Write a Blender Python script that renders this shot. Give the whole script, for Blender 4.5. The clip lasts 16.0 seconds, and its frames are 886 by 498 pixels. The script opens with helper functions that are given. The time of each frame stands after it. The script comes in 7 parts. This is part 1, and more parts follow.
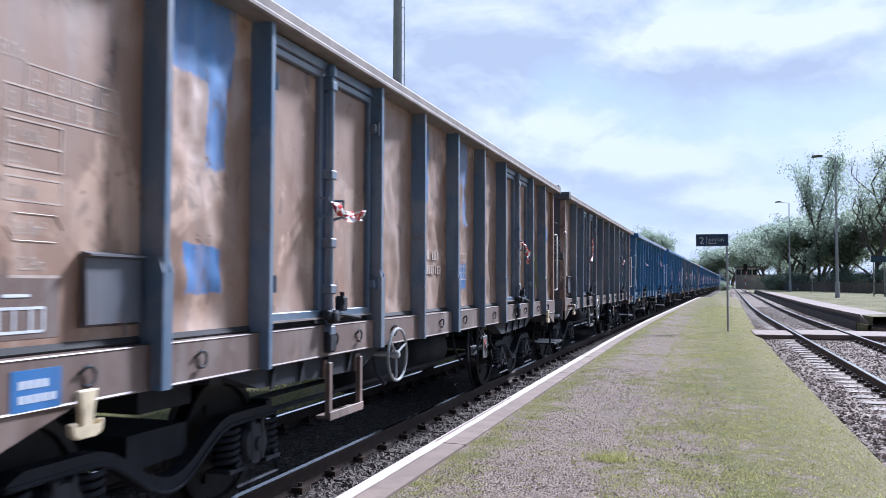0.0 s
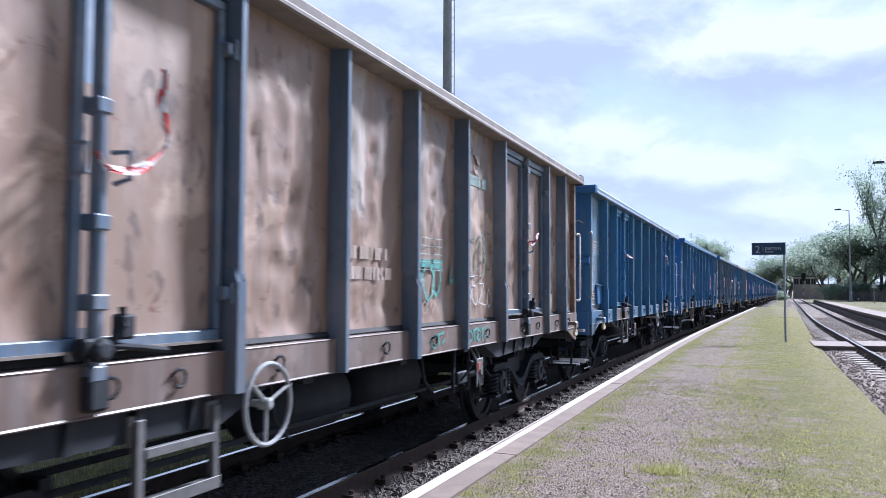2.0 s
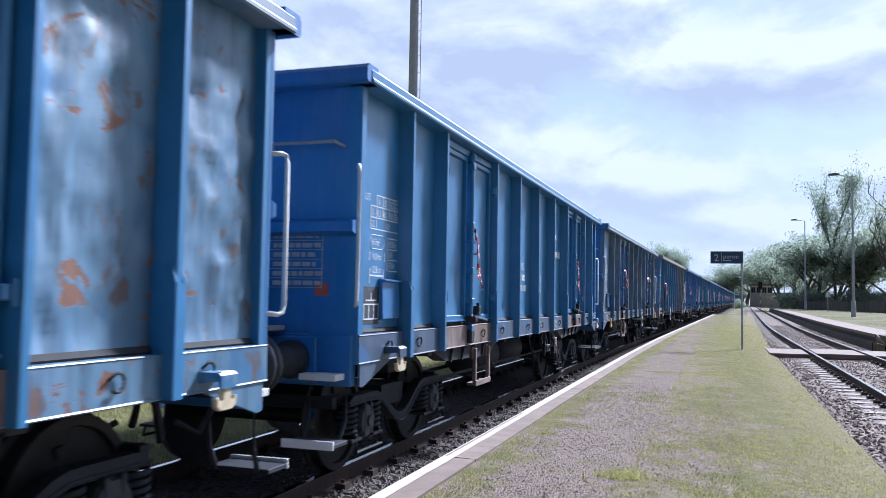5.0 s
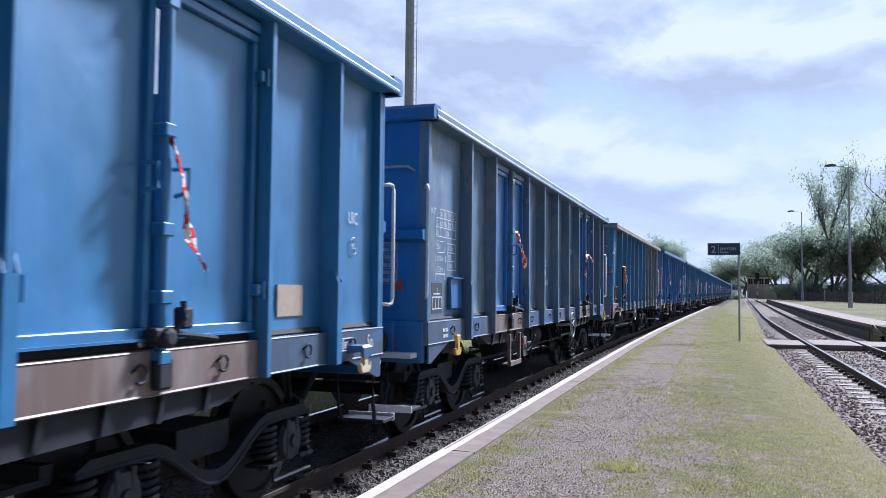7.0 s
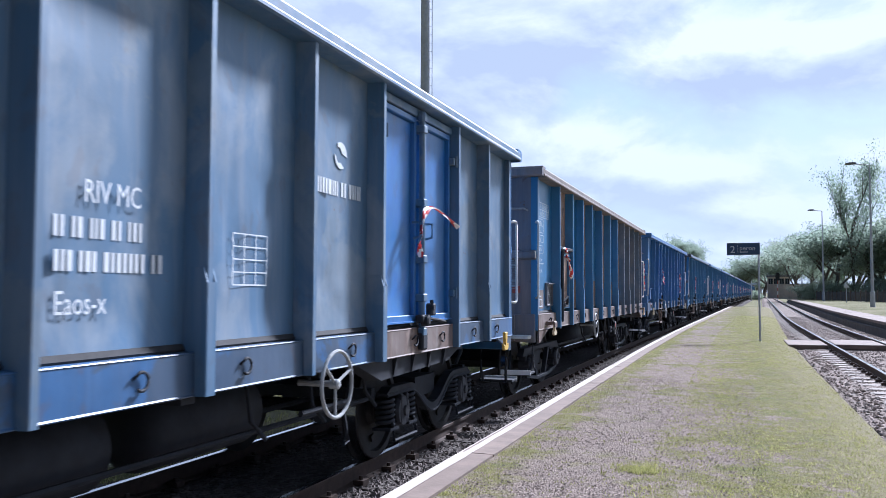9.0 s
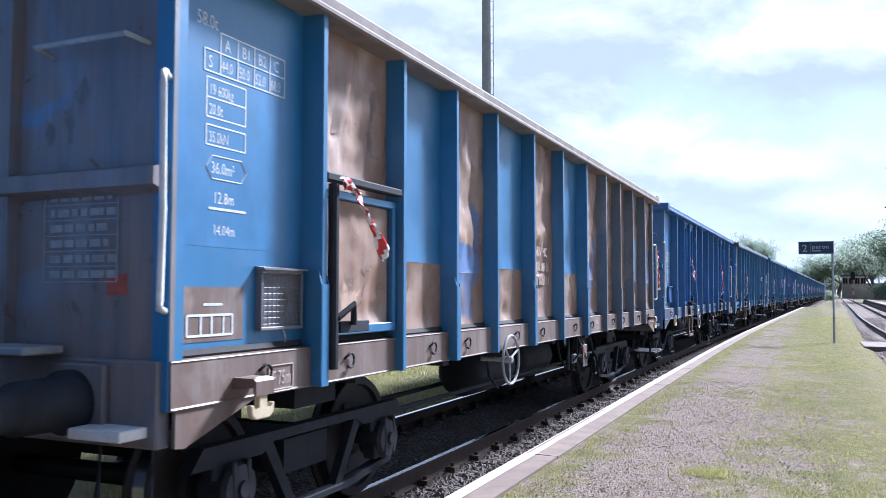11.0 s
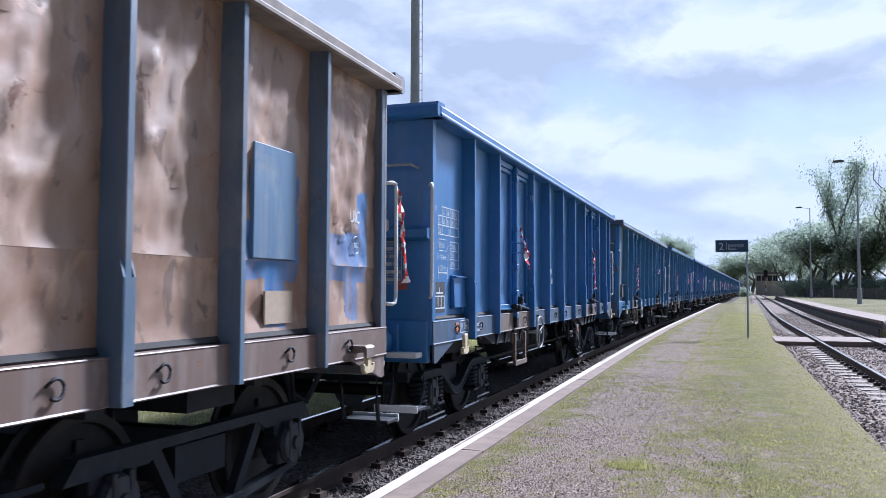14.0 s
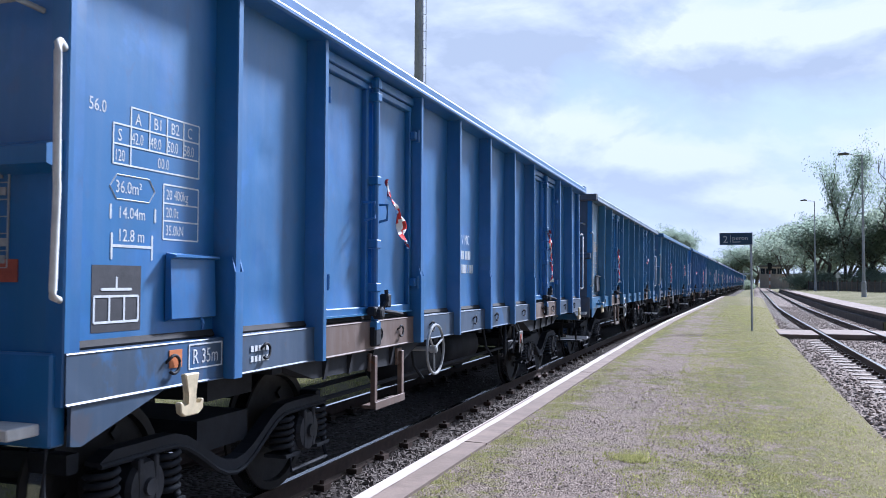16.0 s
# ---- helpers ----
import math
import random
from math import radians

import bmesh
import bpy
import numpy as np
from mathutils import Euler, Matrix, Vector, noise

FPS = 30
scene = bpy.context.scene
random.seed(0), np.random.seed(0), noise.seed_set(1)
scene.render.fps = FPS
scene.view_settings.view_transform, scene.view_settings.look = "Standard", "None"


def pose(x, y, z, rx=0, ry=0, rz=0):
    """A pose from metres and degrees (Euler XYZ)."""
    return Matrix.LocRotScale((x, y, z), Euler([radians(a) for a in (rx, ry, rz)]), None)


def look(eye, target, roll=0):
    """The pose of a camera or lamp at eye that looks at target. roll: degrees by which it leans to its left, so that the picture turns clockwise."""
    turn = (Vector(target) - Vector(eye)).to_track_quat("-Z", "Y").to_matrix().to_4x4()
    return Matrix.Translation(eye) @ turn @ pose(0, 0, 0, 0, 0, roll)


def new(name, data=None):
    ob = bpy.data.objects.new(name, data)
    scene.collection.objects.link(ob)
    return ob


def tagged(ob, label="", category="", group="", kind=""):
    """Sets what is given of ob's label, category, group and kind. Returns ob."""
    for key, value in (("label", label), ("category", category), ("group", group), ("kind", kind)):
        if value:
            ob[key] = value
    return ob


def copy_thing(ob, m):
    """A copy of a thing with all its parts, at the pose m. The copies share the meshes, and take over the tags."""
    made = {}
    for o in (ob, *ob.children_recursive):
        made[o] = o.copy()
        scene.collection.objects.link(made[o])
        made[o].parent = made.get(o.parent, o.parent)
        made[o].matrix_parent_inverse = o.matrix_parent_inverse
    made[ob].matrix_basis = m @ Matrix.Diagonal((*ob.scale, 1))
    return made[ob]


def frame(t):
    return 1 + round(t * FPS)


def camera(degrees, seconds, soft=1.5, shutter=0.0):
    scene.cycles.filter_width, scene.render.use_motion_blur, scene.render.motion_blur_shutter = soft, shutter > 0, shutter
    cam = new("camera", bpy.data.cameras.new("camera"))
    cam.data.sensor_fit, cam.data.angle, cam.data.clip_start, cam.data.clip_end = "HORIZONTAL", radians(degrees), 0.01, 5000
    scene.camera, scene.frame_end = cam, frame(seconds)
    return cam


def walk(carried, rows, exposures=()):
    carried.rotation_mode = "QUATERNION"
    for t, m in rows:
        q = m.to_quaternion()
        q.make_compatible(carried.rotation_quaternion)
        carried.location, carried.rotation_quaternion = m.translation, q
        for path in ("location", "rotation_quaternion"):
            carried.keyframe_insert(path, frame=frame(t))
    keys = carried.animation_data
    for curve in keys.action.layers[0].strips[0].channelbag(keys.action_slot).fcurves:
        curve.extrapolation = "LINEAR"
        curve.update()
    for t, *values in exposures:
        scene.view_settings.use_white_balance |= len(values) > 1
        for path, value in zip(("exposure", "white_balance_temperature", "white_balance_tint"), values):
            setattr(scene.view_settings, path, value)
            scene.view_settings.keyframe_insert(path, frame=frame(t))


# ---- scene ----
cam = camera(56.47, 16.0, soft=0.85, shutter=0.15)
EYE_Z = 1.42
PATH = [
    (0.0, 17.70, 2.31, -0.17), (0.5, 19.87, 2.55, -0.18), (1.0, 18.85, 2.58, -0.23), (1.5, 18.58, 2.80, -0.22),
    (2.0, 21.17, 2.93, -0.26), (2.5, 18.88, 2.85, -0.92), (3.0, 16.46, 2.97, -1.46), (3.5, 17.17, 3.20, -1.19),
    (4.0, 19.32, 3.25, -1.17), (4.2, 18.73, 3.22, -1.31), (5.2, 18.60, 3.26, -0.90), (6.5, 18.45, 3.28, -0.51),
    (7.0, 18.42, 2.80, -0.58), (7.5, 18.42, 2.85, -0.59), (8.0, 18.37, 2.75, -0.57), (8.5, 18.87, 2.89, -0.31),
    (9.6, 20.30, 2.91, -0.15), (10.8, 21.85, 2.93, 0.00), (11.0, 23.98, 3.00, -0.04), (11.5, 24.11, 2.94, -0.24),
    (12.0, 22.45, 2.90, -0.25), (12.5, 22.27, 2.96, -0.10), (13.0, 21.64, 2.94, -0.29), (13.5, 20.60, 2.69, -0.26),
    (14.0, 18.93, 2.73, -0.18), (14.5, 17.65, 2.85, -0.21), (15.0, 17.58, 2.96, -0.18), (15.5, 17.56, 3.00, -0.14),
    (16.0, 19.18, 2.21, -0.26),
]
EXPOSURE = [(0.0, 0.1), (0.5, 0.12), (1.0, 0.0), (1.5, 0.1), (2.0, 0.22), (2.5, 0.06), (3.0, -0.08), (3.5, 0.05), (4.0, 0.15), (7.0, 0.02), (8.0, 0.0), (8.5, 0.12), (10.5, 0.25), (11.0, 0.42), (12.0, 0.15), (13.0, 0.1), (14.5, 0.02), (15.0, -0.03), (15.5, 0.03), (16.0, 0.1)]
walk(cam, [(t, pose(0, 0, EYE_Z, 90 + p, r, y)) for t, y, p, r in PATH], [(t, s + 0.82, 5150, 16) for t, s in EXPOSURE])

# ---------------------------------------------------------------- light
SUN_TO = Vector((0.36, 0.85, 0.78)).normalized()
sun = new("sun", bpy.data.lights.new("sun", "SUN"))
sun.data.energy, sun.data.angle, sun.data.color = 5.0, radians(8.0), (1.0, 0.95, 0.88)
sun.matrix_world = look((0, 0, 60), Vector((0, 0, 60)) - SUN_TO)

world = bpy.data.worlds.new("sky")
scene.world = world
world.use_nodes = True
wn, wl = world.node_tree.nodes, world.node_tree.links
wn.clear()


sky = wn.new("ShaderNodeTexSky")
sky.sky_type, sky.sun_disc = "NISHITA", False
sky.sun_elevation = math.asin(SUN_TO.z)
sky.sun_rotation = math.atan2(SUN_TO.x, SUN_TO.y)
sky.air_density, sky.dust_density, sky.ozone_density = 1.0, 1.6, 1.2
# clouds: broken cumulus and grey sheets, their density sampled twice to shade them from above
tc = wn.new("ShaderNodeTexCoord")
sep = wn.new("ShaderNodeSeparateXYZ")
wl.new(tc.outputs["Generated"], sep.inputs[0])
zz = wn.new("ShaderNodeMath"); zz.operation = "MAXIMUM"; zz.inputs[1].default_value = 0.0
wl.new(sep.outputs["Z"], zz.inputs[0])


def wnoise(vec, scale, detail, rough, dist):
    n = wn.new("ShaderNodeTexNoise")
    n.inputs["Scale"].default_value, n.inputs["Detail"].default_value = scale, detail
    n.inputs["Roughness"].default_value, n.inputs["Distortion"].default_value = rough, dist
    wl.new(vec, n.inputs["Vector"])
    return n.outputs[0]


def wmath(op, a, b):
    n = wn.new("ShaderNodeMath")
    n.operation = op
    for sock, v in zip(n.inputs, (a, b)):
        if isinstance(v, float):
            sock.default_value = v
        else:
            wl.new(v, sock)
    return n.outputs[0]


def wmap(vec, place, scale):
    n = wn.new("ShaderNodeMapping")
    n.inputs["Location"].default_value, n.inputs["Scale"].default_value = place, scale
    wl.new(vec, n.inputs[0])
    return n.outputs[0]


def wramp(src, stops):
    n = wn.new("ShaderNodeValToRGB")
    el = n.color_ramp.elements
    while len(el) < len(stops):
        el.new(0.5)
    for e, (p, c) in zip(el, stops):
        e.position, e.color = p, (*c, 1)
    wl.new(src, n.inputs[0])
    return n


def wmix(fac, a, b):
    n = wn.new("ShaderNodeMix")
    n.data_type = "RGBA"
    for sock, v in ((n.inputs[0], fac), (n.inputs[6], a), (n.inputs[7], b)):
        if isinstance(v, (tuple, float)):
            sock.default_value = v
        else:
            wl.new(v, sock)
    return n.outputs[2]


# cloud banks: azimuth, height, half width and half height in degrees, weight
BANKS = [(-0.3, 15.2, 8.0, 3.8, 0.34), (-17.0, 18.5, 17.0, 7.0, 0.22), (-9.0, 9.0, 11.0, 3.6, 0.18), (11.0, 8.2, 9.0, 2.8, 0.22),
         (6.5, 22.0, 9.0, 3.2, 0.24), (12.5, 14.5, 6.0, 5.0, -0.14), (-3.0, 9.8, 6.0, 2.2, -0.15), (-9.8, 14.0, 3.0, 3.0, -0.12)]


def density(vec):
    """Cloud density towards a direction of the sky."""
    total = wnoise(wmap(vec, (2.3, 0.7, 0.2), (1.0, 1.0, 2.0)), 3.6, 10.0, 0.55, 0.2)
    for az, el, ra, re, w in BANKS:
        cx, cz = math.sin(radians(az)), math.sin(radians(el))
        rx, rz = radians(ra), radians(re)
        ln = wn.new("ShaderNodeVectorMath"); ln.operation = "LENGTH"
        wl.new(wmap(vec, (-cx / rx, 0, -cz / rz), (1 / rx, 0, 1 / rz)), ln.inputs[0])
        soft = wramp(ln.outputs["Value"], [(0.0, (1, 1, 1)), (1.0, (0, 0, 0))])
        soft.color_ramp.interpolation = "EASE"
        total = wmath("ADD", total, wmath("MULTIPLY", soft.outputs[0], w))
    return total


here = density(tc.outputs["Generated"])
above = density(wmap(tc.outputs["Generated"], (0, 0, 0.022), (1, 1, 1)))
lit = wmath("ADD", wmath("MULTIPLY", wmath("SUBTRACT", here, above), 3.6), 0.5)
lit = wmath("SUBTRACT", lit, wmath("MULTIPLY", wmath("MAXIMUM", wmath("SUBTRACT", here, 0.62), 0.0), 1.3))
cover = wramp(here, [(0.38, (0, 0, 0)), (0.58, (1, 1, 1))])
shade = wramp(lit, [(0.20, (4.8, 5.15, 5.6)), (0.50, (6.25, 6.5, 6.8)), (0.72, (7.8, 7.8, 7.8))])
haze = wramp(zz.outputs[0], [(0.0, (1, 1, 1)), (0.22, (0, 0, 0))])
veil = wmix(0.72, sky.outputs[0], (5.3, 6.2, 7.2, 1.0))
clouded = wmix(cover.outputs[0], veil, shade.outputs[0])
hz = wn.new("ShaderNodeMath"); hz.operation = "MULTIPLY"; hz.inputs[1].default_value = 0.55
wl.new(haze.outputs[0], hz.inputs[0])
final = wmix(hz.outputs[0], clouded, (6.2, 6.7, 7.4, 1.0))
# the sky is brightest on the sun's side and deeper opposite to it
dt = wn.new("ShaderNodeVectorMath"); dt.operation = "DOT_PRODUCT"
dt.inputs[1].default_value = (SUN_TO.x * 1.2, SUN_TO.y * 1.2, SUN_TO.z * 0.35)
wl.new(tc.outputs["Generated"], dt.inputs[0])
glow = wramp(dt.outputs["Value"], [(0.08, (0.13, 0.155, 0.20)), (0.58, (1.0, 1.0, 1.0))])
side = wn.new("ShaderNodeMix"); side.data_type, side.blend_type = "RGBA", "MULTIPLY"
side.inputs[0].default_value = 1.0
wl.new(final, side.inputs[6]); wl.new(glow.outputs[0], side.inputs[7])
final = side.outputs[2]
bg = wn.new("ShaderNodeBackground"); bg.inputs[1].default_value = 0.066
out = wn.new("ShaderNodeOutputWorld")
wl.new(final, bg.inputs[0])
wl.new(bg.outputs[0], out.inputs[0])
scene.view_settings.exposure = 0.0


# ---------------------------------------------------------------- materials
class Mat:
    """A small builder of node materials."""

    def __init__(self, name, rough=0.7, metal=0.0, spec=0.4):
        self.m = bpy.data.materials.new(name)
        self.m.use_nodes = True
        self.t = self.m.node_tree
        self.b = self.t.nodes["Principled BSDF"]
        self.b.inputs["Roughness"].default_value = rough
        self.b.inputs["Metallic"].default_value = metal
        self.b.inputs["Specular IOR Level"].default_value = spec
        self.co = self.t.nodes.new("ShaderNodeTexCoord").outputs["Object"]

    def link(self, a, b):
        self.t.links.new(a, b)

    def shifted(self):
        """Object coordinates moved by a random offset for each object."""
        info = self.t.nodes.new("ShaderNodeObjectInfo")
        mul = self.t.nodes.new("ShaderNodeMath"); mul.operation = "MULTIPLY"; mul.inputs[1].default_value = 37.0
        self.link(info.outputs["Random"], mul.inputs[0])
        add = self.t.nodes.new("ShaderNodeVectorMath"); add.operation = "ADD"
        self.link(self.co, add.inputs[0])
        self.link(mul.outputs[0], add.inputs[1])
        return add.outputs[0]

    def random(self):
        return self.t.nodes.new("ShaderNodeObjectInfo").outputs["Random"]

    def island(self):
        return self.t.nodes.new("ShaderNodeNewGeometry").outputs["Random Per Island"]

    def noise(self, scale, detail=4, rough=0.55, co=None, stretch=None, dist=0.0):
        n = self.t.nodes.new("ShaderNodeTexNoise")
        n.inputs["Scale"].default_value, n.inputs["Detail"].default_value = scale, detail
        n.inputs["Roughness"].default_value, n.inputs["Distortion"].default_value = rough, dist
        src = co or self.co
        if stretch:
            mpn = self.t.nodes.new("ShaderNodeMapping")
            mpn.inputs["Scale"].default_value = stretch
            self.link(src, mpn.inputs[0])
            src = mpn.outputs[0]
        self.link(src, n.inputs["Vector"])
        return n.outputs[0]

    def ramp(self, src, *stops):
        n = self.t.nodes.new("ShaderNodeValToRGB")
        el = n.color_ramp.elements
        while len(el) < len(stops):
            el.new(0.5)
        for e, (p, c) in zip(el, stops):
            e.position = p
            e.color = (*c, 1) if isinstance(c, tuple) else (c, c, c, 1)
        self.link(src, n.inputs[0])
        return n.outputs[0]

    def mix(self, fac, a, b, blend="MIX"):
        n = self.t.nodes.new("ShaderNodeMix")
        n.data_type, n.blend_type = "RGBA", blend
        for sock, v in ((n.inputs[0], fac), (n.inputs[6], a), (n.inputs[7], b)):
            if isinstance(v, tuple):
                sock.default_value = (*v, 1) if len(v) == 3 else v
            elif isinstance(v, (float, int)):
                sock.default_value = v
            else:
                self.link(v, sock)
        return n.outputs[2]

    def math(self, op, a, b):
        n = self.t.nodes.new("ShaderNodeMath")
        n.operation = op
        for sock, v in zip(n.inputs, (a, b)):
            if isinstance(v, (float, int)):
                sock.default_value = v
            else:
                self.link(v, sock)
        return n.outputs[0]

    def axis(self, i, co=None):
        n = self.t.nodes.new("ShaderNodeSeparateXYZ")
        self.link(co or self.co, n.inputs[0])
        return n.outputs[i]

    def color(self, c):
        if isinstance(c, tuple):
            self.b.inputs["Base Color"].default_value = (*c, 1)
        else:
            self.link(c, self.b.inputs["Base Color"])
        return self

    def rough(self, r):
        self.link(r, self.b.inputs["Roughness"])
        return self

    def bump(self, h, strength=0.4, dist=0.01):
        n = self.t.nodes.new("ShaderNodeBump")
        n.inputs["Strength"].default_value, n.inputs["Distance"].default_value = strength, dist
        self.link(h, n.inputs["Height"])
        self.link(n.outputs[0], self.b.inputs["Normal"])
        return self


RUST = (0.11, 0.045, 0.022)


def steel_paint(name, base, alt, alt_amount=0.35, rust=0.3, rough=0.5, chalk=0.25, marks=()):
    """Worn wagon paint: two tones in ragged patches, rust scabs, pale chalky streaks, faint vertical runs."""
    m = Mat(name, rough=rough, spec=0.6)
    m.b.inputs["Coat Weight"].default_value, m.b.inputs["Coat Roughness"].default_value = 0.4, 0.38
    co = m.shifted()
    patch = m.ramp(m.noise(1.1, 6, 0.62, co, dist=0.4), (0.62 - alt_amount * 0.5, 0.0), (0.66 - alt_amount * 0.5, 1.0))
    tone = m.noise(2.3, 5, 0.6, co)
    b2 = tuple(v * 1.35 + 0.012 for v in base)
    c = m.mix(m.ramp(tone, (0.35, 0.0), (0.7, 1.0)), base, b2)
    c = m.mix(patch, c, alt)
    dust = m.ramp(m.noise(1.9, 6, 0.62, co, stretch=(1, 1, 0.6), dist=0.5), (0.50, 0.0), (0.64, min(0.7, chalk * 2.0)))
    c = m.mix(dust, c, tuple(v * 0.8 + 0.14 for v in base))
    # roller patches and sprayed rings at their own places on the sheet
    wob = m.noise(4.5, 8, 0.70, co, stretch=(1, 1, 0.45))
    for my, mz, ry, rz, ring, paint in marks:
        q = m.t.nodes.new("ShaderNodeMapping")
        q.vector_type = "POINT"
        q.inputs["Location"].default_value = (0, -my / ry, -mz / rz)
        q.inputs["Scale"].default_value = (0, 1 / ry, 1 / rz)
        m.link(m.co, q.inputs[0])
        if ring:
            ln = m.t.nodes.new("ShaderNodeVectorMath"); ln.operation = "LENGTH"
            m.link(q.outputs[0], ln.inputs[0])
            far = ln.outputs["Value"]
        else:
            far = m.math("MAXIMUM", m.math("ABSOLUTE", m.axis(1, q.outputs[0]), 0), m.math("ABSOLUTE", m.axis(2, q.outputs[0]), 0))
        dist = m.math("ADD", far, m.math("MULTIPLY", wob, 1.15))
        if ring:
            f = m.ramp(dist, (1.23, 0.0), (1.28, 0.8), (1.46, 0.8), (1.52, 0.0))
        else:
            f = m.ramp(m.math("MULTIPLY", dist, 0.5), (0.74, 0.92), (0.79, 0.0))
        c = m.mix(f, c, paint)
    runs = m.ramp(m.noise(1.0, 4, 0.6, co, stretch=(9, 9, 0.7)), (0.48, 0.0), (0.75, 1.0))
    c = m.mix(m.math("MULTIPLY", runs, chalk), c, (0.30, 0.30, 0.31))
    drip = m.ramp(m.noise(1.0, 6, 0.65, co, stretch=(7, 7, 0.55), dist=0.3), (0.46, 0.0), (0.66, min(0.75, rust * 1.9)))
    c = m.mix(drip, c, tuple(v * k for v, k in zip(base, (0.55, 0.44, 0.38))))
    scab = m.ramp(m.noise(3.1, 9, 0.72, co, dist=0.9), (0.72 - rust * 0.28, 0.0), (0.745 - rust * 0.28, 1.0))
    spots = m.ramp(m.noise(26.0, 3, 0.6, co), (0.69, 0.0), (0.72, 1.0))
    pits = m.ramp(m.noise(6.5, 5, 0.55, co, stretch=(1, 1, 0.6), dist=0.5), (0.60, 0.0), (0.66, 0.8))
    stain = m.ramp(m.noise(0.9, 5, 0.6, co, stretch=(1, 1, 0.5)), (0.42, 0.0), (0.68, min(1.0, 0.25 + rust)))
    c = m.mix(stain, c, tuple(v * 0.58 for v in base))
    c = m.mix(m.math("MULTIPLY", pits, min(1.0, rust * 2.6)), c, (0.085, 0.048, 0.032))
    worn = m.math("MAXIMUM", scab, m.math("MULTIPLY", spots, min(1.0, rust * 1.5)))
    rusty = m.mix(m.noise(14.0, 5, 0.6, co), RUST, (0.22, 0.10, 0.055))
    c = m.mix(worn, c, rusty)
    m.color(c)
    m.rough(m.ramp(worn, (0.0, rough), (1.0, 0.85)))
    h = m.math("ADD", m.noise(2.0, 3, 0.5, co), m.math("MULTIPLY", m.noise(45.0, 4, 0.6, co), 0.04))
    m.bump(m.math("SUBTRACT", h, m.math("MULTIPLY", worn, 0.08)), 0.5, 0.02)
    return m.m


def plain(name, col, rough=0.6, metal=0.0, var=0.25, scale=8.0, bump=0.25, dist=0.004):
    m = Mat(name, rough=rough, metal=metal)
    co = m.shifted()
    dark = tuple(v * (1 - var) for v in col)
    light = tuple(min(1.0, v * (1 + var)) for v in col)
    n = m.noise(scale, 6, 0.6, co)
    c = m.mix(m.ramp(n, (0.3, 0.0), (0.7, 1.0)), dark, light)
    c = m.mix(m.ramp(m.noise(scale * 0.13, 3, 0.5, co), (0.4, 0.0), (0.7, 0.5)), c, tuple(v * 0.7 for v in col))
    m.color(c)
    m.bump(m.noise(scale * 5, 4, 0.6, co), bump, dist)
    return m.m


BLUE = steel_paint("blue_wagon_paint", (0.020, 0.120, 0.325), (0.026, 0.142, 0.350), 0.3, 0.06, 0.40, 0.10)
CYAN = steel_paint("fresh_blue_paint", (0.024, 0.138, 0.300), (0.031, 0.160, 0.330), 0.3, 0.03, 0.38, 0.06)
ROYAL = steel_paint("royal_blue_door_paint", (0.022, 0.125, 0.370), (0.034, 0.155, 0.395), 0.3, 0.10, 0.40, 0.10)
GREYBLUE = steel_paint("faded_grey_blue_paint", (0.105, 0.155, 0.210), (0.062, 0.140, 0.245), 0.45, 0.10, 0.55, 0.35)
SCABBED = steel_paint("scabbed_blue_paint", (0.030, 0.132, 0.275), (0.105, 0.205, 0.300), 0.42, 0.46, 0.50, 0.18)
# a darker blue than the wagon sides, for the side sills
SILLBLUE = steel_paint("dark_blue_sill_paint", (0.013, 0.078, 0.205), (0.030, 0.060, 0.110), 0.4, 0.14, 0.55, 0.10)
BROWN = steel_paint("brown_primer_sheet", (0.420, 0.272, 0.182), (0.270, 0.152, 0.090), 0.45, 0.32, 0.65, 0.30)
PATCHED = steel_paint("brown_sheet_with_blue_remains", (0.420, 0.272, 0.182), (0.045, 0.180, 0.400), 0.13, 0.22, 0.62, 0.30)
BLUEC = (0.012, 0.145, 0.400)
PATCH_LOW = steel_paint("brown_sheet_with_low_blue_patch", (0.420, 0.272, 0.182), (0.270, 0.152, 0.090), 0.45, 0.22, 0.65, 0.30,
                        ((0.0, 0.20, 0.34, 0.10, False, BLUEC), (0.08, 0.02, 0.12, 0.22, False, BLUEC)))
PATCH_UP = steel_paint("brown_sheet_with_high_blue_patch", (0.420, 0.272, 0.182), (0.270, 0.152, 0.090), 0.45, 0.26, 0.65, 0.30,
                       ((-0.05, -0.62, 0.32, 0.13, False, BLUEC), (0.28, -0.45, 0.09, 0.30, False, BLUEC)))
PATCH_TALL = steel_paint("brown_sheet_with_blue_swipes", (0.420, 0.272, 0.182), (0.270, 0.152, 0.090), 0.45, 0.24, 0.65, 0.30,
                         ((-0.10, 0.72, 0.38, 0.26, False, BLUEC), (0.12, 0.30, 0.10, 0.34, False, BLUEC), (0.0, -0.62, 0.20, 0.15, False, BLUEC)))
SWIPE_EDGE = steel_paint("brown_sheet_with_blue_edge", (0.420, 0.272, 0.182), (0.270, 0.152, 0.090), 0.45, 0.24, 0.65, 0.30,
                         ((-0.52, 0.10, 0.12, 1.30, False, BLUEC), (-0.26, 0.42, 0.10, 0.42, False, BLUEC)))
SWIPE_HIGH = steel_paint("brown_sheet_with_blue_swipe", (0.420, 0.272, 0.182), (0.270, 0.152, 0.090), 0.45, 0.24, 0.65, 0.30,
                         ((-0.16, 0.48, 0.12, 0.40, False, BLUEC), (-0.34, 0.72, 0.14, 0.20, False, BLUEC)))
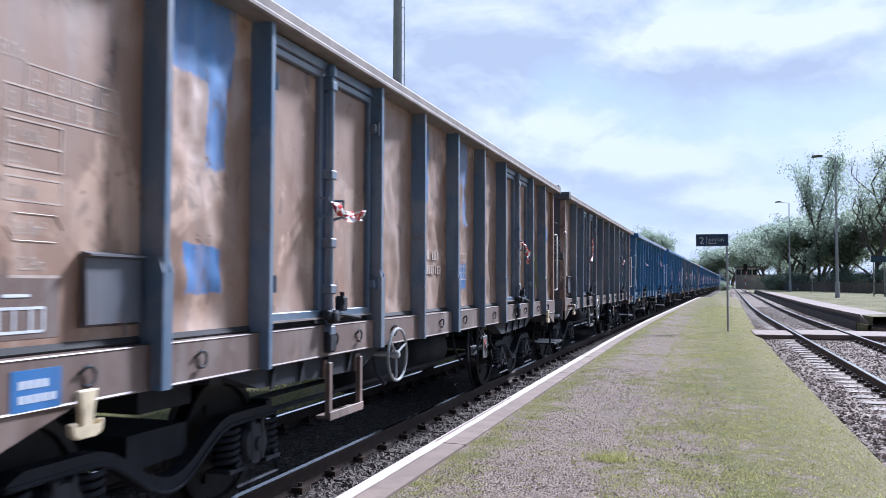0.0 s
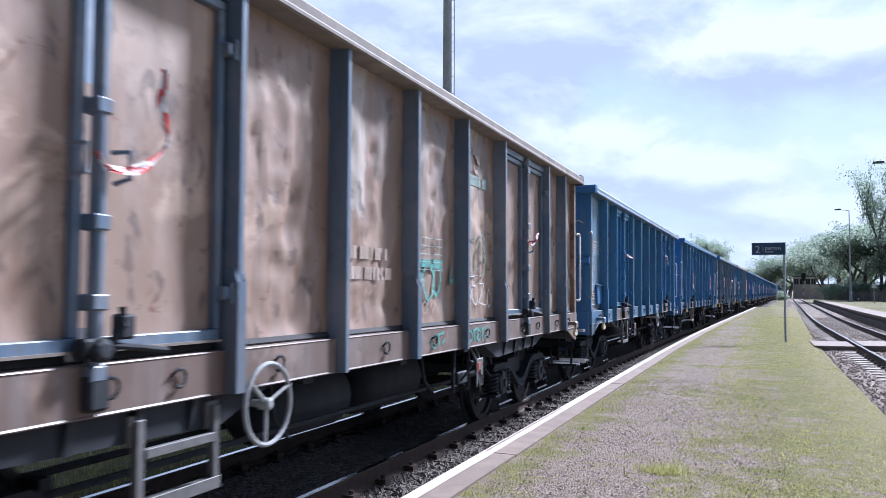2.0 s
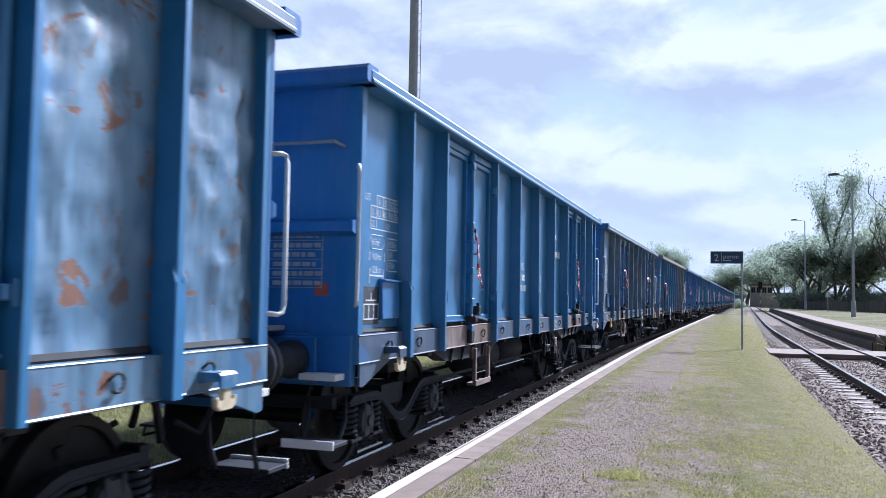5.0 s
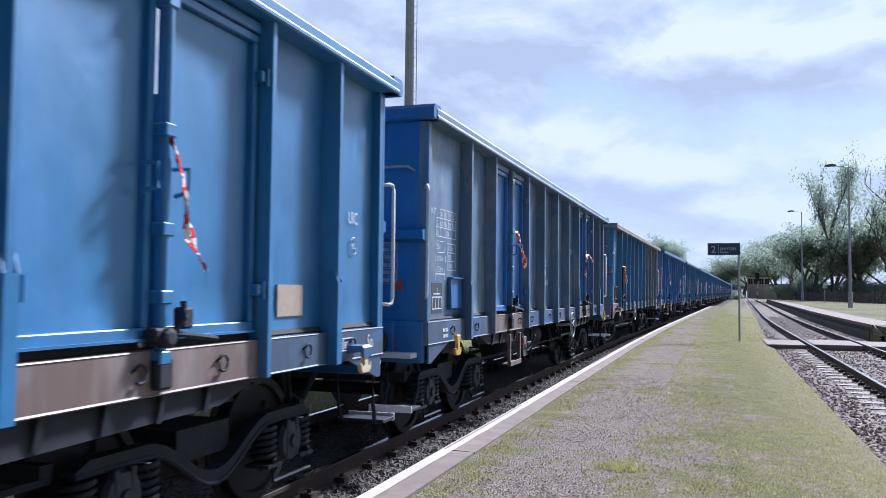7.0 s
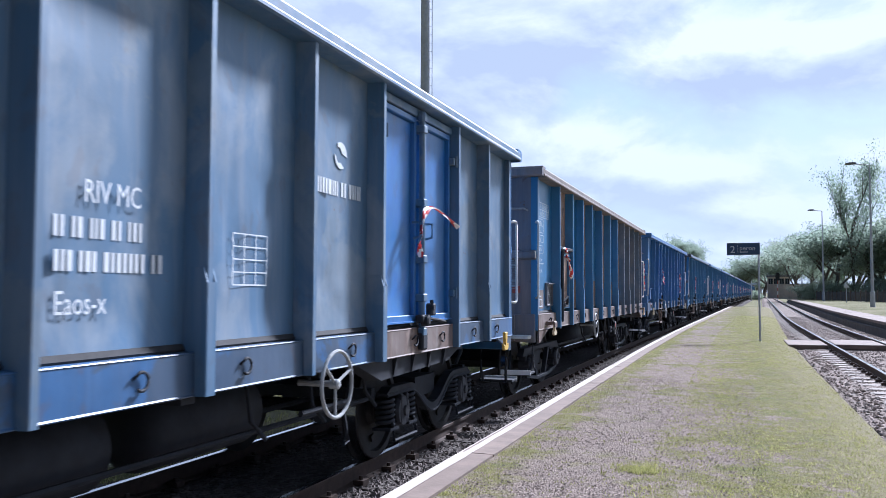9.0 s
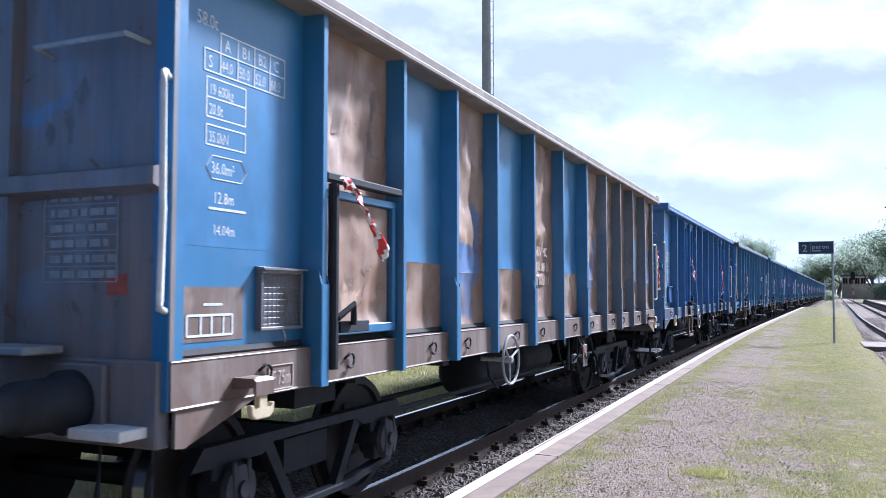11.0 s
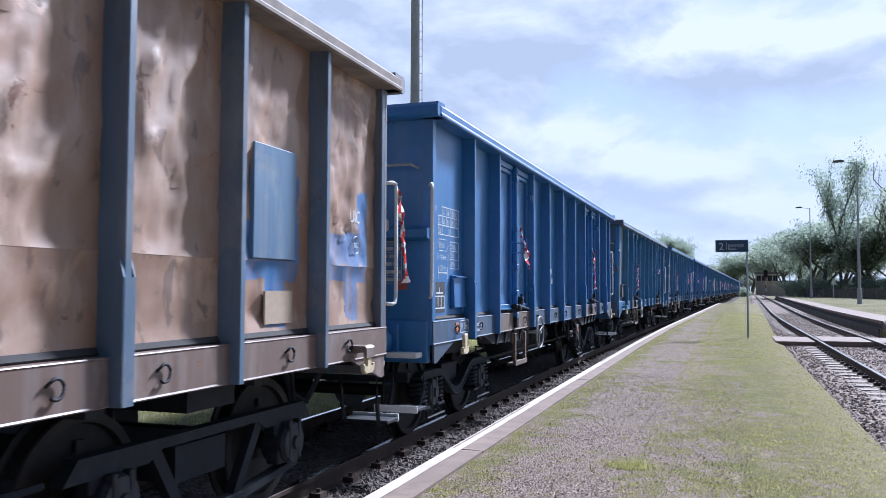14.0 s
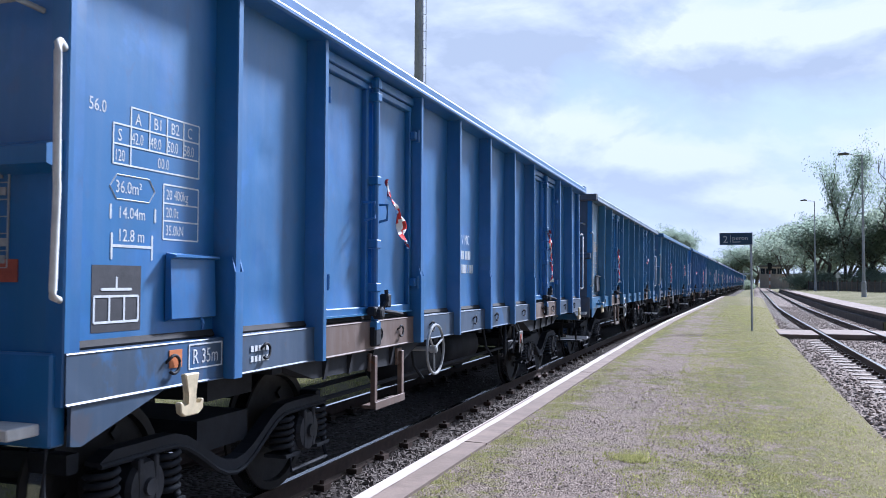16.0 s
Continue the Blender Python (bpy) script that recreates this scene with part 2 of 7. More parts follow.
TAGGED = steel_paint("dirty_sheet_with_teal_spray", (0.400, 0.268, 0.185), (0.255, 0.152, 0.098), 0.45, 0.35, 0.68, 0.28,
                     ((-0.30, 0.45, 0.22, 0.60, False, (0.43, 0.36, 0.30)), (0.25, 0.55, 0.16, 0.40, False, (0.20, 0.145, 0.115))))
DIRTY = steel_paint("dirty_brown_sheet", (0.400, 0.268, 0.185), (0.255, 0.152, 0.098), 0.45, 0.35, 0.68, 0.28)
DARKEND = steel_paint("sooty_blue_end_sheet", (0.048, 0.072, 0.125), (0.085, 0.080, 0.085), 0.5, 0.25, 0.55, 0.08)
SOOTEND = steel_paint("soot_stained_end_sheet", (0.120, 0.190, 0.280), (0.235, 0.180, 0.150), 0.55, 0.30, 0.55, 0.25)
STEELGREY = steel_paint("grey_blue_post_paint", (0.125, 0.150, 0.190), (0.085, 0.140, 0.215), 0.35, 0.14, 0.40, 0.25)
RUSTSILL = steel_paint("rusty_sill_steel", (0.195, 0.128, 0.095), (0.125, 0.076, 0.055), 0.5, 0.28, 0.7, 0.28)
CAPGREY = plain("dusty_top_rail", (0.22, 0.185, 0.16), 0.75, 0.0, 0.3, 6.0)
UNDER = plain("oily_underframe_steel", (0.019, 0.021, 0.027), 0.75, 0.0, 0.4, 7.0)
WHEEL = plain("wheel_steel", (0.030, 0.027, 0.025), 0.6, 0.3, 0.3, 9.0)
TREAD = plain("polished_steel", (0.55, 0.55, 0.56), 0.22, 1.0, 0.1, 20.0, 0.05)
GREASE = plain("grey_axle_box_paint", (0.038, 0.039, 0.045), 0.6, 0.2, 0.35, 12.0)
CREAM = plain("cream_hook_paint", (0.62, 0.52, 0.34), 0.55, 0.0, 0.22, 14.0)
RAILWHITE = plain("white_handrail_paint", (0.66, 0.65, 0.62), 0.5, 0.0, 0.12, 18.0)
PALE = plain("pale_painted_steel", (0.34, 0.345, 0.34), 0.55, 0.0, 0.2, 18.0)
STENCIL = plain("white_stencil_paint", (0.66, 0.68, 0.70), 0.7, 0.0, 0.15, 30.0, 0.05)
FADED = plain("faded_stencil_paint", (0.52, 0.42, 0.35), 0.75, 0.0, 0.2, 30.0, 0.05)
BLACKPLATE = plain("dark_symbol_ground", (0.055, 0.055, 0.062), 0.65, 0.0, 0.3, 16.0)
PAPER = plain("paper_label", (0.42, 0.33, 0.24), 0.8, 0.0, 0.1, 20.0)
WARNYELLOW = plain("faded_yellow_paint", (0.55, 0.44, 0.16), 0.6, 0.0, 0.2, 20.0)
HOOKYELLOW = plain("yellow_hook_paint", (0.62, 0.40, 0.08), 0.55, 0.0, 0.2, 14.0)
REDSQ = plain("faded_red_paint", (0.36, 0.085, 0.055), 0.6, 0.0, 0.2, 20.0)
TAPERED = plain("red_barrier_film", (0.62, 0.045, 0.040), 0.4, 0.0, 0.12, 20.0, 0.05)
TEAL = plain("teal_spray_paint", (0.12, 0.33, 0.29), 0.7, 0.0, 0.2, 12.0, 0.05)
MINT = plain("faded_mint_paint", (0.42, 0.50, 0.47), 0.7, 0.0, 0.2, 12.0, 0.05)
LIME = plain("lime_spray_paint", (0.30, 0.38, 0.10), 0.7, 0.0, 0.2, 12.0, 0.05)
ORANGE = plain("orange_paint", (0.60, 0.20, 0.07), 0.6, 0.0, 0.2, 12.0, 0.05)
FAINTTEAL = plain("faded_teal_spray_paint", (0.21, 0.26, 0.215), 0.7, 0.0, 0.25, 9.0, 0.05)
TAPEWHITE = plain("white_barrier_film", (0.80, 0.78, 0.77), 0.4, 0.0, 0.06, 20.0, 0.05)
DARKGAP = plain("dark_seam", (0.028, 0.026, 0.026), 0.8, 0.0, 0.3, 10.0)
RUBBER = plain("black_hose_rubber", (0.02, 0.02, 0.02), 0.7, 0.0, 0.2, 20.0)
CONCRETE = plain("weathered_concrete", (0.225, 0.168, 0.134), 0.85, 0.0, 0.25, 5.0, 0.5, 0.006)
WHITEPAINT = plain("worn_white_line_paint", (0.54, 0.47, 0.41), 0.7, 0.0, 0.12, 6.0, 0.3)
SLEEPERC = plain("grey_concrete_sleeper", (0.27, 0.225, 0.19), 0.85, 0.0, 0.25, 5.0, 0.4)
RAILRUST = plain("rusty_rail_side", (0.075, 0.050, 0.038), 0.8, 0.1, 0.3, 12.0)
LEVERGREY = plain("worn_lever_paint", (0.13, 0.125, 0.12), 0.6, 0.0, 0.3, 12.0)
GALV = plain("galvanised_grey_pole", (0.46, 0.48, 0.52), 0.6, 0.1, 0.15, 6.0)
DARKWALL = plain("dark_concrete", (0.085, 0.078, 0.072), 0.9, 0.0, 0.35, 2.5, 0.5)
BLUESIGN = plain("dark_blue_sign_enamel", (0.042, 0.082, 0.150), 0.4, 0.0, 0.08, 6.0, 0.05)
WOODGREY = plain("grey_weathered_wood", (0.13, 0.125, 0.115), 0.85, 0.0, 0.35, 4.0, 0.4)
PLASTER = plain("beige_plaster", (0.62, 0.52, 0.42), 0.9, 0.0, 0.18, 1.2, 0.3)
ROOFTIN = plain("grey_roof_felt", (0.16, 0.155, 0.15), 0.85, 0.0, 0.2, 2.0)
GLASSDARK = plain("dark_window_glass", (0.03, 0.035, 0.045), 0.1, 0.0, 0.1, 2.0, 0.0)
BARK = plain("bark", (0.15, 0.13, 0.11), 0.9, 0.0, 0.35, 4.0, 0.6, 0.02)


def leaf_mat(name, a, b):
    m = Mat(name, rough=0.6, spec=0.25)
    m.color(m.mix(m.island(), a, b))
    tr = m.t.nodes.new("ShaderNodeBsdfTranslucent")
    m.link(m.mix(m.island(), tuple(v * 1.6 for v in a), tuple(v * 1.6 for v in b)), tr.inputs[0])
    both = m.t.nodes.new("ShaderNodeMixShader")
    both.inputs[0].default_value = 0.68
    m.link(m.b.outputs[0], both.inputs[1])
    m.link(tr.outputs[0], both.inputs[2])
    m.link(both.outputs[0], m.t.nodes["Material Output"].inputs[0])
    return m.m


# tree leaves lifted and greyed: distance haze put into their base colours
LEAF = leaf_mat("haze_green_leaves", (0.170, 0.215, 0.170), (0.260, 0.305, 0.245))
LEAFPALE = leaf_mat("pale_haze_green_leaves", (0.185, 0.225, 0.170), (0.285, 0.325, 0.250))
BLADE = leaf_mat("grass_blades", (0.140, 0.145, 0.045), (0.300, 0.280, 0.115))


def turf_mat():
    m = Mat("patchy_grass_turf", rough=0.95, spec=0.1)
    big, mid, fine = m.noise(0.35, 5, 0.6), m.noise(3.0, 6, 0.65), m.noise(40.0, 4, 0.7)
    green = m.mix(fine, (0.080, 0.083, 0.034), (0.180, 0.172, 0.076))
    straw = m.mix(fine, (0.17, 0.145, 0.085), (0.29, 0.255, 0.155))
    c = m.mix(m.ramp(m.math("ADD", m.math("MULTIPLY", big, 0.6), m.math("MULTIPLY", mid, 0.4)), (0.44, 0.0), (0.60, 1.0)), green, straw)
    m.color(c)
    m.bump(m.math("ADD", fine, mid), 0.9, 0.03)
    return m.m


def platform_mat():
    """Fine gravel down the middle, grass on its ragged flanks, straw towards the ballast."""
    m = Mat("gravel_and_grass_platform", rough=0.95, spec=0.15)
    x, y = m.axis(0), m.axis(1)
    big, mid, clump, fine = m.noise(0.55, 5, 0.6), m.noise(2.4, 6, 0.68), m.noise(11.0, 5, 0.7), m.noise(60.0, 3, 0.7)
    peb = m.t.nodes.new("ShaderNodeTexVoronoi")
    peb.inputs["Scale"].default_value = 58.0
    m.link(m.co, peb.inputs["Vector"])
    stone = m.mix(peb.outputs["Color"], (0.095, 0.072, 0.058), (0.400, 0.315, 0.258))
    stone = m.mix(m.ramp(m.noise(9.0, 5, 0.7), (0.35, 0.0), (0.75, 0.6)), stone, (0.205, 0.160, 0.130))
    stone = m.mix(m.ramp(big, (0.40, 0.0), (0.66, 0.5)), stone, (0.290, 0.232, 0.182))
    green = m.mix(m.ramp(m.math("ADD", m.math("MULTIPLY", fine, 0.5), m.math("MULTIPLY", clump, 0.5)), (0.34, 0.0), (0.64, 1.0)), (0.076, 0.076, 0.020), (0.228, 0.206, 0.064))
    green = m.mix(m.ramp(m.noise(1.3, 5, 0.65), (0.50, 0.0), (0.66, 0.7)), green, (0.108, 0.128, 0.024))
    straw = m.mix(m.ramp(fine, (0.3, 0.0), (0.7, 1.0)), (0.120, 0.100, 0.046), (0.330, 0.290, 0.155))
    # the sward gets denser away from the trodden path, further out and in a strip along the slabs
    lean = m.math("ADD", m.math("MULTIPLY", m.math("ADD", x, 0.55), 0.42), m.math("MINIMUM", m.math("MULTIPLY", m.math("SUBTRACT", y, 6.0), 0.012), 0.34))
    verge = m.ramp(m.math("MULTIPLY", m.math("ADD", x, 2.1), 0.5), (0.12, 0.85), (0.40, 0.0))
    lean = m.math("ADD", lean, verge)
    spread = m.math("ADD", m.math("MULTIPLY", m.math("SUBTRACT", mid, 0.5), 2.8), m.math("ADD", m.math("MULTIPLY", m.math("SUBTRACT", big, 0.5), 2.2), m.math("MULTIPLY", m.math("SUBTRACT", clump, 0.5), 1.1)))
    grass = m.ramp(m.math("ADD", m.math("ADD", lean, spread), 0.22), (0.18, 0.0), (0.62, 0.95))
    dry = m.ramp(m.math("ADD", m.math("MULTIPLY", x, 0.4), m.math("MULTIPLY", m.math("SUBTRACT", mid, 0.5), 1.2)), (0.18, 0.12), (0.50, 0.95))
    sward = m.mix(dry, green, straw)
    sward = m.mix(m.ramp(m.noise(17.0, 5, 0.75), (0.52, 0.0), (0.66, 0.6)), sward, stone)
    c = m.mix(grass, stone, sward)
    m.color(c)
    m.bump(m.math("ADD", m.math("MULTIPLY", peb.outputs["Distance"], -1.2), m.math("MULTIPLY", mid, 1.4)), 0.9, 0.02)
    return m.m


def ballast_mat(name, lo, hi):
    m = Mat(name, rough=0.92, spec=0.15)
    v = m.t.nodes.new("ShaderNodeTexVoronoi")
    v.inputs["Scale"].default_value = 20.0
    m.link(m.co, v.inputs["Vector"])
    c = m.mix(v.outputs["Color"], lo, hi)
    c = m.mix(m.ramp(m.noise(1.5, 5, 0.6), (0.4, 0.0), (0.7, 0.5)), c, tuple(x * 0.55 for x in hi))
    m.color(c)
    m.bump(m.math("MULTIPLY", v.outputs["Distance"], -1.0), 1.0, 0.05)
    return m.m


def stone_mat(name, lo, hi):
    m = Mat(name, rough=0.9, spec=0.15)
    m.color(m.mix(m.noise(40.0, 3), m.mix(m.island(), lo, hi), m.mix(m.island(), hi, lo)))
    return m.m


TURF, PLATFORM = turf_mat(), platform_mat()
BALLAST = ballast_mat("brown_grey_ballast", (0.130, 0.098, 0.080), (0.40, 0.325, 0.275))
# ballast below the train: its shadow is put into this darker colour
BALLASTSHADE = ballast_mat("shade_dark_ballast", (0.040, 0.034, 0.030), (0.155, 0.130, 0.115))
# paler stones paint the lit strip at the platform wall
STONESLIT = stone_mat("lit_edge_stones", (0.16, 0.14, 0.125), (0.44, 0.39, 0.35))
STONES = stone_mat("loose_ballast_stones", (0.17, 0.13, 0.105), (0.47, 0.39, 0.33))
# loose stones darkened to stand for the same shade
STONESSHADE = stone_mat("shade_dark_stones", (0.06, 0.05, 0.045), (0.26, 0.225, 0.20))
PEBBLES = stone_mat("loose_pebbles", (0.13, 0.105, 0.088), (0.42, 0.345, 0.29))


# ---------------------------------------------------------------- shape helpers
def box(bm, x0, x1, y0, y1, z0, z1, bevel=0.0):
    vs = [bm.verts.new((x, y, z)) for x in (x0, x1) for y in (y0, y1) for z in (z0, z1)]
    fs = [(0, 1, 3, 2), (4, 6, 7, 5), (0, 4, 5, 1), (2, 3, 7, 6), (0, 2, 6, 4), (1, 5, 7, 3)]
    faces = [bm.faces.new([vs[i] for i in f]) for f in fs]
    if bevel:
        edges = list({e for f in faces for e in f.edges})
        bmesh.ops.bevel(bm, geom=edges, offset=bevel, segments=1, affect="EDGES")
    return bm


def prism(bm, pts, axis, a, b):
    """A polygon of 2D points swept along an axis from a to b."""
    def put(p, q, s):
        return {"x": (s, p, q), "y": (p, s, q), "z": (p, q, s)}[axis]
    lo = [bm.verts.new(put(p, q, a)) for p, q in pts]
    hi = [bm.verts.new(put(p, q, b)) for p, q in pts]
    bm.faces.new(lo[::-1])
    bm.faces.new(hi)
    n = len(pts)
    for i in range(n):
        bm.faces.new((lo[i], lo[(i + 1) % n], hi[(i + 1) % n], hi[i]))
    return bm


def tube(bm, pts, r, seg=8, r_end=None):
    """A round bar along a polyline."""
    rings = []
    for i, p in enumerate(pts):
        p = Vector(p)
        a = Vector(pts[max(0, i - 1)])
        b = Vector(pts[min(len(pts) - 1, i + 1)])
        d = (b - a).normalized()
        u = d.orthogonal().normalized() if abs(d.z) > 0.99 else d.cross(Vector((0, 0, 1))).normalized()
        v = d.cross(u)
        rad = r if r_end is None else r + (r_end - r) * i / (len(pts) - 1)
        rings.append([bm.verts.new(p + rad * (math.cos(6.28319 * k / seg) * u + math.sin(6.28319 * k / seg) * v)) for k in range(seg)])
    for s, e in zip(rings, rings[1:]):
        for k in range(seg):
            bm.faces.new((s[k], s[(k + 1) % seg], e[(k + 1) % seg], e[k]))
    bm.faces.new(rings[0][::-1])
    bm.faces.new(rings[-1])
    return bm


def lathe(bm, prof, axis, centre, seg=24):
    """Profile of (along, radius) turned round an axis ('x', 'y' or 'z') through centre."""
    rings = []
    for a, r in prof:
        ring = []
        for k in range(seg):
            c, s = r * math.cos(6.28319 * k / seg), r * math.sin(6.28319 * k / seg)
            o = {"x": (a, c, s), "y": (c, a, s), "z": (c, s, a)}[axis]
            ring.append(bm.verts.new(Vector(centre) + Vector(o)))
        rings.append(ring)
    for s, e in zip(rings, rings[1:]):
        for k in range(seg):
            bm.faces.new((s[k], s[(k + 1) % seg], e[(k + 1) % seg], e[k]))
    bm.faces.new(rings[0][::-1])
    bm.faces.new(rings[-1])
    return bm


def mesh_of(name, bm, material, smooth=False):
    bmesh.ops.recalc_face_normals(bm, faces=bm.faces)
    me = bpy.data.meshes.new(name)
    bm.to_mesh(me)
    bm.free()
    me.materials.append(material)
    if smooth:
        for p in me.polygons:
            p.use_smooth = True
    return me


def raw_mesh(name, verts, faces, material):
    me = bpy.data.meshes.new(name)
    me.from_pydata(verts, [], faces)
    me.materials.append(material)
    me.update()
    return me


def part(name, data, material=None, parent=None, at=(0, 0, 0), label="", turn=0.0):
    """One mesh object under a thing: data is a bmesh or a mesh; a material overrides the mesh's own on this object."""
    if isinstance(data, bmesh.types.BMesh):
        data = mesh_of(name, data, material)
    ob = new(name, data)
    ob.parent = parent
    ob.location = at
    if turn:
        ob.rotation_euler = (0, 0, turn)
    if material and data.materials[0] != material:
        ob.material_slots[0].link = "OBJECT"
        ob.material_slots[0].material = material
    if label:
        ob["label"] = label
    return ob


def thing(name, label, category, at=(0, 0, 0), group="", kind="", turn=0.0):
    ob = new(name)
    ob.empty_display_size = 0.2
    ob.location, ob.rotation_euler = at, (0, 0, turn)
    return tagged(ob, label, category, group, kind)


def bend(y, start, end, slope):
    """Sideways run of a line that is straight to start, curves to end and goes on at that slope."""
    if y <= start:
        return 0.0
    if y < end:
        return slope * (y - start) ** 2 / (2 * (end - start))
    return slope * (end - start) / 2 + slope * (y - end)


def left_x(y):
    return bend(y, 16.0, 38.0, 0.0255)


def train_x(y):
    return bend(y, 13.0, 36.0, 0.030)


def cant(y):
    """Lean of the near track into its curve, in degrees."""
    return 2.5 * max(0.0, min(1.0, (y - 16.0) / 30.0))


def right_x(y):
    return bend(y, 35.0, 60.0, 0.025)


TRACK_L, TRACK_R = -4.06, 3.25
RAIL_L, RAIL_R = -0.154, -0.04

# ---------------------------------------------------------------- ground, platforms, tracks
def strip(name, ys, cols, side, material, thick=None):
    """A ground strip: cols are (x, z) across, moved sideways by side(y) along ys."""
    verts, faces = [], []
    n = len(cols)
    for y in ys:
        for x, z in cols:
            verts.append((x + side(y), y, z))
    for j in range(len(ys) - 1):
        for i in range(n - 1):
            a = j * n + i
            faces.append((a, a + 1, a + n + 1, a + n))
    return raw_mesh(name, verts, faces, material)


def steps(a, b, d):
    n = max(1, round((b - a) / d))
    return [a + (b - a) * i / n for i in range(n + 1)]


# the overgrown shoulder beyond the train
cv = strip("grass_verge", steps(-30, 90, 1.5), [(-9.0, -0.352), (-7.2, -0.31), (-5.7, -0.315), (-5.2, -0.345)], left_x, TURF)
tagged(new("grass_verge", cv), "rough grass growing up to the far rail", "ground", kind="structure")

# one sheet out to the horizon
gv, gf = [], []
gx = [-2500, -600, -150, -60, -25, -12, -8.2, -7.0, 7.5, 12, 25, 60, 150, 600, 2500]
gy = [-600, -150, -40, 0, 20, 40, 70, 110, 160, 250, 400, 800, 1500, 2500]
for y in gy:
    for x in gx:
        gv.append((x, y, -0.42 if -7.1 < x < 8 else -0.36))
for j in range(len(gy) - 1):
    for i in range(len(gx) - 1):
        a = j * len(gx) + i
        gf.append((a, a + 1, a + len(gx) + 1, a + len(gx)))
ground = new("ground", raw_mesh("ground", gv, gf, TURF))
tagged(ground, "flat rough grassland with straw-coloured patches", "ground", kind="structure")

# island platform: gravel and turf fill behind a coping, falling gently to the ballast of the other track
rng = np.random.default_rng(4)


def platform_fill():
    verts, faces = [], []
    xs = [-2.02 + 0.11 * i for i in range(33)]
    ys = steps(-14, 40, 0.25) + steps(40, 88, 1.0)[1:]
    for y in ys:
        for x in xs:
            z = -0.012 + 0.014 * noise.noise((x * 1.3, y * 1.3, 0.0)) + 0.012 * noise.noise((x * 4, y * 4, 3.0))
            if x > 0.75:
                z -= 0.24 * min(1.0, (x - 0.75) / 0.85) ** 1.6
            verts.append((x + left_x(y), y, z))
    n = len(xs)
    for j in range(len(ys) - 1):
        for i in range(n - 1):
            a = j * n + i
            faces.append((a, a + 1, a + n + 1, a + n))
    me = raw_mesh("platform_fill", verts, faces, PLATFORM)
    for p in me.polygons:
        p.use_smooth = True
    return me


platform = tagged(new("pavement", platform_fill()), "island platform of trodden fine gravel with patchy grass", "platform", kind="structure")
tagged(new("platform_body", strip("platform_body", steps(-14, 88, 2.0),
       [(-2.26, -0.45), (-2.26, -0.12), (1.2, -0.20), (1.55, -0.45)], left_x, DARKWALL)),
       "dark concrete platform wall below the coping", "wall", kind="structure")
for i, y in enumerate(steps(-14.0, 88.0, 3.0)[:-1]):
    bm = bmesh.new()
    tw = 0.006 * math.sin(i * 2.1)
    prism(bm, [(-2.33 + tw, -0.14), (-2.33 + tw, -0.008), (-2.322 + tw, 0.004 + tw), (-2.03 + tw, 0.002), (-2.03 + tw, -0.14)], "y", y + 0.008, y + 2.992)
    for v in bm.verts:
        v.co.x += left_x(v.co.y)
    part("coping_slab", bm, CONCRETE, platform, label="worn concrete edge slab" if i == 0 else "")
# painted edge line, ragged on its inner side
lv, lf = [], []
ly = steps(-14, 88, 0.12)
for j, y in enumerate(ly):
    lx = left_x(y)
    wob = 0.008 * noise.noise((y * 2.0, 0, 7)) + 0.005 * noise.noise((y * 11.0, 0, 2))
    lv += [(-2.331 + lx, y, -0.03), (-2.331 + lx, y, 0.0085), (-2.222 + lx + wob, y, 0.0085)]
    if j:
        a = 3 * j
        lf += [(a - 3, a - 2, a + 1, a), (a - 2, a - 1, a + 2, a + 1)]
tagged(new("white_line", raw_mesh("white_line", lv, lf, WHITEPAINT)), "worn white safety line painted on the platform edge", "line", kind="structure")


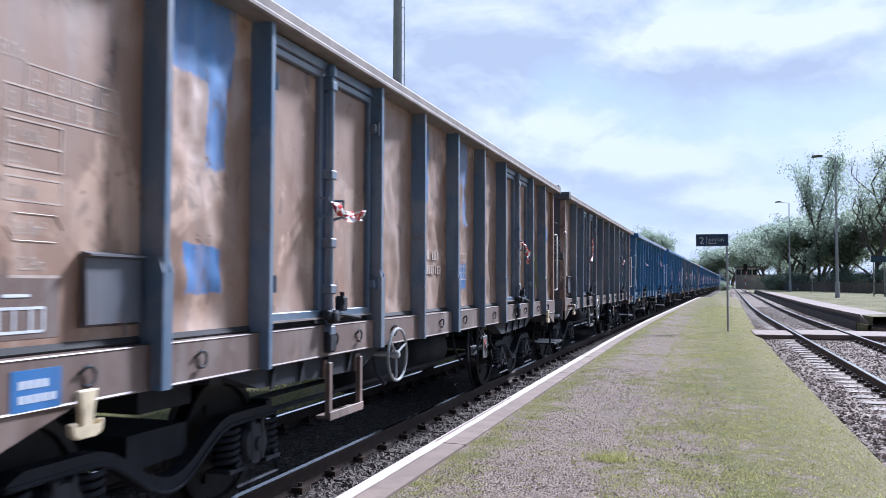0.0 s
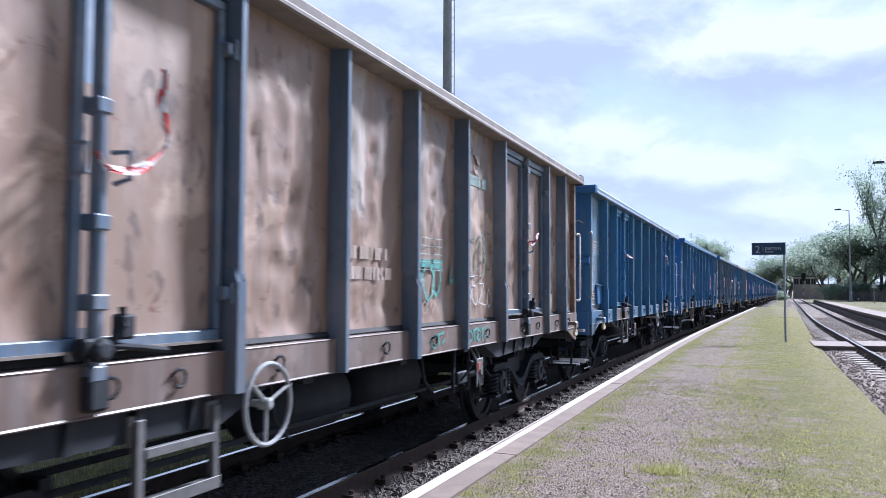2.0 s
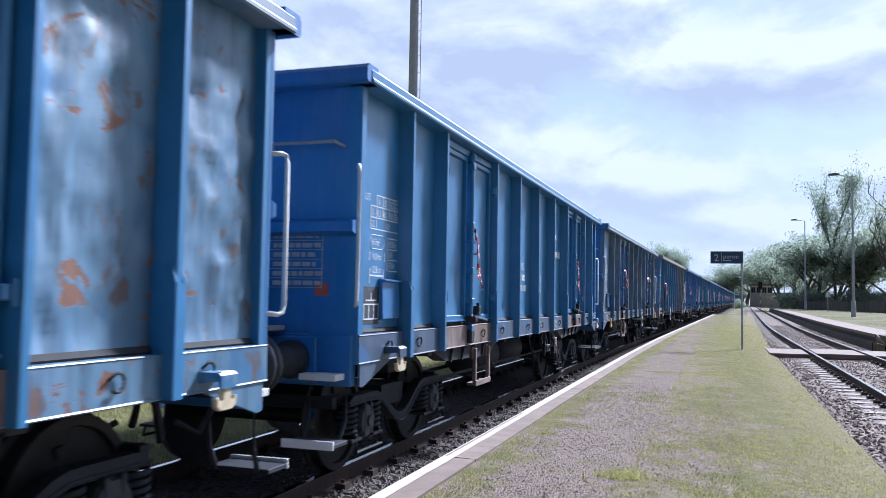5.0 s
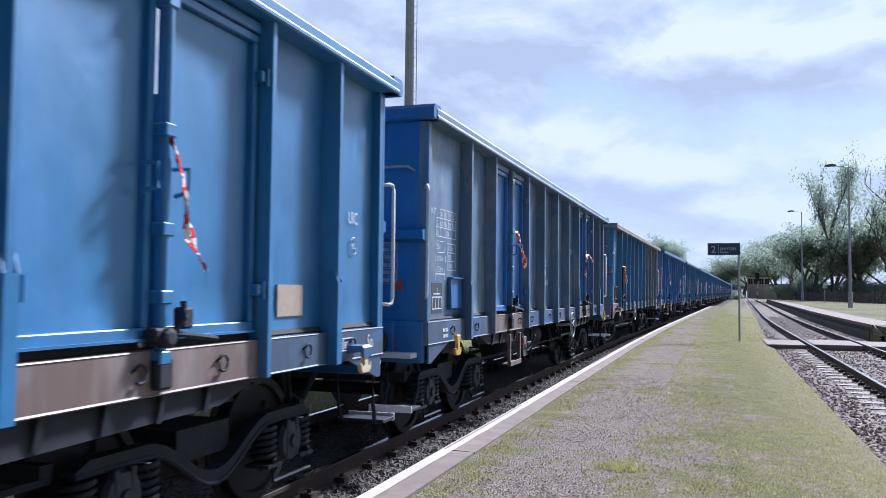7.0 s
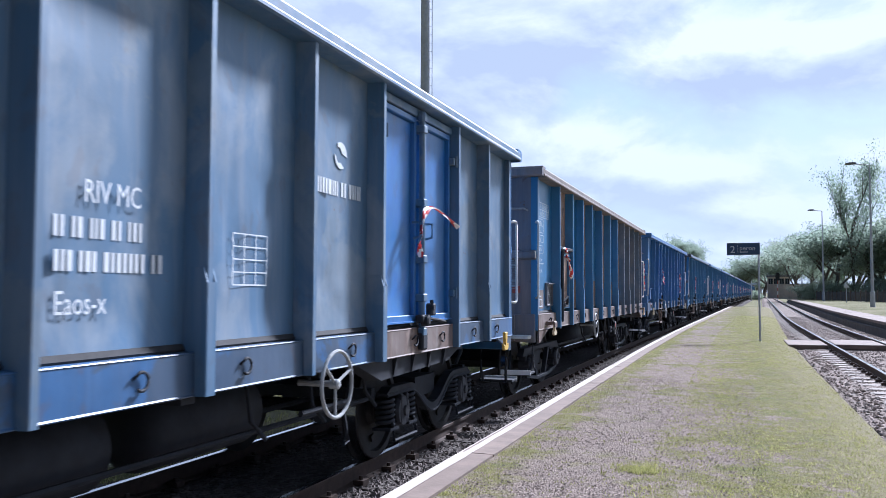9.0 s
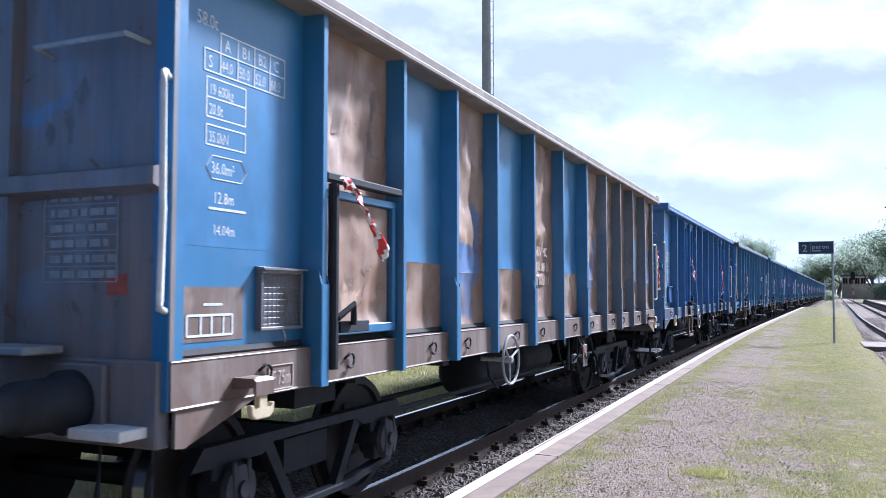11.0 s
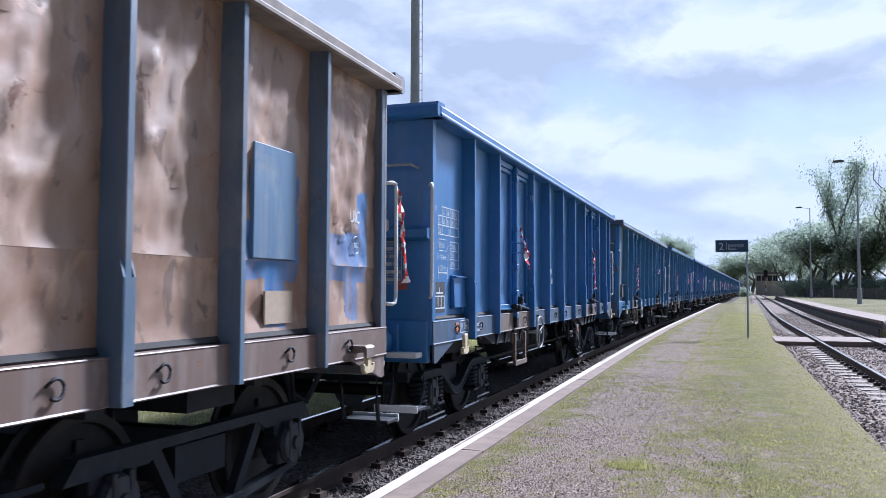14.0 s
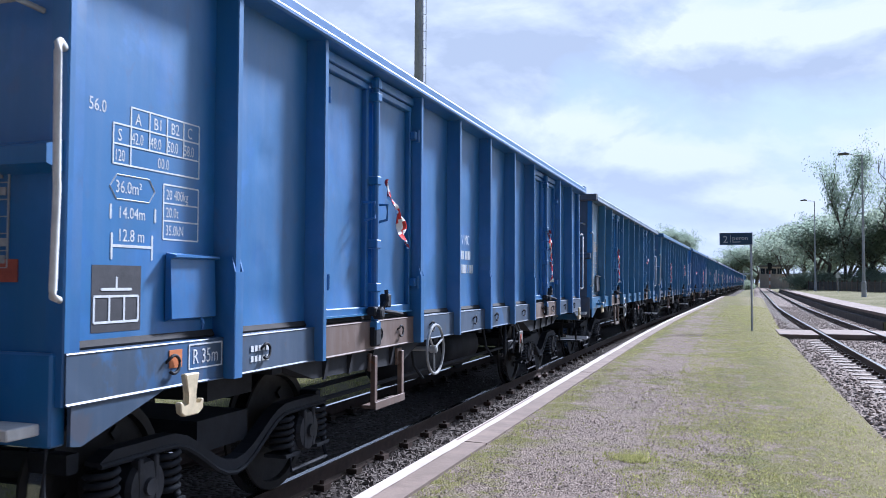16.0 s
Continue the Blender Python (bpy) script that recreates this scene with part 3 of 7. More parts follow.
def track(name, centre, top, side, y0, y1, dark, label):
    # dark: bed and sleepers carry the train's shade in their colour
    bed = BALLASTSHADE if dark else BALLAST
    half = 1.62 if not dark else 1.70
    cols = [(-half - 0.5, top - 0.42), (-half, top - 0.19), (-1.0, top - 0.165), (-0.45, top - 0.175), (0.45, top - 0.175), (1.0, top - 0.165), (half, top - 0.19), (half + 0.45, top - 0.40)]
    ys = steps(y0, min(y1, 60), 0.3) + ([] if y1 <= 60 else steps(60, y1, 3.0)[1:])
    me = strip(name, ys, [(centre + x, z) for x, z in cols], side, bed)
    for v in me.vertices:
        v.co.z += 0.012 * noise.noise(v.co * 3.1)
    road = tagged(new(name, me), label, "railway track", kind="structure")
    # rails: head, web and foot swept along the line
    prof = [(-0.07, -0.16), (-0.07, -0.148), (-0.015, -0.135), (-0.009, -0.045), (-0.036, -0.036), (-0.036, -0.006), (-0.028, 0.0), (0.028, 0.0), (0.036, -0.006), (0.036, -0.036), (0.009, -0.045), (0.015, -0.135), (0.07, -0.148), (0.07, -0.16)]
    for sgn in (-1, 1):
        verts, faces = [], []
        rys = steps(y0, 60, 2.0) + (steps(60, y1, 5.0)[1:] if y1 > 60 else [])
        n = len(prof)
        for y in rys:
            for x, z in prof:
                verts.append((centre + sgn * 0.7535 + x + side(y), y, top + z))
        for j in range(len(rys) - 1):
            for i in range(n):
                a, b = j * n + i, j * n + (i + 1) % n
                faces.append((a, b, b + n, a + n))
        me = raw_mesh("rail", verts, faces, RAILRUST)
        me.materials.append(TREAD)
        for p in me.polygons:
            if abs(p.normal.z) > 0.9 and p.center.z > top - 0.003:
                p.material_index = 1
        part("rail", me, None, road, label="rusty steel rail with a bright running surface")
    # sleepers
    bm = bmesh.new()
    prism(bm, [(-1.28, -0.20), (1.28, -0.20), (1.28, -0.03), (1.2, 0.0), (0.62, 0.0), (0.35, -0.035), (-0.35, -0.035), (-0.62, 0.0), (-1.2, 0.0), (-1.28, -0.03)], "y", -0.13, 0.13)
    slp = mesh_of("sleeper", bm, SLEEPERC if not dark else BALLASTSHADE)
    bm = bmesh.new()
    for sx in (-0.86, -0.65, 0.65, 0.86):
        box(bm, sx - 0.05, sx + 0.05, -0.06, 0.06, -0.01, 0.045)
        tube(bm, [(sx, 0, 0.03), (sx, 0, 0.075)], 0.02, 6)
    clip = mesh_of("rail_clip", bm, RAILRUST)
    n = 0
    y = y0 + 0.3
    while y < min(y1, 150):
        if not (25.3 < y < 29.2 and not dark):
            part("sleeper", slp, None, road, (centre + side(y), y, top - 0.155), turn=0.01 * math.sin(y * 7.3))
            if y < 45:
                part("rail_clip", clip, None, road, (centre + side(y), y, top - 0.150))
        y += 0.62
    return road


track("track_near", TRACK_L, RAIL_L, train_x, -40, 320, True, "ballasted track under the standing train, its shade put into dark colours")
track("track_far", TRACK_R, RAIL_R, right_x, -20, 320, False, "ballasted single track with concrete sleepers and rusty rails")

# a beaten crossing of concrete slabs over the second track
crossing = thing("level_crossing", "pale concrete slab footpath laid across the second track", "crossing", kind="structure")
for x0, x1, z in ((1.35, 2.42, -0.085), (2.60, 3.90, -0.055), (4.08, 5.30, -0.065)):
    bm = bmesh.new()
    box(bm, x0, x1, 26.0, 28.6, z - 0.14, z, 0.015)
    part("crossing_slab", bm, CONCRETE, crossing)


def stones(name, n, x0, x1, y0, y1, zf, size, material, label, side=None, bias=1.0):
    """Loose stones as squashed, turned octahedra."""
    r = np.random.default_rng(len(name) + n)
    o = np.array([(1, 0, 0), (-1, 0, 0), (0, 1, 0), (0, -1, 0), (0, 0, 1), (0, 0, -1)], float)
    tri = [(0, 2, 4), (2, 1, 4), (1, 3, 4), (3, 0, 4), (2, 0, 5), (1, 2, 5), (3, 1, 5), (0, 3, 5)]
    verts, faces = [], []
    for i in range(n):
        x = r.uniform(x0, x1)
        y = y0 + (y1 - y0) * r.random() ** bias
        s = size * r.uniform(0.5, 1.3)
        q = o * (s * r.uniform(0.7, 1.2, 3)) + r.normal(0, s * 0.16, (6, 3))
        a = r.uniform(0, 6.28)
        c, sn = math.cos(a), math.sin(a)
        z = zf(x, y)
        b = len(verts)
        dx = side(y) if side else 0.0
        verts += [(x + dx + c * p[0] - sn * p[1], y + sn * p[0] + c * p[1], z + p[2] * 0.7) for p in q]
        faces += [(b + f[0], b + f[1], b + f[2]) for f in tri]
    return tagged(new(name, raw_mesh(name, verts, faces, material)), label, "stones", kind="stuff")


stones("ballast_stones", 15000, TRACK_R - 2.0, TRACK_R + 1.9, 8, 60, lambda x, y: RAIL_R - 0.17 - max(0, abs(x - TRACK_R) - 1.6) * 0.45, 0.032, STONES, "angular brown-grey ballast stones round the far track", right_x, 1.6)
stones("ballast_stones", 9000, TRACK_L + 0.8, -2.36, 4, 30, lambda x, y: RAIL_L - 0.165 - max(0, x - TRACK_L - 1.6) * 0.25, 0.032, STONESSHADE, "ballast stones darkened as shade between the rail and the platform wall", left_x, 1.5)
stones("edge_stones", 3500, -2.72, -2.36, 4, 34, lambda x, y: RAIL_L - 0.16, 0.028, STONESLIT, "pale stones for the lit strip along the foot of the platform wall", left_x, 1.5)
stones("pebbles", 7000, -1.95, 0.2, 3.6, 14, lambda x, y: -0.006, 0.0085, PEBBLES, "loose fine gravel on the platform", None, 1.4)


def blades(name, n, spots, zf, length, material, label, side=None):
    """Tufts of grass blades; spots yields (x, y) of the tufts."""
    r = np.random.default_rng(n)
    verts, faces = [], []
    for i in range(n):
        x, y = spots(r)
        z = zf(x, y)
        dx = side(y) if side else 0.0
        for k in range(5):
            a, h = r.uniform(0, 6.28), length * r.uniform(0.5, 1.3)
            w, lean = 0.0022 + 0.0006 * y ** 0.5, h * r.uniform(0.3, 1.1)
            bx, by = x + dx + r.normal(0, 0.022), y + r.normal(0, 0.022)
            c, s = math.cos(a), math.sin(a)
            b = len(verts)
            verts += [(bx - s * w, by + c * w, z), (bx + s * w, by - c * w, z), (bx + c * lean, by + s * lean, z + h)]
            faces.append((b, b + 1, b + 2))
    return tagged(new(name, raw_mesh(name, verts, faces, material)), label, "grass", kind="stuff")


def slope_z(x, y):
    return -0.008 - (0.24 * min(1.0, (x - 0.75) / 0.85) ** 1.6 if x > 0.75 else 0.0)


def sward_spot(r):
    while True:
        y = 3.5 + 50 * r.random() ** 2.0
        x = r.uniform(-2.0, 1.45)
        k = 0.5 + 0.5 * noise.noise((x * 0.9, y * 0.9, 5.0)) + 0.35 * noise.noise((x * 3, y * 3, 9.0))
        want = 0.75 if x < -1.75 else (0.10 if x < -0.75 else 0.75)
        if r.random() < want * k * 1.3:
            return x, y


blades("grass_tufts", 16000, sward_spot, slope_z, 0.017, BLADE, "short dry grass tufts on the platform", left_x)


def weed_spot(r):
    a = r.normal(0, 1, 2)
    return -0.765 + 0.10 * a[0], 6.84 + 0.09 * a[1]


blades("weed_clump", 200, weed_spot, lambda x, y: -0.006, 0.03, BLADE, "fresh green weed clump in the gravel")
blades("trackside_grass", 14000, lambda r: (r.uniform(-11, -5.35), 2.5 + 28 * r.random() ** 1.2), lambda x, y: -0.34, 0.10, BLADE, "long grass beyond the train")
blades("edge_weeds", 900, lambda r: (-2.37 - abs(r.normal(0, 0.05)), 4 + 28 * r.random() ** 1.3), lambda x, y: -0.33, 0.12, BLADE, "dry weeds along the foot of the platform wall", left_x)

# second platform, higher, with a ramped end
ys2 = steps(33.0, 150.0, 3.0)
tagged(new("platform_two", strip("platform_two", [30.8] + ys2,
       [(5.15, -0.40), (5.15, 0.02), (5.30, 0.02), (5.30, 0.30), (5.75, 0.31), (8.0, 0.30), (22.0, 0.28), (22.0, -0.4)], right_x, TURF)),
       "low second platform with a grassy top", "platform", kind="structure")
p2 = thing("platform_edge", "dark concrete platform wall with a pale slab edge", "platform edge", kind="structure")
for i, y in enumerate(steps(33.0, 150.0, 3.0)[:-1]):
    bm = bmesh.new()
    prism(bm, [(5.22, 0.20), (5.22, 0.31), (6.35, 0.325), (6.35, 0.20)], "y", y + 0.01, y + 2.99)
    for v in bm.verts:
        v.co.x += right_x(v.co.y)
    part("edge_slab", bm, CONCRETE, p2)
    bm = bmesh.new()
    prism(bm, [(5.12, -0.42), (5.12, 0.03), (5.27, 0.04), (5.27, 0.2), (5.5, 0.2), (5.5, -0.42)], "y", y + 0.006, y + 2.994)
    for v in bm.verts:
        v.co.x += right_x(v.co.y)
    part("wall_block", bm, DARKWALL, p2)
bm = bmesh.new()
prism(bm, [(30.6, -0.42), (30.6, -0.06), (32.99, 0.315), (32.99, -0.42)], "x", 5.25, 8.4)
part("ramp", bm, CONCRETE, p2, label="pale concrete ramp at the platform end")

# ---------------------------------------------------------------- open freight wagons
POST_Y = [-6.4, -5.15, -4.1, -2.25, -1.13, 0.0, 1.13, 2.25, 4.1, 5.15, 6.4]
POST_C = [-6.4, -5.36, -4.4, -2.44, -1.22, 0.0, 1.22, 2.44, 4.4, 5.36, 6.4]
POST_B = [-6.4, -5.15, -4.1, -3.15, -2.2, -1.1, 0.0, 1.1, 2.2, 3.15, 4.1, 5.15, 6.4]
CACHE = {}


def cached(key, make):
    if key not in CACHE:
        CACHE[key] = make()
    return CACHE[key]


def sheet(w, h, dents, seed, depth=0.016):
    """A wall sheet with thickness, dented: centred on y and z, its face towards +x."""
    r = random.Random(seed)
    fine = 0.075 if depth < 0.018 else 0.045
    nu, nv = max(4, int(w / fine)), max(4, int(h / fine))
    marks = [(r.uniform(-w / 2, w / 2), r.uniform(-h / 2, h / 2), r.uniform(0.022, 0.075), r.uniform(-1.0, 0.6), r.uniform(0.6, 2.8)) for _ in range(int(dents * 1.8))]
    verts, faces = [], []
    for j in range(nv + 1):
        for i in range(nu + 1):
            y, z = w * (i / nu - 0.5), h * (j / nv - 0.5)
            edge = min(1.0, min(i, nu - i) / 2.0) * min(1.0, min(j, nv - j) / 1.5)
            x = -0.014 * math.sin(math.pi * i / nu) if depth > 0.004 else 0.0
            for my, mz, s, a, st in marks:
                d = ((y - my) / s) ** 2 + ((z - mz) / (s * st)) ** 2
                if d < 6:
                    x += a * min(depth, 0.016) * 1.7 * math.exp(-d)
            if depth > 0.018:
                warp = 0.7 * noise.noise((y * 1.8, z * 1.5 + seed, 4.0))
                ridge = 1.0 - abs(noise.noise((y * 4.2 + seed + warp, z * 1.6 + warp, 0.5)))
                crease = 1.0 - abs(noise.noise((y * 8.5 + warp, z * 4.5 + seed, 2.0)))
                x += depth * 0.95 * (ridge ** 5 - 0.35) + depth * 0.55 * (crease ** 5 - 0.35)
            verts.append((x * edge, y, z))
    n = len(verts)
    for j in range(nv):
        for i in range(nu):
            a = j * (nu + 1) + i
            faces.append((a, a + 1, a + nu + 2, a + nu + 1))
    for x, y, z in [(-0.055, sy * w / 2, sz * h / 2) for sz in (-1, 1) for sy in (-1, 1)]:
        verts.append((x, y, z))
    faces.append((n, n + 2, n + 3, n + 1))
    me = raw_mesh("side_sheet", verts, faces, BLUE)
    for p in me.polygons:
        p.use_smooth = True
    return me


def post_mesh(kind):
    """Hat-section side post, its flange at x 1.47 and its web 0.14 deep; kind 'low' adds the doubled foot."""
    bm = bmesh.new()
    if kind == "corner":
        prism(bm, [(1.30, -0.05), (1.392, -0.05), (1.398, -0.044), (1.398, 0.044), (1.392, 0.05), (1.30, 0.05)], "z", 1.03, 3.225)
        return mesh_of("post", bm, BLUE)
    prism(bm, [(1.31, -0.046), (1.462, -0.026), (1.470, -0.021), (1.470, 0.021), (1.462, 0.026), (1.31, 0.046)], "z", 1.03, 3.225)
    if kind == "low":
        for sy in (-1, 1):
            lo = [(1.33, 1.03), (1.478, 1.03), (1.478, 1.62), (1.455, 1.70), (1.33, 1.70)]
            prism(bm, lo, "y", sy * 0.036 - 0.006, sy * 0.036 + 0.006)
        box(bm, 1.466, 1.480, -0.036, 0.036, 1.03, 1.62)
    return mesh_of("post", bm, BLUE)


def cap_mesh(y0, y1):
    bm = bmesh.new()
    prism(bm, [(1.30, 3.215), (1.50, 3.215), (1.515, 3.225), (1.515, 3.245), (1.505, 3.26), (1.505, 3.315), (1.49, 3.335), (1.33, 3.345), (1.30, 3.335)], "y", y0 - 0.06, y1 + 0.06)
    return mesh_of("top_rail", bm, BLUE)


def end_cap_mesh():
    bm = bmesh.new()
    prism(bm, [(-0.06, 3.215), (0.13, 3.215), (0.15, 3.235), (0.15, 3.32), (0.12, 3.355), (-0.06, 3.355)], "x", -1.50, 1.50)
    return mesh_of("end_rail", bm, BLUE)


def end_wall_mesh():
    """End wall with a horizontal rib and two vertical stiffeners, facing +y."""
    bm = bmesh.new()
    box(bm, -1.40, 1.40, -0.03, 0.0, 1.26, 3.22)
    return mesh_of("end_wall", bm, DARKEND)


def sill_mesh(y0, y1, lower=0.0):
    bm = bmesh.new()
    prism(bm, [(1.30, 1.03 - lower), (1.412, 1.03 - lower), (1.416, 1.036 - lower), (1.410, 1.045 - lower), (1.408, 1.246), (1.412, 1.252), (1.408, 1.258), (1.30, 1.262)], "y", y0, y1)
    return mesh_of("side_sill", bm, BLUE)


def ring_mesh():
    bm = bmesh.new()
    pts = [(1.405, -0.035, 0.0)] + [(1.43, 0.045 * math.cos(a) , 0.045 * math.sin(a) - 0.01) for a in [2.4 - 0.42 * k for k in range(12)]]
    tube(bm, pts, 0.0085, 6)
    return mesh_of("lashing_ring", bm, UNDER, True)


def hook_mesh():
    bm = bmesh.new()
    prism(bm, [(-0.075, 1.13), (0.075, 1.13), (0.055, 1.05), (0.03, 1.0), (0.032, 0.935), (0.085, 0.93), (0.10, 0.965), (0.125, 0.96), (0.115, 0.895), (0.07, 0.868), (-0.07, 0.868), (-0.115, 0.895), (-0.125, 0.96), (-0.10, 0.965), (-0.085, 0.93), (-0.032, 0.935), (-0.03, 1.0), (-0.055, 1.05)], "x", 1.505, 1.54)
    for v in bm.verts:
        v.co.y *= 0.78
        v.co.z = 0.895 + (v.co.z - 0.868) * 0.80
    bmesh.ops.bevel(bm, geom=list(bm.edges), offset=0.006, segments=1, affect="EDGES")
    return mesh_of("rope_hook", bm, CREAM)


def hook_bracket_mesh():
    bm = bmesh.new()
    prism(bm, [(1.40, 1.085), (1.40, 1.145), (1.535, 1.145), (1.55, 1.13), (1.55, 1.06), (1.541, 1.06), (1.53, 1.10)], "y", -0.075, 0.075)
    return mesh_of("hook_bracket", bm, PALE)


def door_leaf_mesh(w, z0, z1):
    """A door leaf: sheet in a raised angle frame."""
    bm = bmesh.new()
    f = 0.05
    box(bm, 1.290, 1.305, -w / 2 + f, w / 2 - f, z0 + f, z1 - f)
    for a, b, c, d in ((-w / 2, w / 2, z1 - f, z1), (-w / 2, w / 2, z0, z0 + f * 1.2), (-w / 2, -w / 2 + f, z0 + f * 1.2, z1 - f), (w / 2 - f, w / 2, z0 + f * 1.2, z1 - f)):
        box(bm, 1.325, 1.388, a, b, c, d, 0.006)
    return mesh_of("door_leaf", bm, BLUE)


def door_bar_mesh(top):
    """The locking shaft with its bearings."""
    bm = bmesh.new()
    tube(bm, [(1.425, 0, 1.12), (1.425, 0, top)], 0.029, 12)
    for z in (1.22, 1.52, 1.86, 2.36, top - 0.1):
        box(bm, 1.36, 1.462, -0.045, 0.045, z - 0.035, z + 0.035, 0.008)
    lathe(bm, [(top - 0.03, 0.045), (top + 0.03, 0.045), (top + 0.06, 0.03)], "z", (1.425, 0, 0), 10)
    return mesh_of("locking_shaft", bm, BLUE)


def door_handle_mesh():
    bm = bmesh.new()
    tube(bm, [(1.38, 0, 2.18), (1.47, 0.01, 2.18), (1.47, 0.01, 2.06), (1.39, 0.005, 2.04)], 0.013, 6)
    return mesh_of("door_handle", bm, BLUE)


def latch_mesh():
    bm = bmesh.new()
    box(bm, 1.40, 1.475, -0.10, 0.10, 1.30, 1.37, 0.012)
    box(bm, 1.39, 1.46, -0.05, 0.07, 1.06, 1.22, 0.015)
    tube(bm, [(1.46, 0.05, 1.34), (1.49, 0.10, 1.42), (1.48, 0.10, 1.50)], 0.018, 8)
    tube(bm, [(1.46, 0.02, 1.34), (1.50, 0.20, 1.32), (1.52, 0.34, 1.30)], 0.015, 8)
    box(bm, 1.43, 1.50, 0.08, 0.17, 1.36, 1.47, 0.012)
    lathe(bm, [(1.44, 0.05), (1.50, 0.05), (1.51, 0.03)], "x", (0, -0.02, 1.32), 10)
    return mesh_of("latch", bm, UNDER)


def hinge_mesh():
    bm = bmesh.new()
    box(bm, 1.36, 1.44, -0.035, 0.035, -0.035, 0.035, 0.008)
    lathe(bm, [(-0.055, 0.014), (0.055, 0.014)], "z", (1.445, 0.02, 0), 8)
    return mesh_of("hinge", bm, UNDER)


def label_plate_mesh():
    """A shallow hinged tray for the consignment note, with a small rain lip."""
    bm = bmesh.new()
    prism(bm, [(1.34, 1.36), (1.385, 1.375), (1.372, 1.68), (1.405, 1.69), (1.405, 1.70), (1.34, 1.712)], "y", -0.19, 0.19)
    tube(bm, [(1.375, 0.06, 1.385), (1.39, 0.065, 1.34), (1.38, 0.07, 1.31)], 0.008, 6)
    return mesh_of("label_holder", bm, BLUE)


def label_box_mesh():
    bm = bmesh.new()
    box(bm, 1.33, 1.345, -0.185, 0.185, 1.38, 1.685)
    for a, b, c, d in ((-0.20, 0.20, 1.675, 1.70), (-0.20, 0.20, 1.365, 1.385), (-0.20, -0.18, 1.385, 1.675), (0.18, 0.20, 1.385, 1.675)):
        box(bm, 1.33, 1.372, a, b, c, d, 0.004)
    for k in range(9):
        y = -0.16 + 0.04 * k
        tube(bm, [(1.358, y, 1.39), (1.358, y, 1.67)], 0.0025, 4)
        tube(bm, [(1.356, -0.18, 1.40 + 0.033 * k), (1.356, 0.18, 1.40 + 0.033 * k)], 0.0025, 4)
    tube(bm, [(1.36, 0.0, 1.38), (1.375, 0.01, 1.33), (1.37, 0.02, 1.30)], 0.008, 6)
    prism(bm, [(1.33, 1.70), (1.40, 1.695), (1.40, 1.705), (1.33, 1.715)], "y", -0.21, 0.21)
    return mesh_of("label_holder", bm, BLUE)


def handwheel_mesh():
    bm = bmesh.new()
    n, R, r = 30, 0.225, 0.0135
    rings = []
    for i in range(n):
        a = 6.28319 * i / n
        c = Vector((1.60, R * math.cos(a), R * math.sin(a)))
        out_d = Vector((0, math.cos(a), math.sin(a)))
        rings.append([bm.verts.new(c + r * (math.cos(6.28319 * k / 8) * out_d + math.sin(6.28319 * k / 8) * Vector((1, 0, 0)))) for k in range(8)])
    for i in range(n):
        s, e = rings[i], rings[(i + 1) % n]
        for k in range(8):
            bm.faces.new((s[k], s[(k + 1) % 8], e[(k + 1) % 8], e[k]))
    for a in (0.4, 2.49, 4.59):
        tube(bm, [(1.585, 0, 0), (1.60, R * math.cos(a), R * math.sin(a))], 0.011, 8)
    lathe(bm, [(1.55, 0.035), (1.61, 0.035), (1.62, 0.02)], "x", (0, 0, 0), 12)
    tube(bm, [(1.30, 0, 0), (1.56, 0, 0)], 0.022, 8)
    return mesh_of("handwheel", bm, PALE, False)


def step_mesh(ladder):
    """The hanging footstep under the doors; some have a second rung half way up."""
    bm = bmesh.new()
    for y in (-0.28, 0.28):
        box(bm, 1.375, 1.415, y - 0.026, y + 0.026, 0.585, 0.98, 0.004)
        box(bm, 1.36, 1.385, y - 0.05, y + 0.05, 0.86, 1.0, 0.004)
    box(bm, 1.30, 1.42, -0.306, 0.306, 0.565, 0.590, 0.003)
    box(bm, 1.412, 1.424, -0.306, 0.306, 0.555, 0.618, 0.003)
    if ladder:
        box(bm, 1.39, 1.424, -0.252, 0.252, 0.80, 0.845, 0.003)
    return mesh_of("footstep", bm, RUSTSILL)


def apron_mesh():
    """The deep dark underframe girder below a door."""
    bm = bmesh.new()
    prism(bm, [(-4.5, 1.03), (-4.05, 0.90), (-2.45, 0.86), (-1.95, 1.03)], "x", 1.22, 1.36)
    for y in (-3.9, -3.5, -3.1, -2.7):
        prism(bm, [(1.36, 1.03), (1.40, 1.03), (1.37, 0.88), (1.36, 0.88)], "y", y - 0.02, y + 0.02)
    return mesh_of("underframe_girder", bm, UNDER)


def underframe_mesh():
    bm = bmesh.new()
    for x in (-0.42, 0.42):
        box(bm, x - 0.09, x + 0.09, -6.24, 6.24, 0.88, 1.22)
    box(bm, -1.33, 1.33, -6.29, 6.29, 1.16, 1.25)
    for y in (-5.9, -4.5, -3.1, -1.5, 0.0, 1.5, 3.1, 4.5, 5.9):
        box(bm, -1.34, 1.34, y - 0.06, y + 0.06, 0.98, 1.16)
    box(bm, -1.0, 1.0, -4.75, -4.25, 0.82, 0.98)
    box(bm, -1.0, 1.0, 4.25, 4.75, 0.82, 0.98)
    return mesh_of("underframe", bm, UNDER)


def headstock_mesh():
    bm = bmesh.new()
    box(bm, -1.36, 1.36, -0.06, 0.03, 0.86, 1.26, 0.01)
    for sx in (-1, 1):
        box(bm, sx * 0.875 - 0.2, sx * 0.875 + 0.2, 0.03, 0.07, 0.88, 1.24, 0.01)
    return mesh_of("headstock", bm, BLUE)


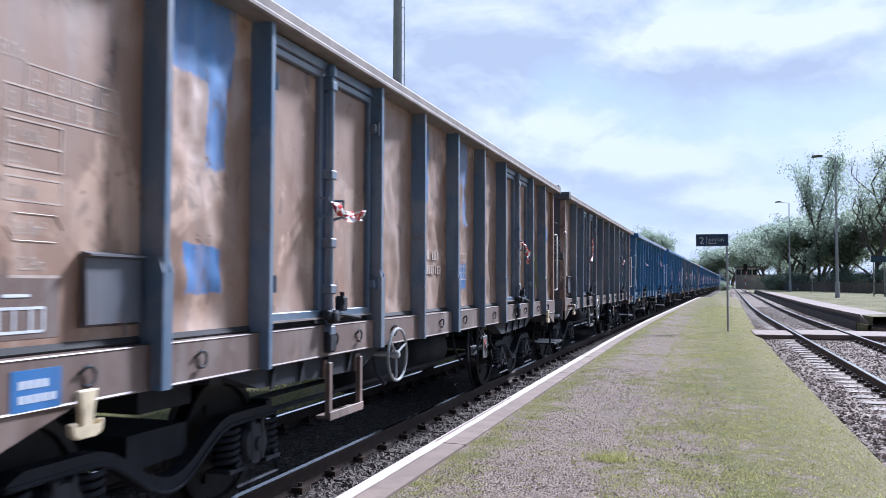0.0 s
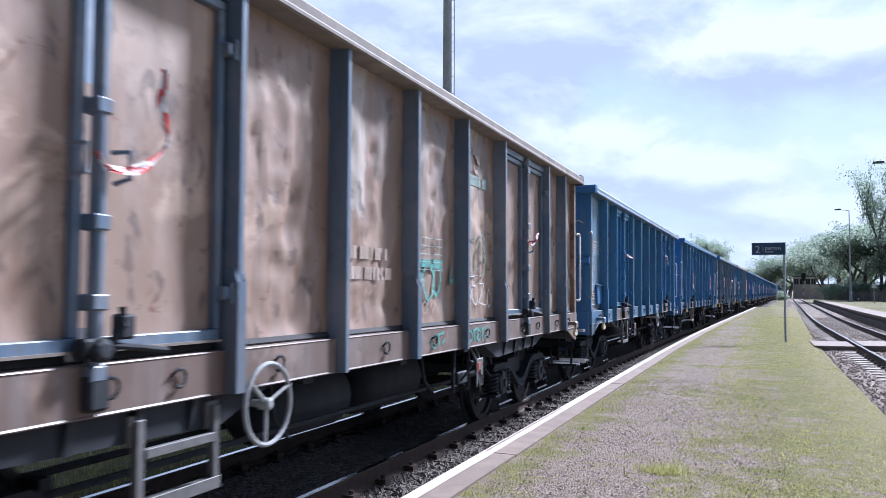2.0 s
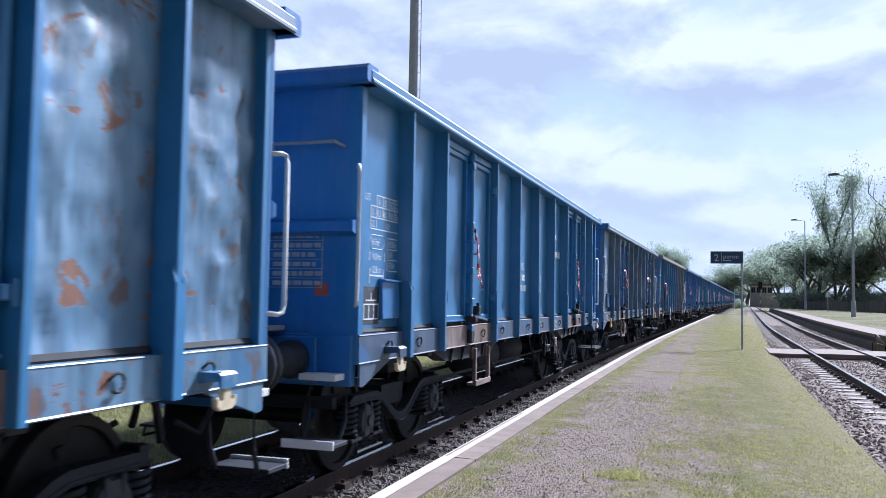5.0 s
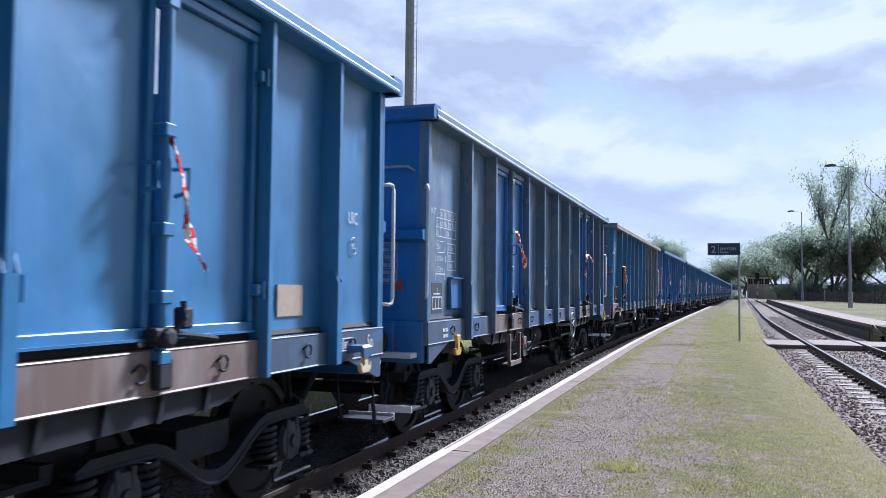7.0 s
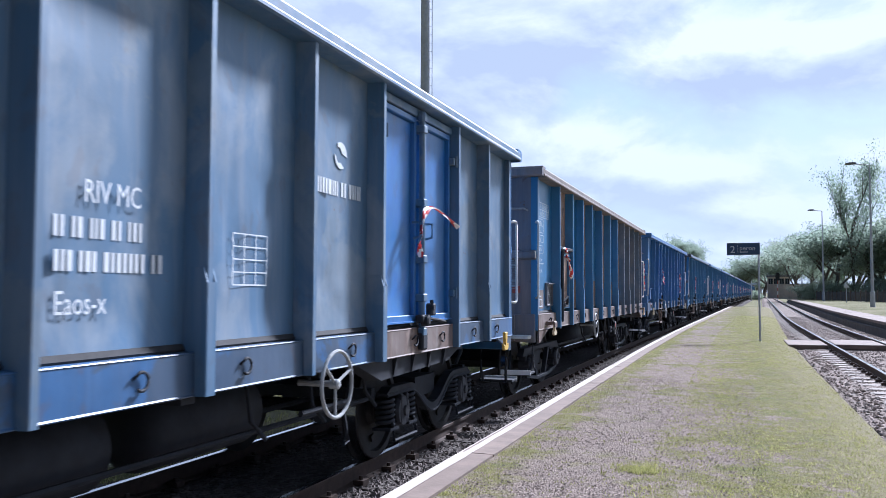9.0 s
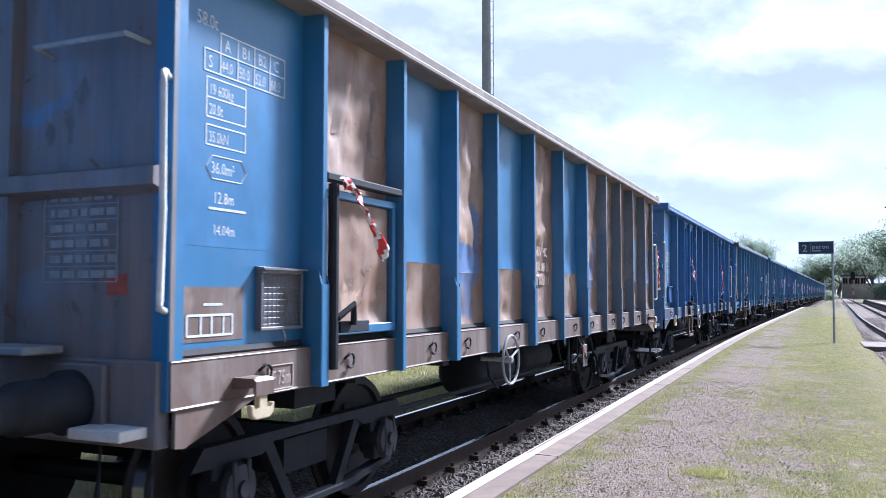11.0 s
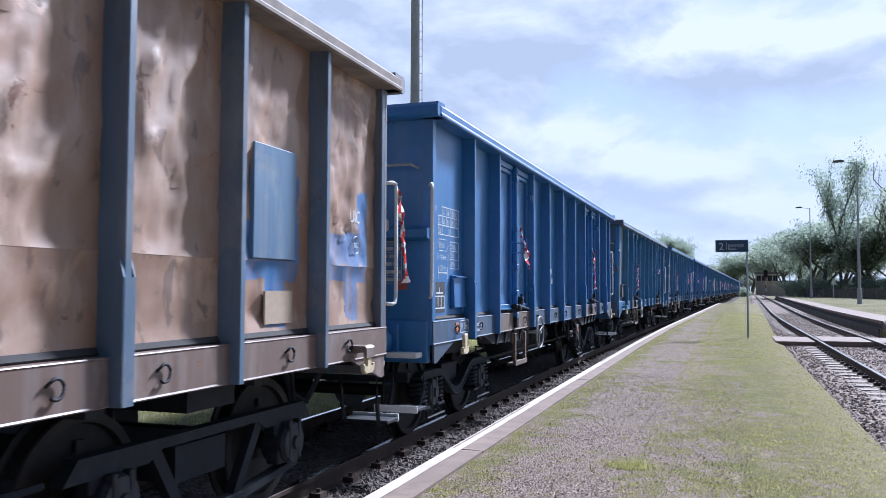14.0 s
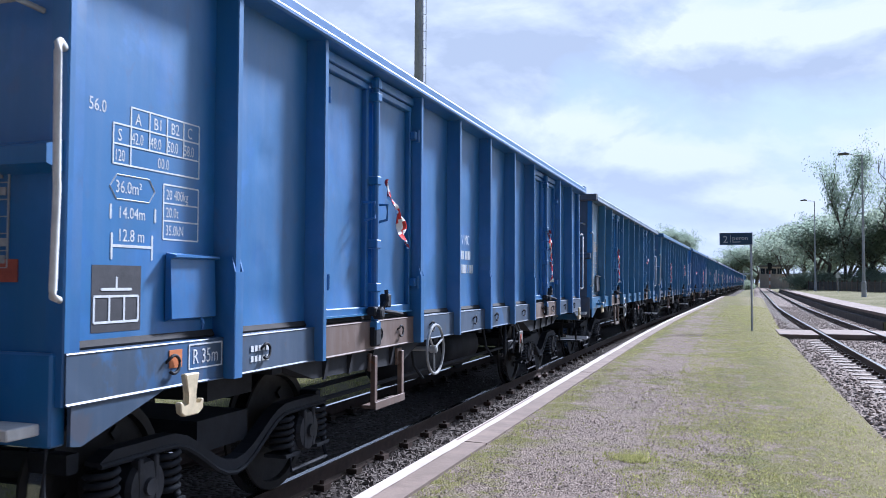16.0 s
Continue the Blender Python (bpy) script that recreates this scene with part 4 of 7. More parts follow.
def gusset_mesh(sx):
    bm = bmesh.new()
    prism(bm, [(-0.04, 1.05), (-0.04, 0.86), (-0.10, 0.85), (-0.66, 1.03)], "x", sx * 1.395 - 0.010, sx * 1.395 + 0.010)
    return mesh_of("end_gusset", bm, BLUE)


def buffer_mesh():
    bm = bmesh.new()
    lathe(bm, [(0.06, 0.15), (0.12, 0.15), (0.14, 0.125), (0.36, 0.12), (0.37, 0.10), (0.52, 0.095), (0.54, 0.16), (0.565, 0.225), (0.61, 0.225), (0.625, 0.2)], "y", (0, 0, 1.06), 22)
    return mesh_of("buffer", bm, UNDER, True)


def coupling_mesh():
    bm = bmesh.new()
    prism(bm, [(0.03, 1.0), (0.32, 1.02), (0.40, 1.08), (0.36, 1.16), (0.28, 1.10), (0.03, 1.12)], "x", -0.05, 0.05)
    for x in (-0.09, 0.09):
        tube(bm, [(x, 0.22, 1.04), (x, 0.35, 0.86), (x, 0.60, 0.96)], 0.025, 8)
    tube(bm, [(0.35, 0.08, 1.02), (0.36, 0.3, 0.8), (0.30, 0.45, 0.52), (0.2, 0.6, 0.55), (0.1, 0.65, 0.75)], 0.026, 8)
    tube(bm, [(-0.35, 0.08, 1.02), (-0.36, 0.3, 0.75), (-0.30, 0.45, 0.50), (-0.2, 0.6, 0.6)], 0.026, 8)
    return mesh_of("coupling", bm, RUBBER)


def handrail_mesh():
    bm = bmesh.new()
    tube(bm, [(1.36, -0.02, 2.56), (1.41, 0.07, 2.575), (1.425, 0.095, 2.56), (1.428, 0.10, 2.52), (1.425, 0.088, 2.0), (1.425, 0.085, 1.95), (1.425, 0.095, 1.53), (1.42, 0.09, 1.50), (1.36, -0.02, 1.48)], 0.0165, 8)
    return mesh_of("handrail", bm, RAILWHITE, True)


def far_handrail_mesh():
    bm = bmesh.new()
    tube(bm, [(1.38, -0.02, 2.44), (1.42, 0.09, 2.46), (1.43, 0.125, 2.45), (1.432, 0.14, 2.41), (1.432, 0.14, 1.50), (1.43, 0.125, 1.455), (1.42, 0.09, 1.44), (1.38, -0.02, 1.45)], 0.0165, 8)
    return mesh_of("handrail", bm, RAILWHITE, True)


def end_rail_mesh():
    bm = bmesh.new()
    tube(bm, [(0.62, 0.0, 2.74), (0.64, 0.12, 2.76), (1.22, 0.12, 2.76), (1.25, 0.0, 2.74)], 0.014, 8)
    return mesh_of("grab_rail", bm, PALE)


def end_step_mesh():
    bm = bmesh.new()
    box(bm, 0.95, 1.38, 0.10, 0.34, 0.44, 0.47, 0.004)
    tube(bm, [(1.32, 0.0, 0.95), (1.32, 0.02, 0.60), (1.30, 0.10, 0.45)], 0.018, 6)
    tube(bm, [(1.0, 0.0, 0.95), (1.0, 0.02, 0.60), (1.0, 0.10, 0.45)], 0.018, 6)
    return mesh_of("end_step", bm, UNDER)


def end_tread_mesh():
    bm = bmesh.new()
    box(bm, 0.40, 0.78, 0.03, 0.26, 1.28, 1.32, 0.008)
    return mesh_of("end_tread", bm, PALE)


def tank_mesh():
    bm = bmesh.new()
    lathe(bm, [(-0.62, 0.05), (-0.60, 0.18), (-0.52, 0.26), (0.52, 0.26), (0.60, 0.18), (0.62, 0.05)], "y", (0.62, 0, 0.72), 22)
    return mesh_of("air_reservoir", bm, UNDER, True)


def rigging_mesh():
    """Brake rods, hangers and the change-over levers."""
    bm = bmesh.new()
    tube(bm, [(0.95, -3.2, 0.62), (0.95, 3.2, 0.62)], 0.02, 6)
    tube(bm, [(0.3, -3.4, 0.55), (0.3, 3.4, 0.58)], 0.025, 6)
    for y in (-1.6, 0.9, 1.7, 2.6):
        tube(bm, [(1.1, y, 1.05), (1.15, y, 0.75), (1.2, y + 0.1, 0.62)], 0.016, 6)
    tube(bm, [(1.25, 1.35, 0.74), (1.25, 2.1, 0.74)], 0.022, 6)
    tube(bm, [(1.38, 1.75, 0.70), (1.40, 1.75, 0.58), (1.40, 1.79, 0.50), (1.40, 1.71, 0.48), (1.40, 1.75, 0.58)], 0.010, 6)
    box(bm, 0.2, 0.7, 0.8, 1.3, 0.62, 1.0, 0.03)
    return mesh_of("brake_rigging", bm, UNDER)


def lever_plate_mesh():
    """The flat changeover plate on its hanger, with the pivoted handle across it."""
    bm = bmesh.new()
    box(bm, 1.372, 1.386, -0.10, 0.10, 0.62, 0.90, 0.006)
    tube(bm, [(1.392, 0.0, 0.76), (1.40, 0.05, 0.70), (1.40, 0.05, 0.64)], 0.011, 6)
    lathe(bm, [(1.384, 0.032), (1.402, 0.030)], "x", (0, 0.0, 0.77), 10)
    tube(bm, [(1.36, -0.06, 0.88), (1.30, -0.06, 1.02)], 0.014, 6)
    tube(bm, [(1.36, 0.06, 0.88), (1.30, 0.06, 1.02)], 0.014, 6)
    return mesh_of("lever_plate", bm, LEVERGREY)


def lever_mesh():
    """A rocking lever with a ball end in front of bent pipes."""
    bm = bmesh.new()
    box(bm, 1.30, 1.34, -0.13, 0.13, 0.68, 0.80, 0.012)
    tube(bm, [(1.34, -0.06, 0.72), (1.38, 0.02, 0.79), (1.40, 0.06, 0.87)], 0.013, 8)
    lathe(bm, [(0.845, 0.008), (0.86, 0.022), (0.885, 0.026), (0.905, 0.012)], "z", (1.40, 0.06, 0), 10)
    for y in (-0.20, 0.22):
        tube(bm, [(1.28, y + 0.10, 1.04), (1.30, y + 0.05, 0.92), (1.31, y, 0.80), (1.31, y, 0.62)], 0.020, 8)
    return mesh_of("changeover_lever", bm, UNDER)


def bar_frame_mesh(sx):
    """Side of the older bogie: top beam, slanting struts and a low tie bar between the axles."""
    bm = bmesh.new()
    a, b = sx * 0.98 - 0.045, sx * 0.98 + 0.045
    prism(bm, [(-1.25, 0.60), (-1.15, 0.72), (1.15, 0.72), (1.25, 0.60), (0.62, 0.60), (0.50, 0.66), (-0.50, 0.66), (-0.62, 0.60)], "x", a, b)
    for sy in (-1, 1):
        prism(bm, [(sy * 0.60, 0.66), (sy * 0.50, 0.66), (sy * 0.24, 0.24), (sy * 0.33, 0.24)], "x", a + 0.012, b - 0.012)
        prism(bm, [(sy * 1.05, 0.32), (sy * 1.02, 0.27), (sy * 0.32, 0.19), (sy * 0.32, 0.24)], "x", a + 0.02, b + 0.012)
        box(bm, a, b, sy * 0.90 - 0.17, sy * 0.90 + 0.17, 0.52, 0.64, 0.01)
    box(bm, a + 0.02, b + 0.012, -0.34, 0.34, 0.19, 0.24, 0.008)
    return mesh_of("side_frame", bm, UNDER)


def bar_bogie_mesh():
    bm = bmesh.new()
    box(bm, -0.93, 0.93, -0.26, 0.26, 0.40, 0.62)
    lathe(bm, [(0.62, 0.2), (0.84, 0.18)], "z", (0, 0, 0), 16)
    return mesh_of("bogie_bolster", bm, UNDER)


def side_frame_mesh(sx):
    """Cast bogie side frame: a swan-necked beam with spring seats and safety loops."""
    bm = bmesh.new()
    top, low = [], []
    for k in range(25):
        y = -1.22 + 2.44 * k / 24
        sag = 0.5 + 0.5 * math.cos(math.pi * min(1.0, abs(y) / 0.66))
        top.append((y, 0.695 - 0.27 * sag - (0.05 if abs(y) > 1.2 else 0.0)))
        low.append((y, 0.625 - 0.285 * sag))
    prism(bm, top + low[::-1], "x", sx * 1.0 - 0.05, sx * 1.0 + 0.05)
    # lower lip of the beam
    tube(bm, [(sx * 1.05, y, z) for y, z in low], 0.016, 6)
    for y in (-1.13, -0.67, 0.67, 1.13):
        box(bm, sx * 1.0 - 0.09, sx * 1.0 + 0.09, y - 0.10, y + 0.10, 0.31, 0.335)
    for sy in (-1, 1):
        tube(bm, [(sx * 1.08, sy * 0.64, 0.32), (sx * 1.10, sy * 0.62, 0.22), (sx * 1.10, sy * 1.16, 0.22), (sx * 1.08, sy * 1.14, 0.32)], 0.014, 6)
    return mesh_of("side_frame", bm, UNDER)


def bogie_frame_mesh():
    """The cross bolster with its centre pivot."""
    bm = bmesh.new()
    box(bm, -0.95, 0.95, -0.28, 0.28, 0.50, 0.70)
    lathe(bm, [(0.68, 0.2), (0.84, 0.18)], "z", (0, 0, 0), 16)
    return mesh_of("bogie_bolster", bm, UNDER)


def axle_box_mesh():
    bm = bmesh.new()
    lathe(bm, [(0.90, 0.15), (1.06, 0.15), (1.09, 0.135), (1.10, 0.05), (1.12, 0.045)], "x", (0, 0, 0.46), 18)
    box(bm, 0.95, 1.05, -0.16, 0.16, 0.32, 0.42, 0.01)
    box(bm, 1.04, 1.10, -0.085, -0.045, 0.34, 0.62, 0.008)
    box(bm, 1.04, 1.10, 0.045, 0.085, 0.34, 0.62, 0.008)
    return mesh_of("axle_box", bm, GREASE, False)


def spring_mesh():
    """A coil spring, wound."""
    bm = bmesh.new()
    pts = [(1.0 + 0.078 * math.cos(a), 0.078 * math.sin(a), 0.35 + 0.255 * a / 34.5) for a in [0.55 * k for k in range(64)]]
    tube(bm, pts, 0.019, 5)
    return mesh_of("coil_spring", bm, UNDER, True)


def wheelset_mesh():
    """Two wheels with flanges on an axle, centred on the axle."""
    bm = bmesh.new()
    for sx in (-1, 1):
        prof = [(0.68, 0.02), (0.68, 0.49), (0.70, 0.492), (0.712, 0.463), (0.80, 0.458), (0.812, 0.45), (0.812, 0.395), (0.775, 0.385), (0.755, 0.15), (0.80, 0.13), (0.80, 0.02)]
        lathe(bm, [(sx * a, r) for a, r in prof], "x", (0, 0, 0), 36)
    lathe(bm, [(-1.05, 0.065), (1.05, 0.065)], "x", (0, 0, 0), 12)
    # three balance pockets, so that the turning shows
    for k in range(3):
        a = k * 2.094
        box(bm, 0.772, 0.79, 0.27 * math.cos(a) - 0.03, 0.27 * math.cos(a) + 0.03, 0.27 * math.sin(a) - 0.03, 0.27 * math.sin(a) + 0.03)
    me = mesh_of("wheelset", bm, WHEEL)
    me.materials.append(TREAD)
    for p in me.polygons:
        r = math.hypot(p.center.y, p.center.z)
        if 0.452 < r < 0.47 and abs(p.normal.x) < 0.5:
            p.material_index = 1
    return me


TAPES = {
    "flag": (0.105, [(-0.06, 2.14), (0.16, 2.06), (0.30, 2.10), (0.50, 2.10)]),
    "hook": (0.075, [(-0.15, 2.15), (0.20, 2.15), (0.42, 2.05), (0.44, 1.86)]),
    "upturn": (0.060, [(-0.07, 2.15), (0.02, 2.09), (0.20, 2.12), (0.37, 2.27), (0.32, 2.42), (0.34, 2.60)]),
    "bow": (0.050, [(-0.18, 2.19), (0.10, 2.14), (0.34, 2.30)]),
    "wave": (0.062, [(-0.07, 2.34), (0.30, 2.30), (0.60, 2.31), (0.86, 2.28)]),
    "stub": (0.085, [(-0.10, 2.57), (0.22, 2.50), (0.34, 2.36)]),
    "drop": (0.060, [(-0.03, 2.32), (0.08, 2.10), (0.14, 1.84), (0.30, 1.66)]),
    "sash": (0.10, [(0.08, 2.34), (0.24, 2.28), (0.41, 2.13), (0.64, 1.90)]),
    "arch": (0.055, [(-0.18, 1.87), (-0.16, 2.12), (0.10, 2.33), (0.85, 2.20)]),
    "long": (0.115, [(0.09, 2.38), (0.18, 2.22), (0.34, 2.15), (0.46, 1.95), (0.56, 1.86)]),
    "hang": (0.10, [(0.02, 2.35), (0.10, 2.10), (0.16, 1.85), (0.22, 1.56)]),
}


def tape_mesh(kind):
    """A torn, twisting length of barrier film with slanting red and white bars, hung through a few points (y, z)."""
    wide, pts = TAPES[kind]
    r = random.Random(kind)
    n, c = 34, 4
    phase = r.uniform(0, 6)
    line = []
    for i in range(n + 1):
        u = i / n * (len(pts) - 1)
        k = min(int(u), len(pts) - 2)
        f = u - k
        p0, p1, p2, p3 = (pts[max(0, min(len(pts) - 1, k + j))] for j in (-1, 0, 1, 2))
        line.append([0.5 * (2 * p1[a] + (p2[a] - p0[a]) * f + (2 * p0[a] - 5 * p1[a] + 4 * p2[a] - p3[a]) * f * f + (3 * p1[a] - p0[a] - 3 * p2[a] + p3[a]) * f ** 3) for a in (0, 1)])
    verts, faces, paint = [], [], []
    for lay in (0.0, 0.0025):
        for i, (y, z) in enumerate(line):
            q, o = line[min(n, i + 1)], line[max(0, i - 1)]
            dy, dz = q[0] - o[0], q[1] - o[1]
            ln = math.hypot(dy, dz) or 1.0
            tw = 0.9 * math.sin(i * 0.30 + phase)
            w = wide * (0.62 + 0.38 * math.cos(i * 0.43 + phase)) * (0.5 + 0.5 * min(1.0, i / 4))
            for j in range(c + 1):
                v = j / c - 0.5
                crease = 0.010 * noise.noise((i * 0.5, j * 1.3, phase)) + 0.012 * math.cos(j * 2.2 + i * 0.4)
                verts.append((1.478 + lay + v * w * math.sin(tw) + crease, y - dz / ln * v * w * math.cos(tw), z + dy / ln * v * w * math.cos(tw)))
    m = (n + 1) * (c + 1)
    for lay in (0, m):
        for i in range(n):
            for j in range(c):
                a = lay + i * (c + 1) + j
                faces.append((a, a + 1, a + c + 2, a + c + 1))
                paint.append(((i + j) // 3) % 2)
    for i in range(n):
        for j in (0, c):
            a = i * (c + 1) + j
            faces.append((a, a + c + 1, a + c + 1 + m, a + m))
            paint.append(((i + j) // 3) % 2)
    me = raw_mesh("barrier_tape", verts, faces, TAPERED)
    me.materials.append(TAPEWHITE)
    for q, k in zip(me.polygons, paint):
        q.material_index, q.use_smooth = k, True
    return me


def text_mesh(body, size):
    """Flat lettering on the wagon side (read from +x), origin at its lower start."""
    cu = bpy.data.curves.new("lettering", "FONT")
    cu.body, cu.size, cu.resolution_u = body, size, 2
    tmp = bpy.data.objects.new("lettering", cu)
    scene.collection.objects.link(tmp)
    me = bpy.data.meshes.new_from_object(tmp.evaluated_get(bpy.context.evaluated_depsgraph_get()))
    bpy.data.objects.remove(tmp)
    me.materials.clear()
    me.materials.append(STENCIL)
    me.name = "lettering"
    return me


def lettering(parent, body, y, z, size, material=None, x=1.3364, narrow=0.78):
    me = cached(("text", body, size), lambda: text_mesh(body, size))
    ob = part("lettering", me, material, parent, (x, y, z))
    ob.rotation_euler = (radians(90), 0, radians(90))
    ob.scale = (narrow, 1, 1)
    return ob


def surface_x(parent, y, z):
    """How far out the dented side sheet of a wagon stands at a place."""
    sheets = [c for c in parent.children if c.name.startswith("side_sheet")]
    own = min(sheets, key=lambda s: abs(s.location.y - y) + 0.2 * abs(s.location.z - z))
    near = sorted((v.co for v in own.data.vertices), key=lambda c: (c.y + own.location.y - y) ** 2 + (c.z + own.location.z - z) ** 2)[:6]
    return own.location.x + max(c.x for c in near)


def bars(parent, y0, y1, z0, z1, rows, material, x=1.352, fill=0.6, name="worn_marking"):
    """Lines of unreadable writing as plain bars."""
    r = random.Random(int(1000 * (y0 + z0)) + rows)
    unit = cached("bar_unit", lambda: mesh_of("bar", box(bmesh.new(), -1, 0, 0, 1, -0.5, 0.5), STENCIL))
    h = (z1 - z0) / rows
    for k in range(rows):
        zc = z1 - h * (k + 0.5)
        y = y0
        stop = y1 if k % 2 else y1 - r.uniform(0.0, 0.3) * (y1 - y0)
        while y < stop - 0.03:
            w = r.uniform(0.014, 0.034)
            e = min(y1, y + w)
            ob = part(name, unit, material, parent, (max(surface_x(parent, q, zc + d) for q in (y, e) for d in (-0.04, 0.0, 0.04)) + 0.003, y, zc))
            ob.scale = (0.006, e - y, h * fill)
            y = e + (0.016 if r.random() < 0.8 else 0.05)


def spray(parent, strokes, width, material, y0, z0, x=1.3345, name="graffiti_stroke"):
    """Sprayed lines: flat ribbons that follow the dents of the sheet below; strokes are lists of (y, z)."""
    sheets = [c for c in parent.children if c.name.startswith("side_sheet")]
    for pts in strokes:
        fine = []
        for (a, b), (c, d) in zip(pts, pts[1:]):
            n = max(2, int(math.hypot(c - a, d - b) / 0.02))
            fine += [(y0 + a + (c - a) * k / n, z0 + b + (d - b) * k / n) for k in range(n)]
        fine.append((y0 + pts[-1][0], z0 + pts[-1][1]))
        own = [s for s in sheets if abs(s.location.y - fine[0][0]) < 0.62] or sheets[:1]
        cs = [v.co for v in own[0].data.vertices]
        oy, oz, ox = own[0].location.y, own[0].location.z, own[0].location.x

        def lift(y, z):
            near = sorted(cs, key=lambda c: (c.y + oy - y) ** 2 + (c.z + oz - z) ** 2)[:12]
            return ox + max(c.x for c in near) + 0.004
        verts, faces = [], []
        for k, (a, b) in enumerate(fine):
            p, q = fine[max(0, k - 1)], fine[min(len(fine) - 1, k + 1)]
            dy, dz = q[0] - p[0], q[1] - p[1]
            ln = math.hypot(dy, dz) or 1.0
            w = width * (0.8 + 0.35 * noise.noise((a * 9, b * 9, 1.0))) / 2
            h = lift(a, b) if x < 1.4 else x
            for sgn in (-1, 1):
                verts.append((h, a - sgn * dz / ln * w, b + sgn * dy / ln * w))
            if k:
                m = 2 * k
                faces.append((m - 2, m - 1, m + 1, m))
        part(name, raw_mesh(name, verts, faces, material), None, parent)


def bubble(cy, cz, ry, rz, a0=0.0, n=14, turn=6.3):
    return [(cy + ry * math.cos(a0 + turn * k / n), cz + rz * math.sin(a0 + turn * k / n) * (1 + 0.12 * math.sin(k * 2.1))) for k in range(n + 1)]


def outline(parent, y0, y1, z0, z1, material, cells=(), rows=(), x=1.3366, w=0.008):
    """A stencilled frame with dividing lines."""
    bm = bmesh.new()
    CACHE["frames"] = CACHE.get("frames", 0) + 1
    x += 0.0004 * (CACHE["frames"] % 4)
    for z in (z0, z1, *rows):
        box(bm, x - 0.004, x, y0, y1, z - w / 2, z + w / 2)
    for y in (y0, y1, *cells):
        box(bm, x - 0.004, x + 0.0002, y - w / 2, y + w / 2, z0, z1)
    return part("stencil_frame", bm, material, parent)


def markings(w, ink, plan):
    """The stencilled data at the leading end of the side, as far as it can be read."""
    load, area, tare = plan
    y0 = -6.0
    lettering(w, load, y0 - 0.16, 2.345, 0.085, ink)
    outline(w, y0 + 0.12, y0 + 0.66, 2.31, 2.405, ink, [y0 + 0.255, y0 + 0.39, y0 + 0.525])
    outline(w, y0, y0 + 0.66, 2.215, 2.31, ink, [y0 + 0.12, y0 + 0.255, y0 + 0.39, y0 + 0.525])
    outline(w, y0, y0 + 0.66, 2.12, 2.215, ink, [y0 + 0.12])
    for k, (a, b) in enumerate(zip("A B1 B2 C".split(), "42.0 48.0 50.0 58.0".split())):
        lettering(w, a, y0 + 0.15 + 0.135 * k, 2.325, 0.085, ink)
        lettering(w, b, y0 + 0.125 + 0.135 * k, 2.23, 0.08, ink, narrow=0.62)
    lettering(w, "S", y0 + 0.03, 2.23, 0.085, ink)
    lettering(w, "120", y0 + 0.01, 2.135, 0.08, ink, narrow=0.6)
    lettering(w, "00.0", y0 + 0.32, 2.135, 0.08, ink, narrow=0.66)
    lettering(w, area, y0 + 0.02, 1.985, 0.085, ink)
    bm = bmesh.new()
    for sz in (-1, 1):
        for a, b in (((y0 + 0.03, 2.012 + sz * 0.058), (y0 + 0.26, 2.012 + sz * 0.058)), ((y0 - 0.015, 2.012), (y0 + 0.03, 2.012 + sz * 0.058)), ((y0 + 0.305, 2.012), (y0 + 0.26, 2.012 + sz * 0.058))):
            tube(bm, [(1.3345, *a), (1.3345, *b)], 0.0042, 4)
    part("stencil_frame", bm, ink, w)
    lettering(w, "14.04m", y0 + 0.04, 1.865, 0.08, ink, narrow=0.82)
    outline(w, y0 - 0.01, y0 - 0.005, 1.86, 1.925, ink)
    outline(w, y0 + 0.305, y0 + 0.31, 1.86, 1.925, ink)
    lettering(w, "12.8 m", y0 + 0.04, 1.755, 0.085, ink, narrow=0.82)
    outline(w, y0 + 0.0, y0 + 0.29, 1.73, 1.735, ink)
    outline(w, y0 + 0.0, y0 + 0.004, 1.67, 1.79, ink)
    outline(w, y0 + 0.286, y0 + 0.29, 1.67, 1.79, ink)
    outline(w, y0 + 0.37, y0 + 0.66, 1.78, 2.06, ink, rows=[1.875, 1.965])
    for k, s in enumerate(tare):
        lettering(w, s, y0 + 0.39, 1.985 - 0.092 * k, 0.075, ink, narrow=0.66)
    bm = bmesh.new()
    box(bm, 1.33, 1.3368, -6.12, -5.79, 1.33, 1.64)
    part("symbol_plate", bm, BLACKPLATE, w)
    outline(w, -6.105, -5.81, 1.375, 1.495, STENCIL, [-6.007, -5.908], x=1.3384, w=0.011)
    outline(w, -6.06, -5.86, 1.525, 1.53, STENCIL, x=1.3384)
    outline(w, -5.962, -5.958, 1.53, 1.585, STENCIL, x=1.3384)


